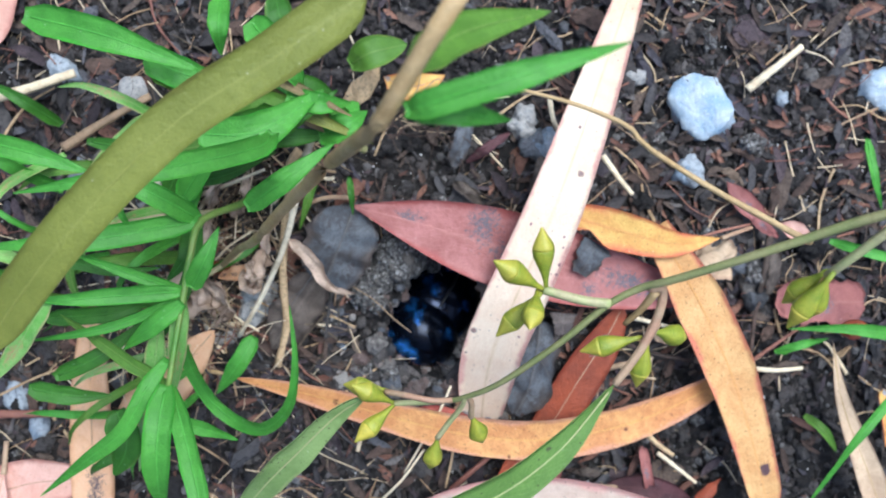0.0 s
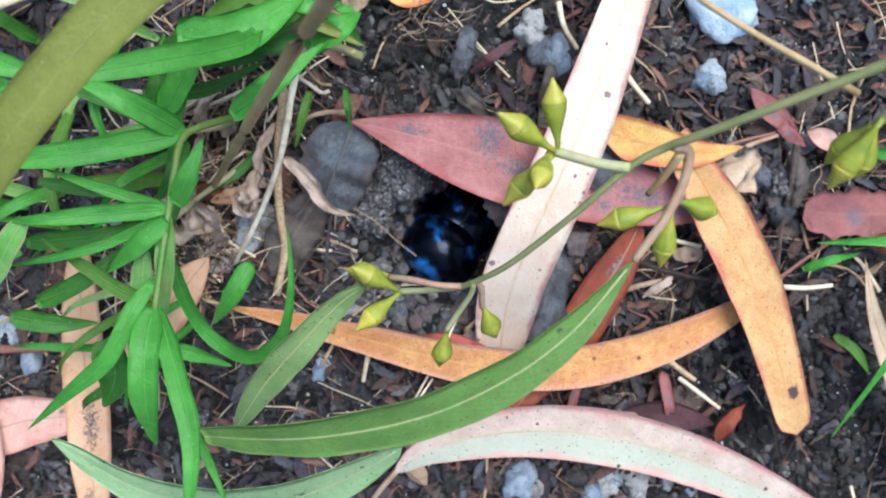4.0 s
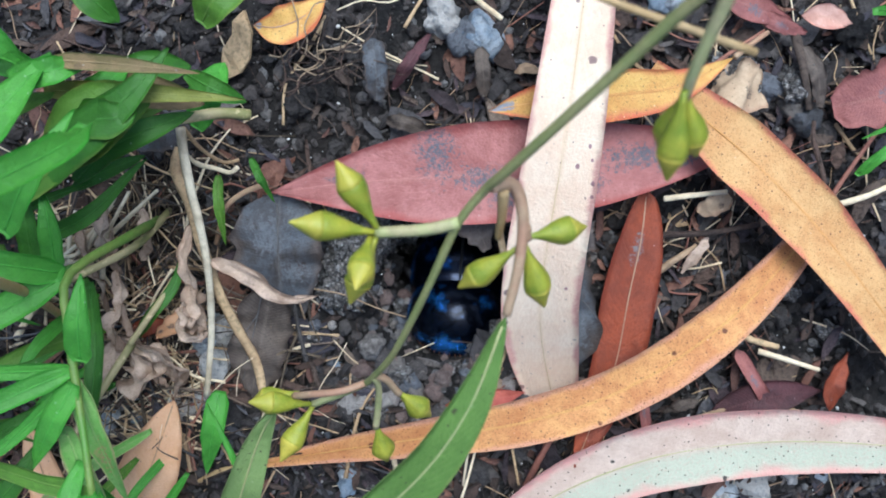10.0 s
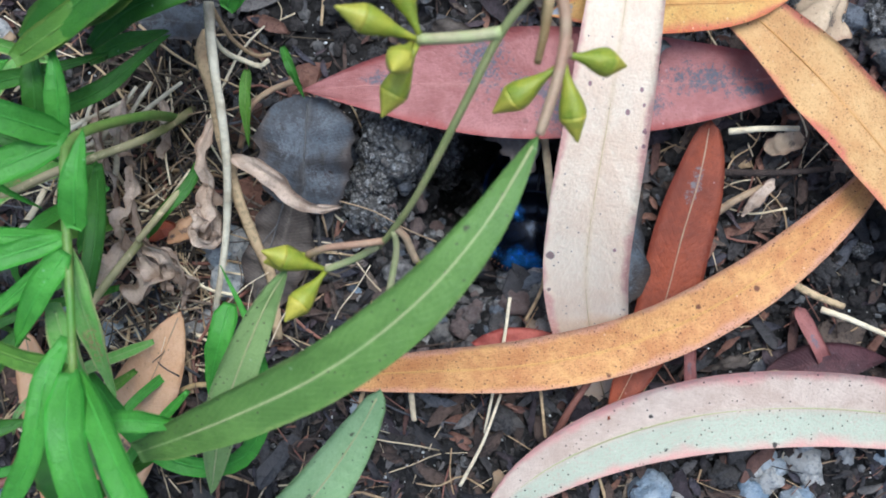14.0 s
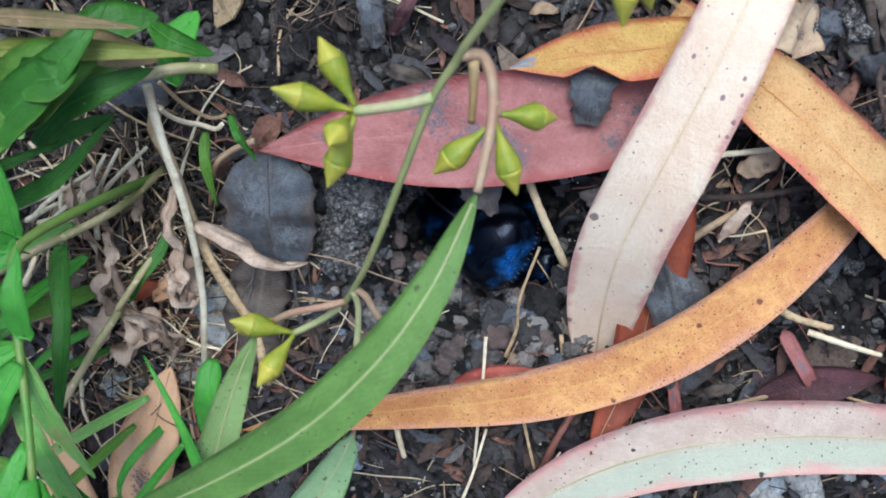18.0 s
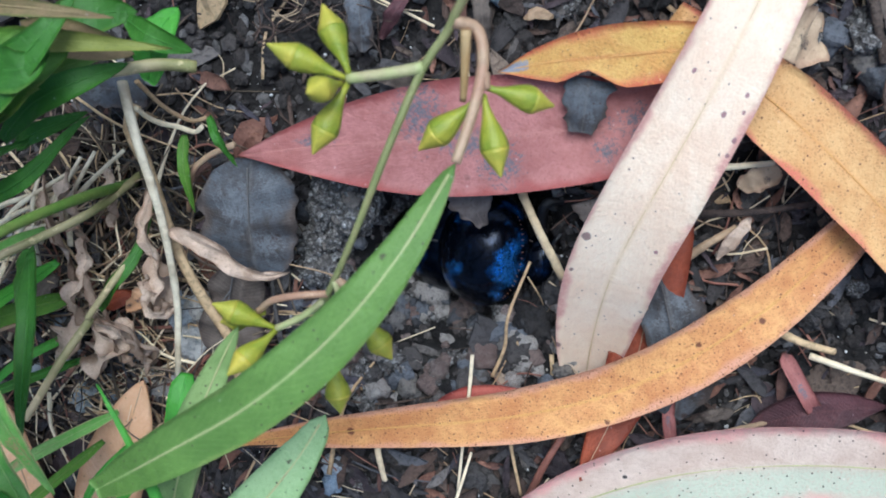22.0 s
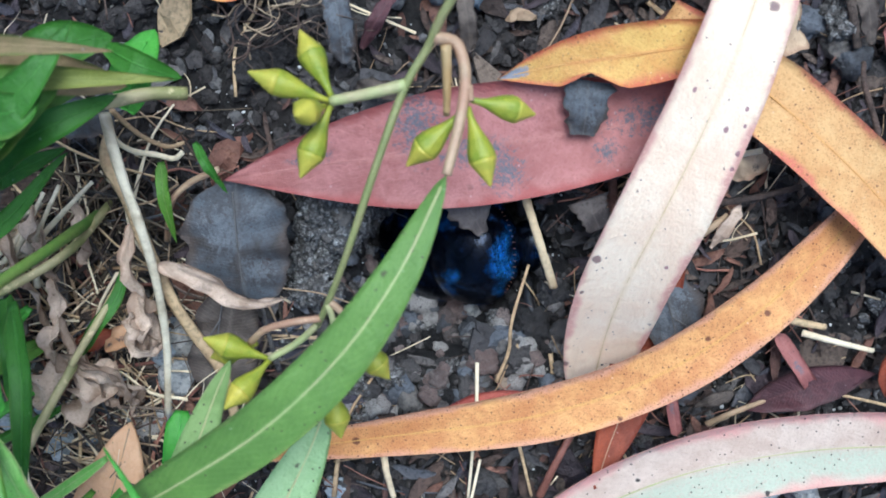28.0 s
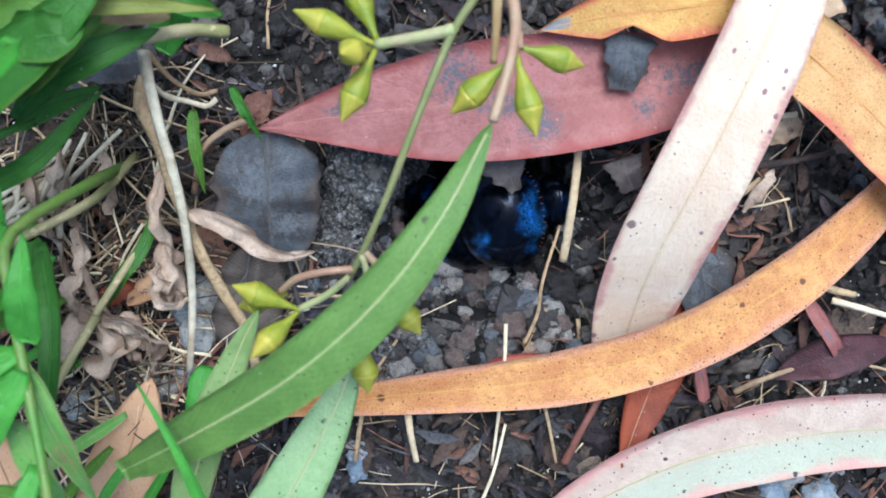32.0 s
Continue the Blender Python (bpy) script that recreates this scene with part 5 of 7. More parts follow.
for n, (pts, wd, mat) in enumerate((
        ([(-0.0457, -0.0308, 0.058), (-0.0597, -0.0313, 0.062), (-0.0711, -0.032, 0.064), (-0.0804, -0.0328, 0.06)], 0.0046, "grass"), ([(-0.0755, -0.0323, 0.061), (-0.0796, -0.0375, 0.06), (-0.086, -0.0458, 0.055), (-0.0949, -0.0558, 0.05)], 0.0062, "grass_pale"), ([(-0.0464, -0.0323, 0.058), (-0.0593, -0.0382, 0.058), (-0.0709, -0.0411, 0.058), (-0.085, -0.0444, 0.05)], 0.0028, "grass"),
        ([(-0.0456, -0.033, 0.06), (-0.0525, -0.0386, 0.06), (-0.0608, -0.0452, 0.055)], 0.0052, "grass"), ([(-0.0451, -0.0309, 0.058), (-0.0559, -0.0275, 0.058), (-0.0643, -0.0246, 0.058), (-0.0734, -0.022, 0.055)], 0.0032, "grass"), ([(-0.044, -0.0299, 0.058), (-0.04, -0.023, 0.062), (-0.0371, -0.0156, 0.06)], 0.0056, "grass"),
        ([(-0.0438, -0.0152, 0.05), (-0.06, -0.0179, 0.058), (-0.0715, -0.0193, 0.06), (-0.0936, -0.0215, 0.056)], 0.0066, "grass"), ([(-0.044, -0.0146, 0.05), (-0.0507, -0.0092, 0.058), (-0.0581, -0.0052, 0.06), (-0.0659, -0.0026, 0.058)], 0.0062, "grass"), ([(-0.0486, -0.0135, 0.042), (-0.0452, -0.0054, 0.045), (-0.0437, 0.0019, 0.045)], 0.0052, "grass"),
        ([(-0.0231, 0.0058, 0.07), (-0.0253, 0.0027, 0.08), (-0.0396, -0.001, 0.095), (-0.0526, -0.0033, 0.1), (-0.0676, -0.006, 0.098)], 0.0058, "grass"), ([(-0.0481, -0.0507, 0.066), (-0.0486, -0.0599, 0.072), (-0.0494, -0.0715, 0.07), (-0.0508, -0.0833, 0.06)], 0.0075, "grass"), ([(-0.0469, -0.0515, 0.066), (-0.0408, -0.0637, 0.076), (-0.0372, -0.076, 0.082), (-0.0388, -0.0964, 0.085)], 0.0056, "grass"),
        ([(-0.0487, -0.0457, 0.062), (-0.0525, -0.0516, 0.066), (-0.0579, -0.0614, 0.066), (-0.0691, -0.0709, 0.06), (-0.0825, -0.0822, 0.052)], 0.0046, "grass"), ([(-0.0464, -0.042, 0.05), (-0.046, -0.0543, 0.042), (-0.0418, -0.0654, 0.036), (-0.031, -0.0686, 0.042), (-0.0218, -0.0609, 0.05), (-0.0179, -0.048, 0.056), (-0.0177, -0.0343, 0.058)], 0.0044, "grass"),
        ([(-0.0485, -0.0509, 0.064), (-0.057, -0.0478, 0.06), (-0.0656, -0.0434, 0.056), (-0.0771, -0.038, 0.05)], 0.0042, "grass_dull"), ([(-0.0462, -0.0323, 0.058), (-0.048, -0.0439, 0.055), (-0.0517, -0.059, 0.045)], 0.0052, "grass_pale"), ([(-0.0485, -0.0591, 0.066), (-0.0413, -0.0604, 0.066), (-0.0333, -0.0653, 0.06)], 0.0042, "grass"),
        ([(-0.0375, -0.0508, 0.012), (-0.0415, -0.0579, 0.014), (-0.049, -0.0684, 0.008)], 0.006, "grass"), ([(-0.0456, -0.0691, 0.066), (-0.038, -0.0804, 0.07), (-0.0323, -0.0965, 0.07)], 0.0025, "grass"), ([(-0.0525, -0.0401, 0.055), (-0.0552, -0.0524, 0.05), (-0.0592, -0.0667, 0.042), (-0.065, -0.0836, 0.03)], 0.006, "grass_pale"))):
    made = blade(g1, pts, wd, mat, seed=100 + n)
    if n == 13:
        hook = made
g2 = tuft("mixed green and dry grass tuft in the litter", (-0.0386, -0.0109, 0))
stalk(g2, [(-0.0364, -0.0096, 0), (-0.0417, -0.0146, 0.018), (-0.0585, -0.0165, 0.024), (-0.0706, -0.0184, 0.026), (-0.0913, -0.02, 0.026)], 0.0009, 0.0008, "sheath")
stalk(g2, [(-0.0057, 0.0017, 0.03), (-0.0108, 0.0039, 0.033), (-0.0183, 0.0052, 0.037), (-0.0257, 0.0063, 0.04), (-0.0394, 0.0069, 0.04)], 0.0011, 0.001, "sheath", "cut_stem")
stalk(g2, [(-0.0501, -0.0337, 0.016), (-0.0568, -0.0392, 0.02), (-0.0681, -0.0481, 0.022)], 0.0009, 0.0008, "sheath")
stalk(g2, [(-0.0376, -0.024, 0.012), (-0.0417, -0.0277, 0.016), (-0.0499, -0.0335, 0.018)], 0.0008, 0.0007, "sheath")
for n, (pts, wd, mat) in enumerate((
        ([(-0.0481, 0.0027, 0.045), (-0.0319, 0.0068, 0.05), (-0.0196, 0.0106, 0.052), (-0.0112, 0.0158, 0.05)], 0.0098, "grass_deep"), ([(-0.058, -0.0065, 0.03), (-0.043, -0.0057, 0.032), (-0.0309, -0.0002, 0.03), (-0.0285, 0.001, 0.028)], 0.0042, "grass_deep"), ([(-0.0483, -0.0181, 0.03), (-0.0489, -0.0298, 0.038), (-0.0539, -0.0413, 0.04), (-0.0623, -0.0535, 0.036)], 0.0044, "grass_deep"),
        ([(-0.0513, -0.0172, 0.025), (-0.0511, -0.0254, 0.032), (-0.057, -0.0331, 0.03)], 0.0056, "grass_deep"), ([(-0.0719, -0.0043, 0.04), (-0.0595, -0.0096, 0.04), (-0.0526, -0.0169, 0.034)], 0.0042, "grass_deep"), ([(-0.0806, -0.0262, 0.04), (-0.0656, -0.0288, 0.04), (-0.0567, -0.0284, 0.035)], 0.0036, "grass_deep"), ([(-0.0824, -0.0399, 0.045), (-0.0646, -0.0379, 0.047), (-0.0565, -0.0355, 0.04)], 0.005, "grass_deep"),
        ([(-0.0788, -0.0533, 0.05), (-0.066, -0.0466, 0.052), (-0.0584, -0.0399, 0.045)], 0.005, "grass_deep"), ([(-0.051, 0.0009, 0.045), (-0.0356, 0.0045, 0.048), (-0.0278, 0.008, 0.04), (-0.016, 0.0094, 0.03)], 0.0062, "grass_dull"), ([(-0.0763, 0.003, 0.03), (-0.0543, 0.0003, 0.034), (-0.0382, 0.0005, 0.03)], 0.004, "grass_deep"), ([(-0.0552, -0.0107, 0.035), (-0.051, -0.0025, 0.04), (-0.0505, 0.0078, 0.036)], 0.0052, "grass_deep"),
        ([(-0.0852, -0.0561, 0.05), (-0.0742, -0.0578, 0.05), (-0.0668, -0.0587, 0.046)], 0.0056, "grass_deep"), ([(-0.0642, -0.0615, 0.05), (-0.0609, -0.0689, 0.054), (-0.0652, -0.0776, 0.05)], 0.0095, "grass_deep"), ([(-0.0548, 0.0205, 0.05), (-0.0441, 0.0168, 0.05), (-0.0342, 0.0162, 0.045)], 0.007, "grass_dull"), ([(-0.0106, -0.0058, 0.02), (-0.0099, -0.0103, 0.022), (-0.0097, -0.0162, 0.018)], 0.0021, "grass_deep"),
        ([(-0.0206, -0.0063, 0.01), (-0.0224, -0.0125, 0.012), (-0.0253, -0.0212, 0.008)], 0.0028, "grass_dull"), ([(-0.0501, -0.033, 0.012), (-0.0434, -0.0291, 0.016), (-0.0368, -0.0246, 0.014), (-0.0305, -0.0136, 0.008)], 0.003, "grass_deep"), ([(-0.0304, 0.0099, 0.05), (-0.0241, 0.0076, 0.052), (-0.0195, 0.0089, 0.05)], 0.0085, "grass_deep"), ([(-0.0313, 0.0211, 0.05), (-0.0192, 0.0156, 0.052), (-0.0077, 0.0098, 0.05)], 0.0035, "dry_sheath"), ([(-0.0364, 0.0175, 0.045), (-0.0191, 0.0106, 0.047), (-0.003, 0.0034, 0.044)], 0.0045, "olive"), ([(-0.049, 0.0097, 0.03), (-0.031, 0.0076, 0.034), (-0.0212, 0.0061, 0.03)], 0.006, "grass_deep"))):
    blade(g2, pts, wd, mat, seed=140 + n)
oval = lambda u: (max(0.0, math.sin(math.pi * (0.08 + 0.92 * u)))) ** 0.7
for n, (pts, wd, mat) in enumerate((
        ([(-0.0401, 0.001, 0.038), (-0.0308, 0.0042, 0.041), (-0.0222, 0.0048, 0.041), (-0.0143, 0.0054, 0.036)], 0.0052, "grass_deep"), ([(-0.0397, 0.0052, 0.044), (-0.0328, 0.0081, 0.047), (-0.0256, 0.0099, 0.048), (-0.0186, 0.0094, 0.045)], 0.0125, "grass_dull"),
        ([(-0.0451, 0.0007, 0.027), (-0.0377, 0.0013, 0.031), (-0.0285, 0.0017, 0.028)], 0.0034, "grass_deep"),
        ([(-0.0281, 0.0165, 0.04), (-0.0185, 0.0106, 0.042), (-0.011, 0.0056, 0.04)], 0.0062, "dry_sheath"), ([(-0.0145, 0.0136, 0.03), (-0.0098, 0.0085, 0.034), (-0.0053, 0.0042, 0.03)], 0.0044, "grass_deep"),
        ([(-0.031, 0.0106, 0.026), (-0.029, 0.0143, 0.03), (-0.021, 0.0165, 0.031), (-0.0138, 0.015, 0.026)], 0.0085, "grass_deep"), ([(-0.0185, 0.0036, 0.022), (-0.0125, 0.0092, 0.027), (-0.008, 0.014, 0.022)], 0.0072, "grass"),
        ([(-0.0107, 0.0239, 0.016), (-0.005, 0.0268, 0.021), (0.0044, 0.0296, 0.016)], 0.0085, "grass_dull"), ([(-0.0302, 0.0424, 0.018), (-0.0285, 0.0357, 0.022), (-0.0262, 0.0296, 0.018)], 0.0072, "grass_deep"))):
    blade(g2, pts, wd, mat, seed=220 + n, shape=oval, fold=0.15)
g3 = tuft("tall grass tuft with an arching olive blade and brown stem", (-0.0425, -0.0256, 0))
blade(g3, [(-0.0628, -0.0304, 0.125), (-0.0465, -0.0111, 0.132), (-0.0285, 0.0068, 0.135), (-0.0126, 0.0172, 0.136), (0.001, 0.0271, 0.136)], 0.0078, "olive", 0.3, 170, strap)
stalk(g3, [(-0.05, -0.034, 0), (-0.0349, -0.0222, 0.05), (-0.0239, -0.0152, 0.09), (-0.0143, -0.0065, 0.115), (-0.0044, 0.0018, 0.14), (0.0038, 0.0074, 0.165), (0.0078, 0.0138, 0.17), (0.013, 0.0215, 0.175)], 0.0008, 0.0012, "brown_stem")
for n, (pts, wd, mat) in enumerate((
        ([(-0.0812, 0.0314, 0.055), (-0.0614, 0.0266, 0.06), (-0.041, 0.0194, 0.06)], 0.0085, "grass"), ([(-0.0948, 0.0033, 0.05), (-0.0819, 0.0004, 0.052), (-0.0686, -0.0043, 0.05)], 0.0062, "grass"), ([(0.007, 0.009, 0.167), (0.0105, 0.0099, 0.17), (0.0197, 0.0128, 0.172), (0.0334, 0.0172, 0.168)], 0.0042, "grass"), ([(0.007, 0.009, 0.167), (0.0132, 0.0088, 0.166), (0.0201, 0.008, 0.16)], 0.0038, "grass"),
        ([(0.0076, 0.0143, 0.165), (0.0145, 0.0194, 0.155), (0.0266, 0.0233, 0.145)], 0.0062, "grass_dull"), ([(-0.0312, -0.0111, 0.058), (-0.0211, -0.0042, 0.064), (-0.0108, 0.0039, 0.06)], 0.0062, "grass"), ([(-0.039, 0.0373, 0.045), (-0.0386, 0.0301, 0.05), (-0.0391, 0.0239, 0.045)], 0.006, "grass"), ([(-0.0304, 0.03, 0.04), (-0.0254, 0.0201, 0.045), (-0.0178, 0.0123, 0.04)], 0.0085, "grass"), ([(-0.049, -0.0104, 0.045), (-0.0422, -0.0006, 0.05), (-0.0372, 0.0103, 0.048)], 0.007, "grass"),
        ([(-0.0554, 0.0232, 0.05), (-0.0469, 0.0192, 0.052), (-0.0354, 0.0169, 0.05)], 0.009, "grass"), ([(-0.0314, 0.0314, 0.05), (-0.0219, 0.0213, 0.055), (-0.0192, 0.0152, 0.05)], 0.009, "grass"), ([(-0.0414, 0.0052, 0.06), (-0.0278, 0.0061, 0.06), (-0.0144, 0.0159, 0.05)], 0.01, "grass"), ([(-0.0166, 0.0054, 0.04), (-0.0096, 0.0077, 0.045), (-0.0048, 0.0114, 0.04)], 0.008, "grass"), ([(-0.023, 0.0143, 0.05), (-0.0149, 0.0127, 0.052), (-0.0083, 0.013, 0.045)], 0.006, "grass"))):
    blade(g3, pts, wd, mat, seed=180 + n)
g5 = tuft("low dark green grass in the dry litter", (-0.06, -0.03, 0))
rnd = random.Random(47)
for n in range(26):
    x, y, z, a, d = rnd.uniform(-0.1, -0.05), rnd.uniform(-0.085, 0.015), rnd.uniform(0.012, 0.034), rnd.gauss(3.25, 0.75), rnd.uniform(0.018, 0.04)
    blade(g5, [(x, y, z * 0.4), (x + 0.4 * d * math.cos(a), y + 0.4 * d * math.sin(a), z), (x + 0.75 * d * math.cos(a + 0.12), y + 0.75 * d * math.sin(a + 0.12), z * 1.05), (x + d * math.cos(a + 0.25), y + d * math.sin(a + 0.25), z * 0.8)], rnd.uniform(0.0022, 0.0048), rnd.choice(("grass", "grass", "grass_deep", "grass_dull", "grass_pale")), seed=400 + n)
g4 = tuft("sparse thin green grass blades among bark chips", (0.1424, -0.0339, 0))
for n, (pts, wd, mat) in enumerate((
        ([(0.1547, -0.0505, 0.01), (0.1286, -0.046, 0.018), (0.1122, -0.0472, 0.012)], 0.0045, "grass"), ([(0.1512, -0.0506, 0.02), (0.1288, -0.0691, 0.03), (0.1147, -0.0973, 0.022)], 0.0034, "grass"), ([(0.1242, -0.0227, 0.008), (0.1343, -0.0255, 0.014), (0.1531, -0.0301, 0.008)], 0.0034, "grass"), ([(0.1321, 0.0063, 0.01), (0.1329, -0.0035, 0.014), (0.1375, -0.0135, 0.01)], 0.003, "grass"),
        ([(0.1109, -0.0553, 0.006), (0.117, -0.0521, 0.01), (0.1266, -0.0511, 0.006)], 0.003, "grass"), ([(0.1409, 0.0112, 0.01), (0.1447, 0.0087, 0.012), (0.1519, 0.0079, 0.01)], 0.004, "grass"), ([(0.1206, -0.0738, 0.006), (0.1249, -0.0772, 0.01), (0.1309, -0.0852, 0.006)], 0.0032, "grass_dull"), ([(0.0867, -0.1283, 0.006), (0.0974, -0.1276, 0.012), (0.1101, -0.1318, 0.006)], 0.004, "grass"))):
    blade(g4, pts, wd, mat, seed=200 + n)

# ---- stones, chips and crumbs ----
def stone_mesh(seed, squash=0.65, rough=0.28):
    rnd = random.Random(seed)
    bm = bmesh.new()
    bmesh.ops.create_icosphere(bm, subdivisions=4 if rough > 0.45 else 3, radius=1)
    off = Vector((rnd.uniform(0, 50), rnd.uniform(0, 50), rnd.uniform(0, 50)))
    long = rnd.uniform(0.75, 1.25)
    for v in bm.verts:
        n = v.co.normalized()
        cut = min(1.0, 0.82 / max(abs(n.x), abs(n.y) * 1.05, abs(n.z)) + 0.12)
        v.co = n * cut * (1 + rough * noise.noise(n * 1.7 + off) + rough * 0.45 * noise.noise(n * 4.5 + off) + rough * 0.2 * noise.noise(n * 11 + off))
        if rough > 0.45:
            v.co *= 1 + 0.2 * noise.noise(n * 8 + off) + 0.12 * noise.noise(n * 17 + off)
        v.co.x *= long
        v.co.z *= squash
    me = bpy.data.meshes.new("stone")
    bm.to_mesh(me)
    bm.free()
    me.polygons.foreach_set("use_smooth", [True] * len(me.polygons))
    return me


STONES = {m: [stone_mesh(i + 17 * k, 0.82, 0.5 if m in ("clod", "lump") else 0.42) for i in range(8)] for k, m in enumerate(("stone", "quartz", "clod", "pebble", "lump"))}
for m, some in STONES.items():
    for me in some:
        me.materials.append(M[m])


def height(x, y):
    return float(ground_height(np.array([x]), np.array([y]))[0])


def drop_stone(kind, x, y, r, label, category="stone", group="pebbles", name="pebble", rnd=random.Random(5)):
    ob = new(name, rnd.choice(STONES[kind]))
    ob.location = (x, y, height(x, y) + r * 0.5)
    ob.rotation_euler = (rnd.uniform(-0.4, 0.4), rnd.uniform(-0.4, 0.4), rnd.uniform(0, 6.3))
    ob.scale = (r * rnd.uniform(0.85, 1.15), r * rnd.uniform(0.8, 1.1), r)
    return tagged(ob, label, category, group)


M["opal"] = simple("pale_blue_stone", (0.3, 0.43, 0.58), (0.62, 0.68, 0.72), 170, 0.45, 0.7, 0.05, lying=True)
for (x, y, z), (a, b, c), turn, label in (((0.0889, 0.0136, 0), (0.0115, 0.0085, 0.005), -52, "large flat blue-white stone with a cream streak"), ((0.1415, 0.0208, 0), (0.006, 0.0065, 0.004), 20, "white quartz stone half sunk in soil"), ((0.1031, 0.0044, 0), (0.0036, 0.0032, 0.0026), 0, "cream rounded pebble in the litter")):
    me = stone_mesh(int(a * 1e5), 1.0, 0.3)
    me.materials.append(M["opal"] if turn else M["clod"])
    ob = tagged(new("stone", me), label, "stone")
    ob.location, ob.rotation_euler, ob.scale = (x, y, height(x, y) + c * 0.5), (0.1, -0.08, radians(turn)), (a, b, c)
for (x, y, z), r, kind in (((0.0841, -0.0042, 0), 0.0035, "quartz"), ((0.0695, 0.0227, 0), 0.0035, "quartz"), ((0.1031, 0.0044, 0), 0.0035, "clod"), ((0.0368, 0.0087, 0), 0.0035, "quartz"), ((-0.0932, 0.0225, 0), 0.005, "quartz"),
                           ((0.0346, -0.1178, 0), 0.0055, "quartz"), ((-0.0218, -0.0846, 0), 0.0022, "quartz"), ((-0.0205, -0.0812, 0), 0.003, "quartz"), ((-0.0361, -0.0403, 0), 0.0042, "quartz"), ((-0.0142, -0.0574, 0), 0.0014, "quartz"), ((-0.0735, 0.0154, 0), 0.0055, "quartz"), ((0.0381, 0.011, 0), 0.0045, "quartz"),
                           ((0.086, -0.0035, 0), 0.004, "quartz"), ((0.0407, 0.0034, 0), 0.005, "stone"), ((0.106, -0.0404, 0), 0.004, "stone"), ((0.104, -0.0361, 0), 0.0038, "stone"), ((0.0017, -0.0288, 0), 0.0062, "clod"), ((-0.0031, -0.0348, 0), 0.0048, "clod"), ((-0.0071, -0.0401, 0), 0.0042, "clod"), ((0.0116, -0.0308, 0), 0.0045, "clod"),
                           ((0.0055, -0.0317, 0), 0.0042, "clod"), ((0.01, -0.0376, 0), 0.0035, "clod"), ((0.0214, -0.0559, 0), 0.0024, "clod"), ((0.02, -0.0611, 0), 0.0024, "quartz"), ((-0.0004, -0.0635, 0), 0.003, "clod"), ((0.0036, -0.058, 0), 0.0025, "stone"), ((0.0924, -0.0263, 0), 0.006, "clod"), ((0.1065, -0.0325, 0), 0.005, "clod"),
                           ((-0.1086, -0.0719, 0), 0.005, "quartz"), ((-0.1029, -0.0802, 0), 0.0036, "quartz"), ((-0.1187, -0.0892, 0), 0.0036, "quartz"), ((0.0643, -0.1283, 0), 0.0048, "quartz"), ((0.0626, -0.1189, 0), 0.0026, "quartz"), ((-0.0877, -0.0072, 0), 0.0046, "quartz"), ((-0.04, -0.0449, 0), 0.0042, "quartz"), ((-0.053, -0.0424, 0), 0.0028, "quartz"), ((-0.0681, -0.0492, 0), 0.0026, "quartz"), ((0.0445, 0.0022, 0), 0.0048, "quartz"), ((-0.0005, 0.0028, 0), 0.0036, "lump"), ((0.0054, 0.0039, 0), 0.0028, "lump"), ((0.0004, 0.0084, 0), 0.0034, "lump"), ((0.0042, -0.0097, 0), 0.0026, "lump"), ((0.0617, -0.1185, 0), 0.003, "quartz"), ((0.0688, -0.119, 0), 0.0032, "quartz"), ((0.0515, -0.117, 0), 0.0032, "lump"), ((0.0238, -0.1184, 0), 0.003, "stone"), ((0.1003, -0.0306, 0), 0.0044, "stone"), ((-0.0396, -0.0397, 0), 0.0044, "quartz"), ((-0.0708, -0.0516, 0), 0.0028, "quartz")):
    drop_stone(kind, x, y, r, {"quartz": "blue-white chip of stone in the soil", "clod": "crumbly grey-brown clod of earth", "stone": "dark grey stone in the soil", "lump": "dark crumbly lump of damp soil"}[kind])


def crumble(x, y, r, rnd):
    """Bits of earth broken off a clod and heaped on it."""
    for i in range(int(r * 5600)):
        a, d = rnd.uniform(0, 6.3), 1.2 * r * rnd.random() ** 0.6
        ob = drop_stone(rnd.choice(("clod", "clod", "stone")), x + d * math.cos(a), y + d * math.sin(a), r * (0.1 + 0.3 * rnd.random() ** 1.6), "small broken bit of a grey-brown clod", "earth clod", "clod bits", "clod_bit", rnd)
        ob.location.z += max(0.0, 1 - (d / (1.15 * r)) ** 2) ** 0.5 * r * 1.05


rnd = random.Random(77)
for (x, y, z), r in (((0.0017, -0.0288, 0), 0.0062), ((-0.0031, -0.0348, 0), 0.0048), ((-0.0071, -0.0401, 0), 0.0042), ((0.0116, -0.0308, 0), 0.0045), ((0.0055, -0.0317, 0), 0.0042), ((0.01, -0.0376, 0), 0.0035), ((0.0924, -0.0263, 0), 0.006), ((0.003, -0.0377, 0), 0.004), ((-0.003, -0.0411, 0), 0.004)):
    crumble(x, y, r, rnd)


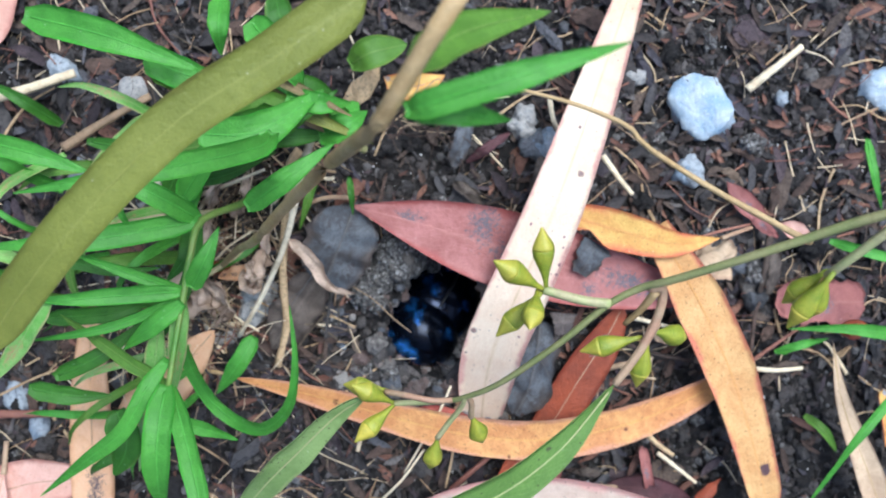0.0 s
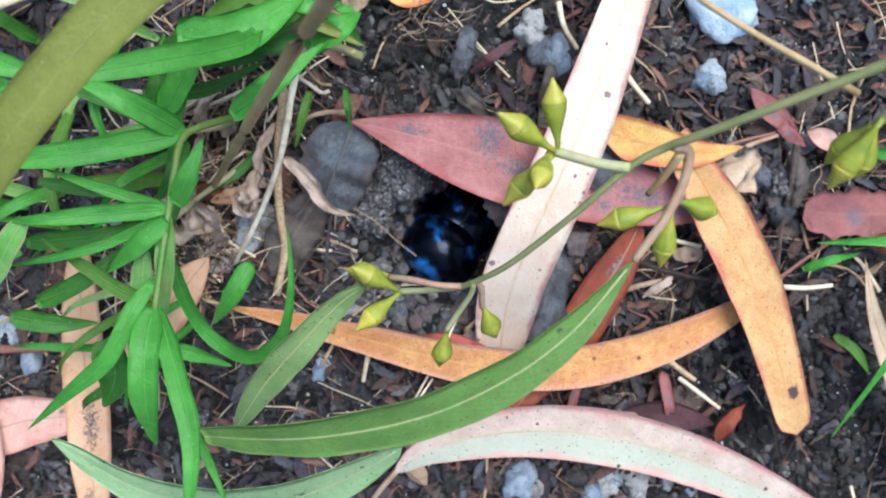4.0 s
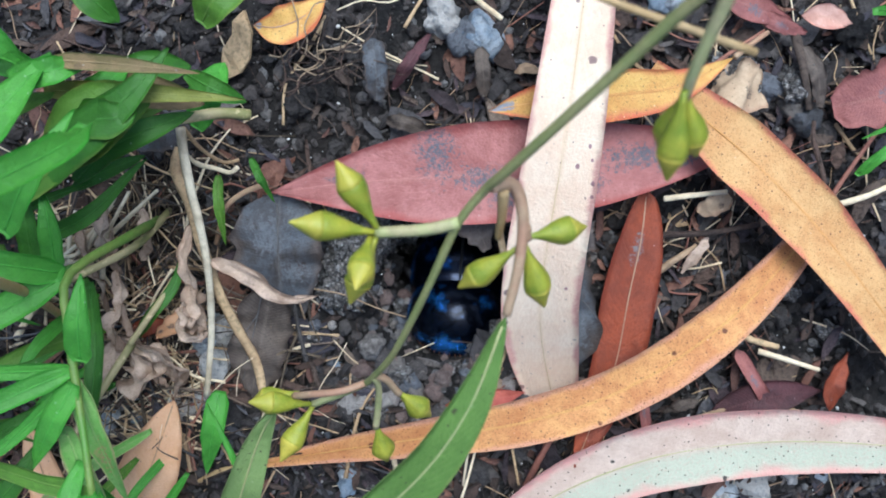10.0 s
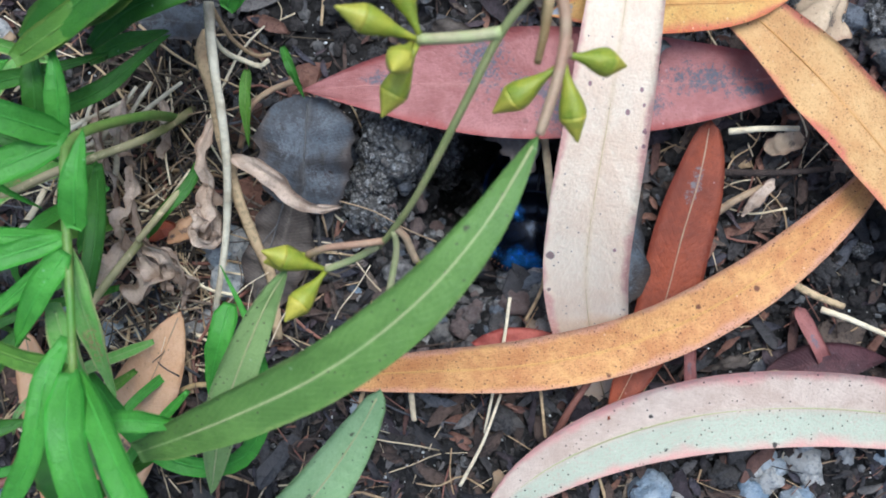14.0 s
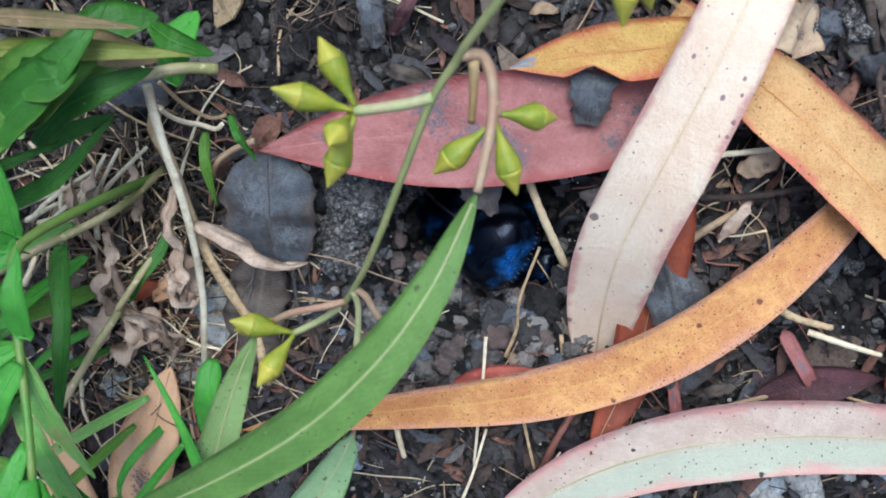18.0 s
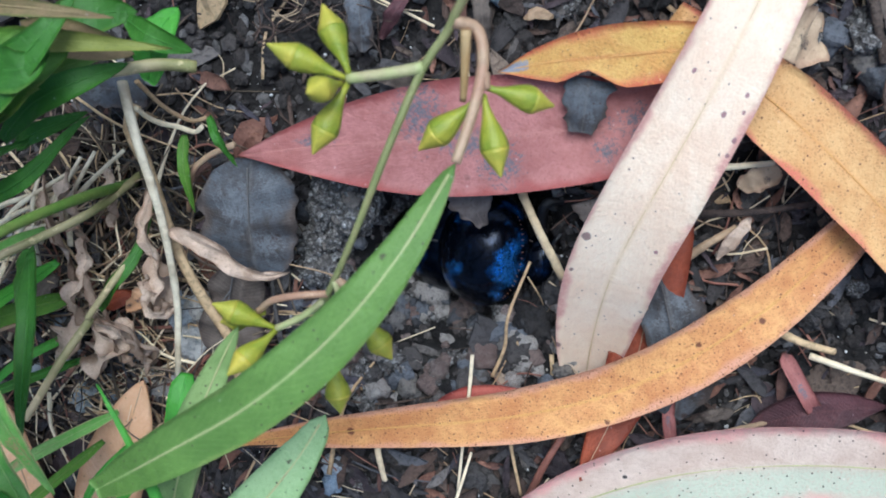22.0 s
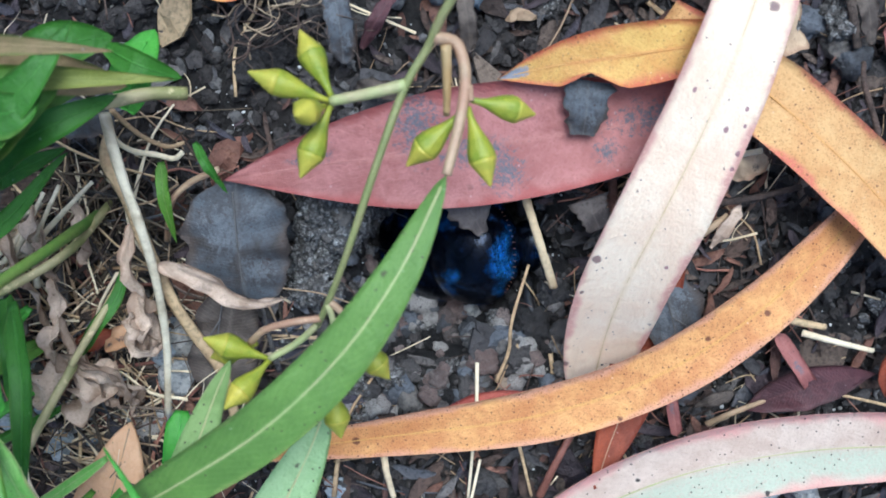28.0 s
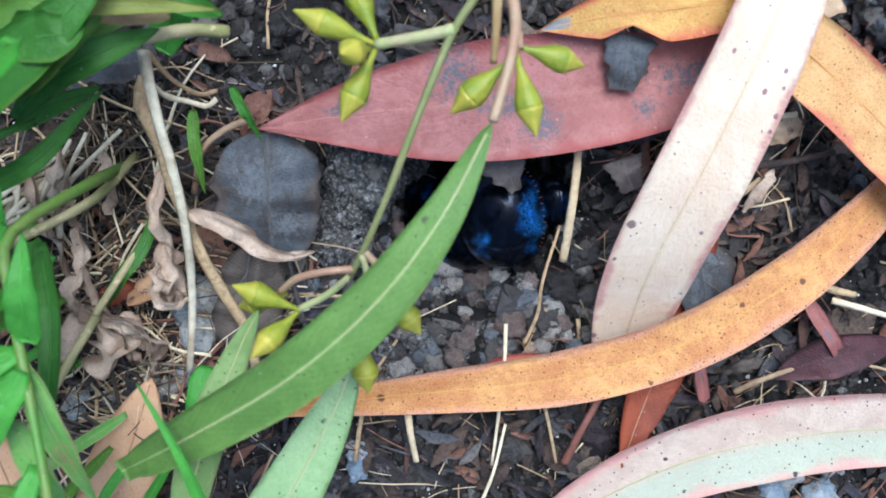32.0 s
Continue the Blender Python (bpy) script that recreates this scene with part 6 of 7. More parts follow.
def chip_mesh(seed):
    """A splinter of bark or dead leaf: a short bent strip with ragged ends and thickness."""
    rnd = random.Random(seed)
    n, wide, bend = 5, rnd.uniform(0.07, 0.2), rnd.uniform(-0.25, 0.25)
    verts, faces = [], []
    for i in range(n + 1):
        u = i / n - 0.5
        w = wide * (1 - abs(2 * u) ** rnd.uniform(1.5, 4)) + 0.04
        for s in (-1, 0, 1):
            verts.append((u + rnd.uniform(-0.04, 0.04), s * w + bend * u * u * 2 + rnd.uniform(-0.03, 0.03), 0.05 + 0.09 * rnd.random() - abs(s) * 0.05 - 0.25 * u * u))
    m = len(verts)
    verts += [(x, y, z - 0.06) for x, y, z in verts]
    for i in range(n):
        for j in range(2):
            a = i * 3 + j
            faces += [(a, a + 3, a + 4, a + 1), (a + m, a + m + 1, a + m + 4, a + m + 3)]
    ring = [i * 3 for i in range(n + 1)] + [n * 3 + 1] + [i * 3 + 2 for i in range(n, -1, -1)] + [1]
    faces += [(a, b, b + m, a + m) for a, b in zip(ring, ring[1:] + ring[:1])]
    me = bpy.data.meshes.new("chip")
    me.from_pydata(verts, [], faces)
    return me


M["rust_chip"] = simple("rust_chip", (0.15, 0.062, 0.04), (0.27, 0.13, 0.085), 260, 0.65, 0.5, 0.5, third=(0.1, 0.05, 0.04), lying=True)
M["plum_chip"] = simple("plum_chip", (0.036, 0.024, 0.027), (0.1, 0.069, 0.075), 320, 0.5, 0.7, 0.5, third=(0.065, 0.063, 0.08), lying=True)
M["ash_chip"] = simple("ash_chip", (0.075, 0.066, 0.062), (0.2, 0.175, 0.16), 320, 0.65, 0.8, 0.5, third=(0.15, 0.15, 0.17), lying=True)
M["tan_chip"] = simple("tan_chip", (0.2, 0.14, 0.095), (0.38, 0.28, 0.2), 320, 0.6, 0.7, 0.5, third=(0.24, 0.18, 0.14), lying=True)
M["dark_chip"] = simple("dark_chip", (0.02, 0.016, 0.0155), (0.055, 0.045, 0.043), 260, 0.55, 0.6, 0.5, third=(0.085, 0.078, 0.08), lying=True)
CHIPS = {m: [chip_mesh(i + 31 * k) for i in range(8)] for k, m in enumerate(("bark", "rust_chip", "dark_chip", "straw", "plum_chip", "ash_chip", "tan_chip"))}
for m, some in CHIPS.items():
    for me in some:
        me.materials.append(M[m])


def straw_mesh(seed):
    rnd = random.Random(seed)
    p = [Vector((-0.5 + i / 3, rnd.uniform(-0.09, 0.09), rnd.uniform(0, 0.06))) for i in range(4)]
    me = bpy.data.meshes.new("straw")
    bm = tube(p, rnd.uniform(0.009, 0.024), rnd.uniform(0.006, 0.014), 9, 5, 0.3, seed, 0.6)
    bm.to_mesh(me)
    bm.free()
    me.polygons.foreach_set("use_smooth", [True] * len(me.polygons))
    return me


STRAWS = {m: [straw_mesh(i + 13 * k) for i in range(7)] for k, m in enumerate(("straw", "bleached", "red_root"))}
for m, some in STRAWS.items():
    for me in some:
        me.materials.append(M[m])


# the dug-up patch before the burrow: x, y and how far litter keeps off
DUG = [(-0.0011, -0.0478, 0.8), (0.0154, -0.0592, 1.0), (0.0272, -0.068, 0.8), (0.003, -0.0625, 0.9), (0.0, -0.033, 0.7), (0.0372, -0.052, 0.6)]


def in_hole(x, y, more=0.0):
    return height(x, y) < -0.0085 + more


def scatter(seed, count, place):
    rnd = random.Random(seed)
    made = 0
    while made < count:
        x, y = rnd.uniform(-0.125, 0.19), rnd.uniform(-0.15, 0.105)
        if in_hole(x, y):
            continue
        place(rnd, x, y)
        made += 1


CHIP_LABELS = {"bark": "dark brown splinter of bark on soil", "rust_chip": "rust-red flake of dead leaf on soil", "dark_chip": "dark grey flake of bark on soil", "straw": "short tan straw chip on soil", "plum_chip": "purple-brown flake of bark on soil", "ash_chip": "ash-grey flake of dead wood on soil", "tan_chip": "tan flake of dead leaf on soil"}


# patches of bare dark soil: x, y and reach
BARE = [(0.1221, -0.1, 0.042), (0.01, 0.012, 0.03), (-0.02, 0.0135, 0.02)]


def bare(x, y, chance):
    """Most litter keeps off the patches of bare dark soil."""
    return chance < 0.75 and any(math.hypot(x - bx, (y - by) * 1.2) < br for bx, by, br in BARE)


def put_chip(rnd, x, y):
    if bare(x, y, rnd.random()):
        return
    kind = rnd.choices(tuple(CHIP_LABELS), (4, 1.8, 3.5, 1.2, 3, 2, 1))[0]
    ob = new({"straw": "straw_chip"}.get(kind, "bark_chip"), rnd.choice(CHIPS[kind]))
    size = 0.005 + 0.012 * rnd.random() ** 1.7
    ob.location = (x, y, height(x, y) + rnd.uniform(0.0008, 0.0036))
    ob.rotation_euler = (rnd.uniform(-0.5, 0.5), rnd.uniform(-0.35, 0.35), rnd.uniform(0, 6.3))
    ob.scale = (size, size * rnd.uniform(0.6, 1.5), size * 0.8)
    tagged(ob, CHIP_LABELS[kind], "bark chip", "litter chips")


def put_lump(rnd, x, y):
    drop_stone("lump", x, y, 0.0012 + 0.0028 * rnd.random() ** 1.8, "dark crumbly lump of damp soil", "earth clod", "soil lumps", "soil_lump", rnd)


def put_straw(rnd, x, y):
    if any(math.hypot(x - c[0], y - c[1]) < 0.019 * c[2] for c in DUG):
        return
    kind = rnd.choices(("straw", "bleached", "red_root"), (5, 4, 2))[0]
    ob = new({"red_root": "rootlet"}.get(kind, "straw"), rnd.choice(STRAWS[kind]))
    size = rnd.uniform(0.01, 0.03)
    ob.location = (x, y, height(x, y) + rnd.uniform(0.0012, 0.003))
    ob.rotation_euler = (rnd.uniform(-0.15, 0.15), rnd.uniform(-0.12, 0.12), rnd.uniform(0, 6.3))
    ob.scale = (size, size, size * 0.8)
    tagged(ob, {"straw": "thin tan straw on soil", "bleached": "bleached grass straw on soil", "red_root": "thin reddish rootlet on soil"}[kind], "straw", "straws")


def put_pebble(rnd, x, y):
    kind = rnd.choices(("stone", "clod", "quartz"), (6, 6, 1))[0]
    drop_stone(kind, x, y, rnd.choice((0.0009, 0.0012, 0.0015, 0.002, 0.0026)), {"quartz": "small blue-white pebble in soil", "clod": "small grey-brown crumb of earth", "stone": "small dark grey pebble in soil"}[kind], rnd=rnd)


scatter(11, 335, put_chip)
scatter(16, 300, put_lump)
scatter(12, 110, put_straw)
scatter(13, 80, put_pebble)
rnd = random.Random(15)
LEFT = [(-0.0449, -0.0184, 0), (-0.0632, -0.0318, 0), (-0.0506, -0.0393, 0), (-0.0292, -0.011, 0), (-0.0476, -0.0094, 0), (-0.0573, -0.0134, 0)]
LEFT += [(-0.0522, -0.0223, 0), (-0.0538, -0.031, 0), (-0.063, -0.0365, 0), (-0.0579, -0.0457, 0)] + [(-0.0608, -0.0094, 0), (-0.063, -0.0347, 0), (-0.0737, -0.0219, 0), (-0.0411, -0.0284, 0)]
for i in range(70):
    c = rnd.choice(LEFT)
    put_straw(rnd, c[0] + rnd.gauss(0, 0.011), c[1] + rnd.gauss(0, 0.011))
PALE = [(-0.0648, -0.0405, 0), (-0.0607, -0.0493, 0), (-0.0547, -0.0542, 0), (-0.0672, -0.0537, 0), (-0.0492, -0.0493, 0), (-0.0615, -0.0278, 0)]
for i in range(55):
    c = rnd.choice(PALE)
    put_straw(rnd, c[0] + rnd.gauss(0, 0.006), c[1] + rnd.gauss(0, 0.006))
for i in range(40):
    c = rnd.choice(PALE)
    drop_stone(rnd.choice(("quartz", "pebble")), c[0] + rnd.gauss(0, 0.007), c[1] + rnd.gauss(0, 0.007), rnd.uniform(0.001, 0.0026), "small pale grey pebble among dry grass", rnd=rnd)
for i in range(16):
    drop_stone(rnd.choice(("quartz", "quartz", "pebble")), 0.0623 + rnd.gauss(0, 0.012), -0.1210 + rnd.gauss(0, 0.005), rnd.uniform(0.0012, 0.0032), "small blue-white shard of stone below a fallen leaf", rnd=rnd)
# fine gravel thrown up in front of the burrow
GRAVEL = [(-0.0011, -0.0478, 0), (0.0154, -0.0592, 0), (0.0272, -0.0712, 0), (0, -0.0625, 0), (0.0152, -0.0687, 0)]
rnd = random.Random(14)
for i in range(290):
    c = rnd.choice(GRAVEL)
    x, y = c[0] + rnd.gauss(0, 0.011), c[1] + rnd.gauss(0, 0.007)
    ob = drop_stone(rnd.choice(("stone", "pebble", "pebble", "stone", "pebble", "lump", "pebble", "clod")), x, y, 0.001 + 0.0017 * rnd.random() ** 1.7, "small grey grain of gravel before the burrow", "gravel", "gravel grains", "gravel_grain", rnd)
    ob.location.z += 0.0006


def crumbs(seed, count, least, most, name, label, mat):
    """Loose crumbs of soil, too many to count, in one mesh."""
    rng = np.random.RandomState(seed)
    base = stone_mesh(3)
    bm = bmesh.new()
    bmesh.ops.create_icosphere(bm, subdivisions=1, radius=1)
    bv = np.array([v.co for v in bm.verts])
    bf = np.array([[v.index for v in f.verts] for f in bm.faces])
    bm.free()
    bpy.data.meshes.remove(base)
    xy = np.stack([rng.uniform(-0.14, 0.2, count), rng.uniform(-0.165, 0.12, count)], 1)
    z = ground_height(xy[:, 0], xy[:, 1])
    r = least + (most - least) * rng.rand(count) ** 2.5
    scale = r[:, None] * rng.uniform(0.6, 1.4, (count, 3))
    verts = bv[None] * rng.uniform(0.75, 1.25, (count, len(bv), 1)) * scale[:, None] + np.stack([xy[:, 0], xy[:, 1], z + r * 0.3], 1)[:, None]
    faces = bf[None] + (np.arange(count) * len(bv))[:, None, None]
    me = bpy.data.meshes.new("crumbs")
    me.from_pydata(verts.reshape(-1, 3).tolist(), [], faces.reshape(-1, 3).tolist())
    tagged(part(name, me, mat, smooth=False), label, "soil", kind="stuff")


M["umber_fibre"] = simple("umber_fibre", (0.1, 0.072, 0.045), (0.22, 0.165, 0.11), 300, 0.7, 0.3, 0.6, lying=True)
M["pale_grit"] = simple("pale_grit", (0.42, 0.42, 0.43), (0.75, 0.74, 0.72), 300, 0.4, 0.3, 0.9, third=(0.4, 0.33, 0.25), lying=True)
M["grit"] = simple("grit", (0.07, 0.064, 0.06), (0.15, 0.138, 0.13), 300, 0.85, 0.6, 0.9, third=(0.24, 0.23, 0.225), lying=True)
crumbs(21, 26000, 0.0005, 0.0018, "soil_crumbs", "loose dark soil crumbs over the ground", "crumb")
crumbs(25, 5200, 0.00014, 0.00045, "pale_grit", "tiny pale grains of sand in the soil", "pale_grit")
crumbs(24, 6000, 0.0004, 0.0016, "grit", "fine grey and brown grit in the soil", "grit")




def litter(name, label, mats, meshes, seed, count, lo, hi, lift, clear=0.0, heaps=()):
    """Fine plant litter, too much to count, in one mesh of many splinters."""
    rng = np.random.RandomState(seed)
    base = [(np.array([v.co for v in me.vertices]), [tuple(p.vertices) for p in me.polygons]) for me in meshes]
    verts, faces, mat, n = [], [], [], 0
    for i in range(count):
        x, y = rng.uniform(-0.14, 0.2), rng.uniform(-0.165, 0.12)
        if heaps:
            hx, hy, wide = heaps[rng.randint(len(heaps))]
            x, y = rng.normal(hx, wide), rng.normal(hy, wide)
        z = height(x, y)
        if z < -0.009 or bare(x, y, rng.rand()) or any(math.hypot(x - c[0], y - c[1]) < clear * c[2] for c in DUG):
            continue
        v, f = base[rng.randint(len(base))]
        s, a, b = rng.uniform(lo, hi), rng.uniform(0, 6.3), rng.uniform(-0.35, 0.35)
        p = v * (s, s * rng.uniform(0.5, 1.0), s * 0.8)
        p = np.stack([p[:, 0], p[:, 1], p[:, 2] + p[:, 0] * b], 1)
        p = np.stack([p[:, 0] * np.cos(a) - p[:, 1] * np.sin(a) + x, p[:, 0] * np.sin(a) + p[:, 1] * np.cos(a) + y, p[:, 2] + z + rng.uniform(0, lift)], 1)
        verts.append(p)
        faces += [tuple(q + n for q in g) for g in f]
        mat += [rng.randint(len(mats))] * len(f)
        n += len(v)
    me = bpy.data.meshes.new(name)
    me.from_pydata(np.concatenate(verts).tolist(), [], faces)
    for m in mats:
        me.materials.append(M[m])
    me.polygons.foreach_set("material_index", mat)
    tagged(part(name, me, None), label, "litter", kind="stuff")


litter("bark_litter", "fine brown and grey bark litter over the soil", ("bark", "rust_chip", "dark_chip", "plum_chip", "dark_chip", "bark", "plum_chip", "ash_chip"), [me for k in CHIPS.values() for me in k], 22, 9000, 0.0018, 0.0065, 0.0022, 0.012)
litter("coarse_litter", "coarse bark splinters and leaf bits heaped on the soil", ("bark", "dark_chip", "plum_chip", "bark", "dark_chip", "ash_chip", "plum_chip", "rust_chip"), [me for k in CHIPS.values() for me in k], 26, 3600, 0.003, 0.0105, 0.0036, 0.017)
litter("dry_fibres", "curled dry grass fibres matted under the grass", ("straw", "tan_chip", "umber_fibre", "ash_chip", "umber_fibre", "bark", "bleached"), [me for k in STRAWS.values() for me in k], 27, 460, 0.006, 0.026, 0.009, 0.0, ((-0.052, -0.022, 0.02), (-0.04, -0.01, 0.013), (-0.06, -0.045, 0.02)))
litter("straw_litter", "fine tan straw and rootlets over the soil", ("straw", "bark", "bleached", "red_root", "bark", "dark_chip"), [me for k in STRAWS.values() for me in k], 23, 3300, 0.004, 0.02, 0.003)

# ---- movement ----
TWIG = [
    (0.0, 0.0271, -0.0336, 0.1114, 24.62, 3.82, 3.77),
    (1.0, 0.0234, -0.0293, 0.1130, 23.34, -0.78, 3.09),
    (2.0, 0.0246, -0.0286, 0.1115, 22.64, -0.59, 2.74),
    (3.0, 0.0257, -0.0297, 0.1115, 23.27, 0.62, 2.86),
    (3.5, 0.0272, -0.0295, 0.1106, 22.66, 0.10, 2.29),
    (6.0, 0.0283, -0.0285, 0.1144, 21.84, 2.44, 2.16),
    (7.0, 0.0272, -0.0314, 0.1130, 24.32, 1.82, 3.10),
    (8.0, 0.0253, -0.0340, 0.1062, 24.73, 1.38, 2.54),
    (9.0, 0.0162, -0.0403, 0.0915, 27.71, -4.08, 3.01),
    (10.0, 0.0139, -0.0377, 0.0845, 26.25, -4.01, 2.86),
    (11.0, 0.0132, -0.0320, 0.0765, 21.58, -3.26, 2.55),
    (12.0, 0.0131, -0.0349, 0.0745, 21.56, -0.11, 1.82),
    (13.0, 0.0140, -0.0341, 0.0728, 19.53, 1.48, 2.24),
    (14.0, 0.0141, -0.0336, 0.0683, 17.69, 0.46, 1.43),
    (16.5, 0.0153, -0.0289, 0.0601, 8.19, 4.65, 2.09),
    (17.0, 0.0191, -0.0301, 0.0587, 12.91, 10.37, 3.49),
    (17.5, 0.0218, -0.0300, 0.0602, 14.08, 10.76, 3.25),
    (18.0, 0.0203, -0.0300, 0.0598, 13.02, 8.05, 1.87),
    (18.5, 0.0206, -0.0304, 0.0614, 11.66, 6.83, 0.94),
    (19.0, 0.0212, -0.0287, 0.0599, 7.67, 7.21, 0.68),
    (19.5, 0.0210, -0.0313, 0.0542, 11.85, 12.34, 2.31),
    (20.0, 0.0200, -0.0303, 0.0550, 9.86, 11.40, 2.09),
    (20.5, 0.0202, -0.0298, 0.0554, 7.64, 10.67, 1.59),
    (21.0, 0.0208, -0.0282, 0.0551, 2.80, 9.92, 1.16),
    (21.5, 0.0215, -0.0279, 0.0504, -2.39, 7.84, -1.54),
    (22.0, 0.0211, -0.0271, 0.0551, -1.35, 2.70, -1.81),
    (22.5, 0.0188, -0.0276, 0.0543, -0.08, 2.95, -0.96),
    (23.0, 0.0195, -0.0272, 0.0555, -0.37, 2.29, -1.15),
    (23.5, 0.0198, -0.0280, 0.0531, -0.79, 5.10, -0.94),
    (24.0, 0.0196, -0.0279, 0.0535, -0.44, 4.27, -1.22),
    (24.5, 0.0198, -0.0273, 0.0537, -1.26, 3.27, -1.16),
    (25.0, 0.0198, -0.0279, 0.0493, -1.52, 4.97, -1.71),
    (25.5, 0.0194, -0.0275, 0.0486, -1.92, -0.00, -2.37),
    (28.0, 0.0141, -0.0240, 0.0496, -6.62, 0.33, -1.25),
    (28.5, 0.0142, -0.0256, 0.0516, -5.68, -1.42, -1.94),
    (29.0, 0.0133, -0.0250, 0.0494, -7.53, -2.41, -1.46),
    (29.5, 0.0124, -0.0248, 0.0507, -7.65, -3.57, -1.67),
    (30.0, 0.0124, -0.0244, 0.0503, -7.92, -3.66, -1.95),
    (30.5, 0.0124, -0.0244, 0.0503, -8.85, -4.20, -2.09),
    (31.0, 0.0127, -0.0245, 0.0511, -7.62, -3.86, -2.12),
    (31.5, 0.0123, -0.0244, 0.0514, -7.53, -3.14, -2.22),
    (32.0, 0.0124, -0.0251, 0.0507, -6.25, -1.51, -2.22),
]
CREAM = [
    (0.0, 0.0380, -0.0268, 0.0270, -1.63, -2.29, 22.60),
    (2.0, 0.0387, -0.0268, 0.0270, -1.63, -2.29, 22.88),
    (6.0, 0.0431, -0.0341, 0.0270, -1.63, -2.29, 18.02),
    (7.0, 0.0439, -0.0336, 0.0270, -2.40, -3.43, 16.70),
    (8.0, 0.0465, -0.0325, 0.0270, -3.18, -4.57, 18.57),
    (9.0, 0.0473, -0.0276, 0.0270, -3.95, -5.70, 18.21),
    (10.0, 0.0464, -0.0329, 0.0270, -4.26, -6.16, 15.27),
    (11.0, 0.0459, -0.0323, 0.0270, -4.26, -6.16, 18.20),
    (12.0, 0.0462, -0.0300, 0.0270, -4.26, -6.16, 16.90),
    (13.0, 0.0436, -0.0380, 0.0270, -4.26, -6.16, 19.20),
    (14.0, 0.0431, -0.0392, 0.0270, -4.26, -6.16, 19.32),
    (14.3, 0.0480, -0.0380, 0.0270, -3.80, -5.40, 15.00),
    (14.5, 0.0620, -0.0360, 0.0270, -2.69, -3.83, 3.00),
    (14.9, 0.0690, -0.0350, 0.0270, -1.63, -2.29, -1.00),
    (18.5, 0.0697, -0.0356, 0.0270, 0.00, 0.00, -1.44),
    (22.0, 0.0693, -0.0369, 0.0270, 0.00, 0.00, -2.00),
    (25.5, 0.0690, -0.0380, 0.0270, 0.00, 0.00, -1.20),
    (30.5, 0.0664, -0.0408, 0.0270, 0.00, 0.00, 0.75),
    (32.0, 0.0664, -0.0408, 0.0270, 0.00, 0.00, 0.75),
]
STICK = [
    (0.0, 0.0315, -0.0472, 0.0060, 0, 0, 14.10),
    (14.5, 0.0318, -0.0470, 0.0060, 0, 0, 14.10),
    (16.5, 0.0364, -0.0460, 0.0060, 0, 0, 20.42),
    (18.5, 0.0379, -0.0465, 0.0060, 0, 0, 24.70),
    (22.0, 0.0386, -0.0463, 0.0060, 0, 0, 27.30),
    (25.5, 0.0384, -0.0468, 0.0060, 0, 0, 21.50),
    (28.0, 0.0382, -0.0472, 0.0060, 0, 0, 18.00),
    (30.5, 0.0373, -0.0485, 0.0060, 0, 0, 3.20),
    (32.0, 0.0376, -0.0490, 0.0060, 0, 0, -4.00),
]
AMBER = [
    (0.0, 0.0433, -0.0799, 0.0120, 0.33, 0, -1.19),
    (2.0, 0.0433, -0.0799, 0.0120, 0.33, 0, -1.19),
    (6.0, 0.0400, -0.0820, 0.0120, -0.20, 0, -2.80),
    (10.0, 0.0476, -0.0814, 0.0120, -0.19, 0, 2.03),
    (13.0, 0.0411, -0.0809, 0.0120, -0.71, 0, 0.07),
    (14.5, 0.0420, -0.0805, 0.0120, -0.60, 0, 0.60),
    (18.5, 0.0475, -0.0795, 0.0120, -0.10, 0, 2.10),
    (24.5, 0.0479, -0.0794, 0.0120, -0.40, 0, 1.00),
    (30.5, 0.0482, -0.0806, 0.0120, -0.67, 0, -2.08),
    (32.0, 0.0482, -0.0806, 0.0120, -0.67, 0, -2.20),
]
LEAF2 = [
    (0.0, -0.0280, -0.0640, -0.0186, 0, 0, -5.41),
    (2.0, -0.0275, -0.0640, -0.0186, 0, 0, -5.41),
    (6.0, -0.0235, -0.0600, -0.0186, 0, 0, 3.07),
    (7.0, -0.0246, -0.0640, -0.0186, 0, 0, 2.21),
    (9.0, -0.0235, -0.0560, -0.0176, 0, 0, 4.00),
    (13.0, -0.0218, -0.0444, -0.0146, 0, 0, 7.00),
    (14.0, -0.0224, -0.0430, -0.0146, 0, 0, 11.00),
    (18.5, -0.0230, -0.0404, -0.0146, 0, 0, 5.94),
    (22.0, -0.0210, -0.0337, -0.0146, 0, 0, 4.49),
    (30.5, -0.0187, -0.0287, -0.0146, 0, 0, 13.17),
    (32.0, -0.0187, -0.0287, -0.0146, 0, 0, 13.17),
]
BRANCH = [
    (0.0, 0.0456, 0.0253, 0.0074, 0, 0, 0.00),
    (6.0, 0.0456, 0.0253, 0.0074, 0, 0, 0.00),
    (9.0, 0.0561, 0.0214, 0.0074, 0, 0, -12.12),
    (32.0, 0.0561, 0.0214, 0.0074, 0, 0, -12.12),
]
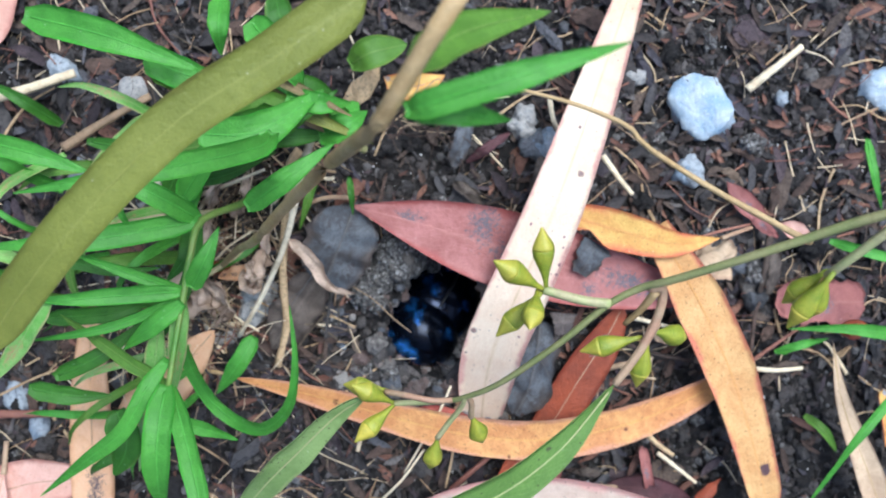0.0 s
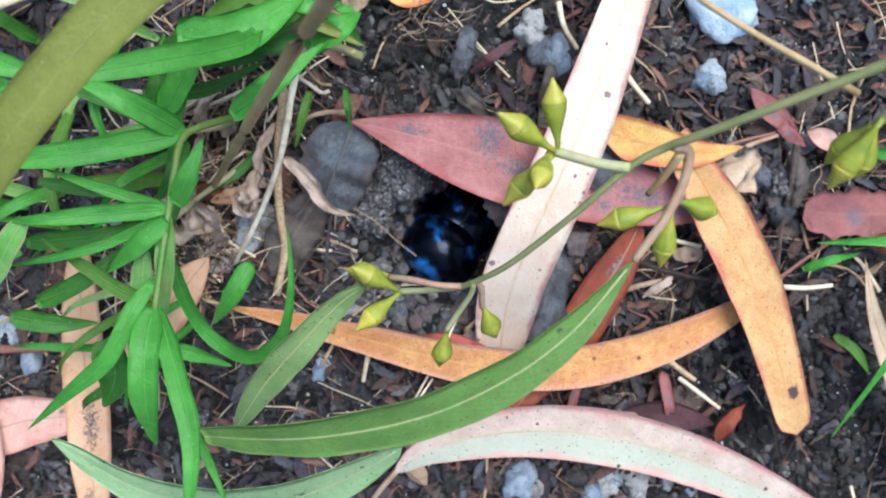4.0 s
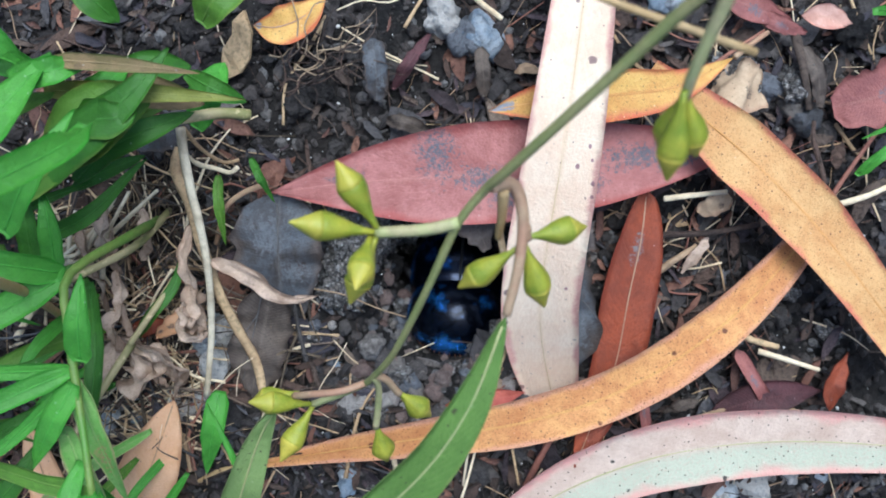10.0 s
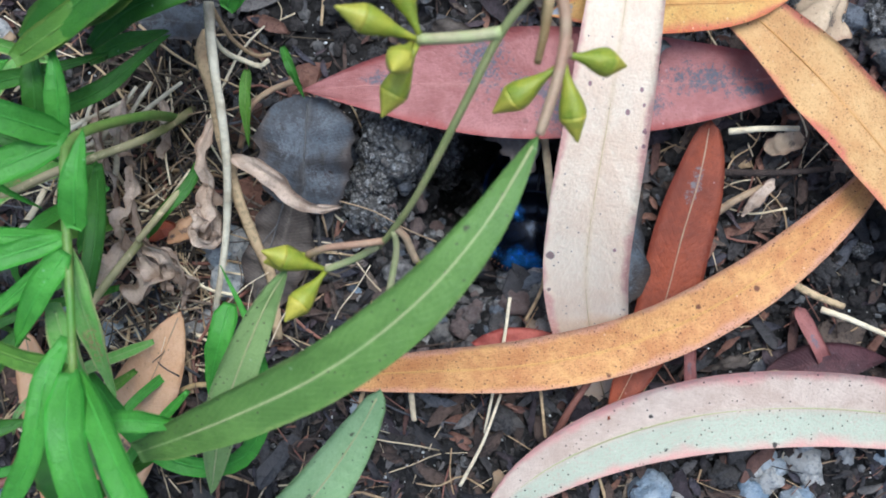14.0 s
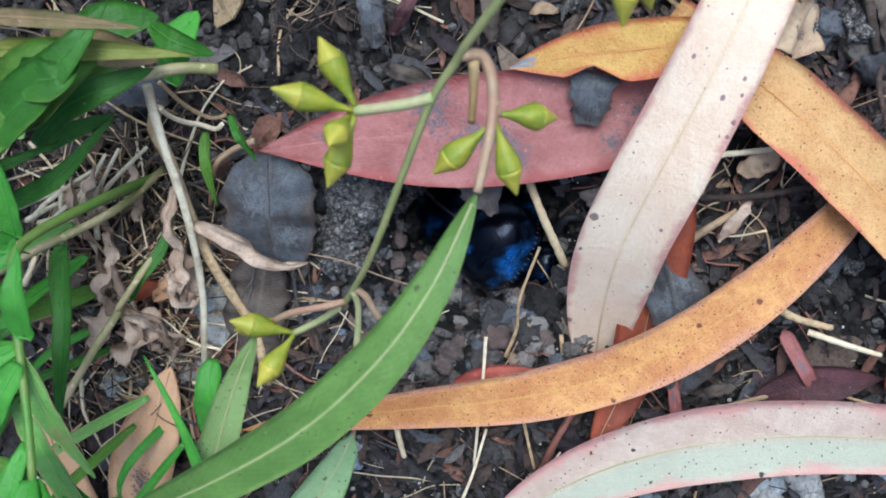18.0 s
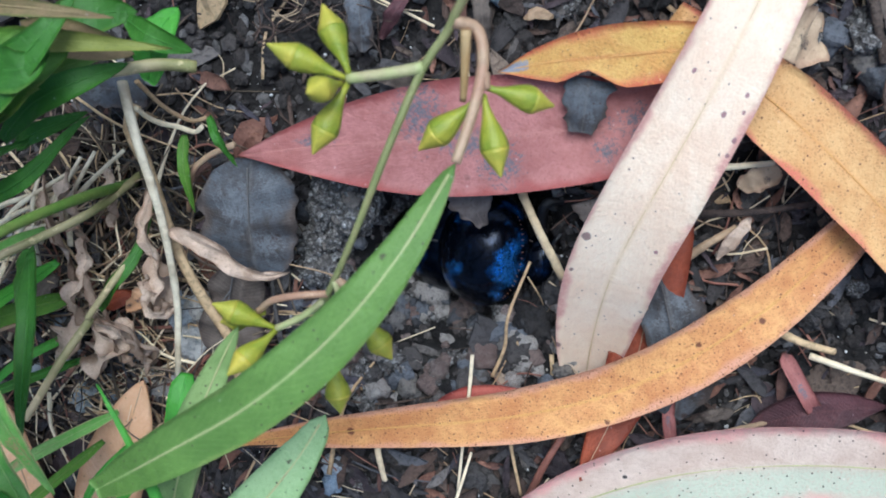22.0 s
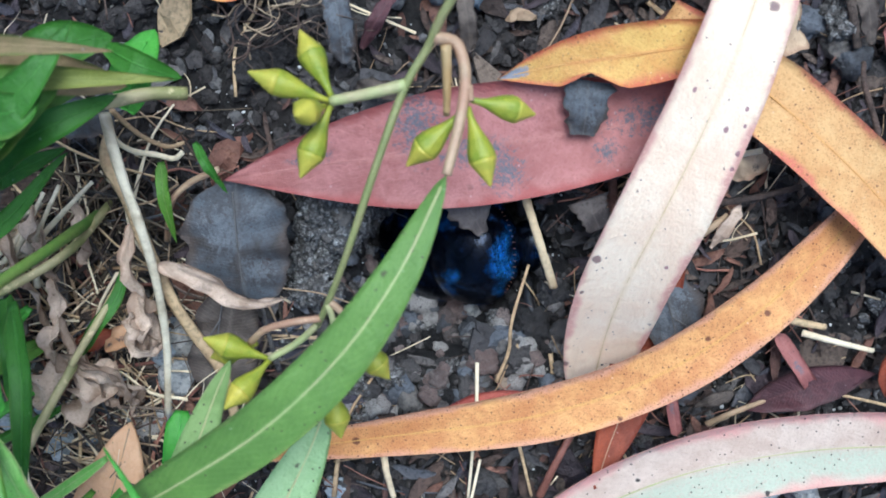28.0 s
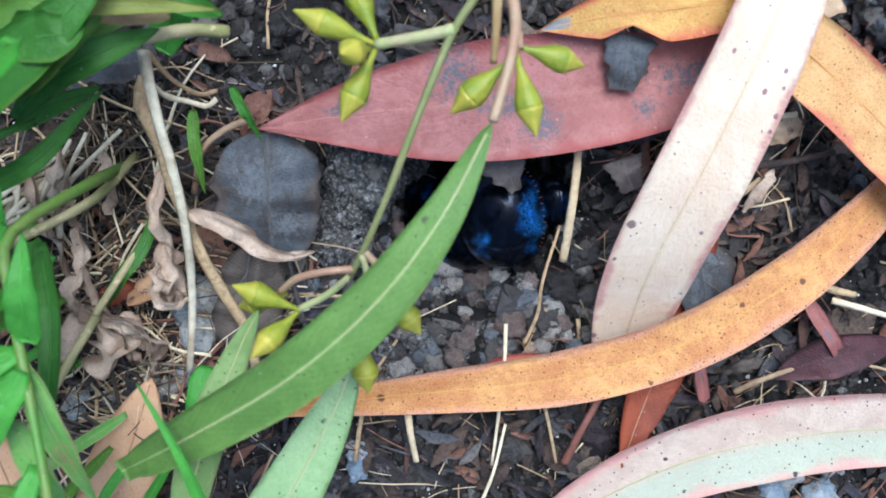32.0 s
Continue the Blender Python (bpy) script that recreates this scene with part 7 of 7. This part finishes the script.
HOOK = [
    (0.0, -0.0041, -0.0005, -0.0025, 1.3, -2.1, 4.9),
    (2.0, -0.0041, -0.0005, -0.0025, 1.3, -2.1, 4.9),
    (6.0, 0.0007, -0.0021, -0.0038, -2.5, -1.5, -2.0),
    (8.0, -0.0050, -0.0127, -0.0038, -4.4, 0.7, -0.3),
    (10.5, -0.0075, -0.0155, -0.0032, -3.5, -3.5, 3.0),
    (12.0, -0.0132, -0.0065, -0.0047, 5.9, 3.9, 2.9),
    (13.0, -0.0162, -0.0107, -0.0060, 0.2, 6.5, 6.8),
    (14.0, -0.0250, -0.0121, -0.0057, 0.9, 13.0, 8.4),
    (18.5, -0.0214, -0.0164, -0.0041, -7.1, 8.1, 5.9),
    (22.0, -0.0198, -0.0187, -0.0039, -6.7, 4.6, 8.3),
    (30.5, -0.0208, -0.0186, -0.0033, -8.5, 3.5, 6.1),
    (32.0, -0.0208, -0.0186, -0.0033, -8.5, 3.5, 6.1),
]
BEETLE = [
    (0.0, 0.0091, -0.0534, -0.0123, 28, 0, -214.1),
    (0.5, 0.0097, -0.0550, -0.0123, 28, 0, -214.7),
    (0.7, 0.0096, -0.0538, -0.0123, 28, 0, -217.9),
    (2.0, 0.0149, -0.0514, -0.0123, 28, 0, -226.0),
    (3.0, 0.0136, -0.0510, -0.0123, 28, 0, -222.0),
    (6.0, 0.0129, -0.0548, -0.0123, 28, 0, -209.4),
    (8.0, 0.0152, -0.0572, -0.0123, 28, 0, -206.0),
    (9.4, 0.0168, -0.0560, -0.0123, 28, 0, -205.0),
    (10.0, 0.0160, -0.0570, -0.0123, 28, 0, -206.0),
    (11.5, 0.0196, -0.0556, -0.0123, 28, 0, -208.0),
    (13.0, 0.0240, -0.0579, -0.0123, 28, 0, -210.8),
    (14.5, 0.0262, -0.0535, -0.0098, 34, 0, -195.8),
    (16.5, 0.0250, -0.0500, -0.0088, 34, 0, -153.7),
    (18.5, 0.0246, -0.0487, -0.0088, 34, 0, -137.3),
    (22.0, 0.0246, -0.0483, -0.0088, 34, 0, -119.9),
    (25.5, 0.0246, -0.0478, -0.0088, 34, 0, -115.0),
    (28.0, 0.0248, -0.0474, -0.0088, 34, 0, -108.8),
    (30.5, 0.0250, -0.0472, -0.0088, 34, 0, -101.6),
    (32.0, 0.0246, -0.0472, -0.0088, 34, 0, -99.8),
]


def motions():
    walk(twig, [(t, pose(*r)) for t, *r in TWIG])
    walk(cream, [(t, pose(*r)) for t, *r in CREAM])
    walk(amber, [(t, pose(*r)) for t, *r in AMBER])
    walk(long_leaf, [(t, pose(*LEAF_BASE, *r)) for t, *r in ((0, -9, 3.5, 0.9), (2, -9.16, 3.56, 0.91), (6, 1.51, 6.22, 2.6), (8, 5, -2, 9), (10, -3, -1, 3), (13, -11.44, -0.81, -2.42), (22, -0.92, -0.54, -1.1), (30.5, 4.75, -1.4, -0.68), (32, 4.75, -1.4, -0.68))])
    walk(sage_leaf, [(t, pose(*r)) for t, *r in LEAF2])
    walk(thin, [(t, pose(*r)) for t, *r in BRANCH])
    walk(hook, [(t, pose(*r)) for t, *r in HOOK])
    for fallen in (blush, rust):
        at = Vector(fallen.location)
        walk(fallen, [(t, Matrix.Translation(at + Vector((-0.37, -0.93, 0)) * d)) for t, d in ((0, 0), (25, 0), (28, 0.0025), (31, 0.0052), (32, 0.0052))])
    at = Vector(yellow.location)
    walk(yellow, [(t, Matrix.Translation(at + Vector((0.0036, -0.0031, 0)) * d)) for t, d in ((0, 0.15), (14.2, 0.15), (14.9, 0.9), (16.5, 1), (32, 1))])
    at = Vector(scrap.location)
    pushed = Vector((0.0546, -0.071, 0.004)) - Vector((0.0405, -0.0553, 0.004))
    walk(scrap, [(t, Matrix.Translation(at + pushed * d)) for t, d in ((0, 0), (14.2, 0), (14.6, 0.5), (16.5, 1), (32, 1))])
    at = Vector(g3.location)
    walk(g3, [(t, Matrix.Translation(at + Vector(d))) for t, d in ((0, (0, 0, 0)), (7.5, (0, 0, 0)), (10.2, (-0.02, 0.008, 0)), (12.7, (-0.062, 0.03, 0)), (32, (-0.062, 0.03, 0)))])
    walk(stick, [(t, pose(*r)) for t, *r in STICK])
    walk(beetle, [(t, pose(*r)) for t, *r in BEETLE])


motions()
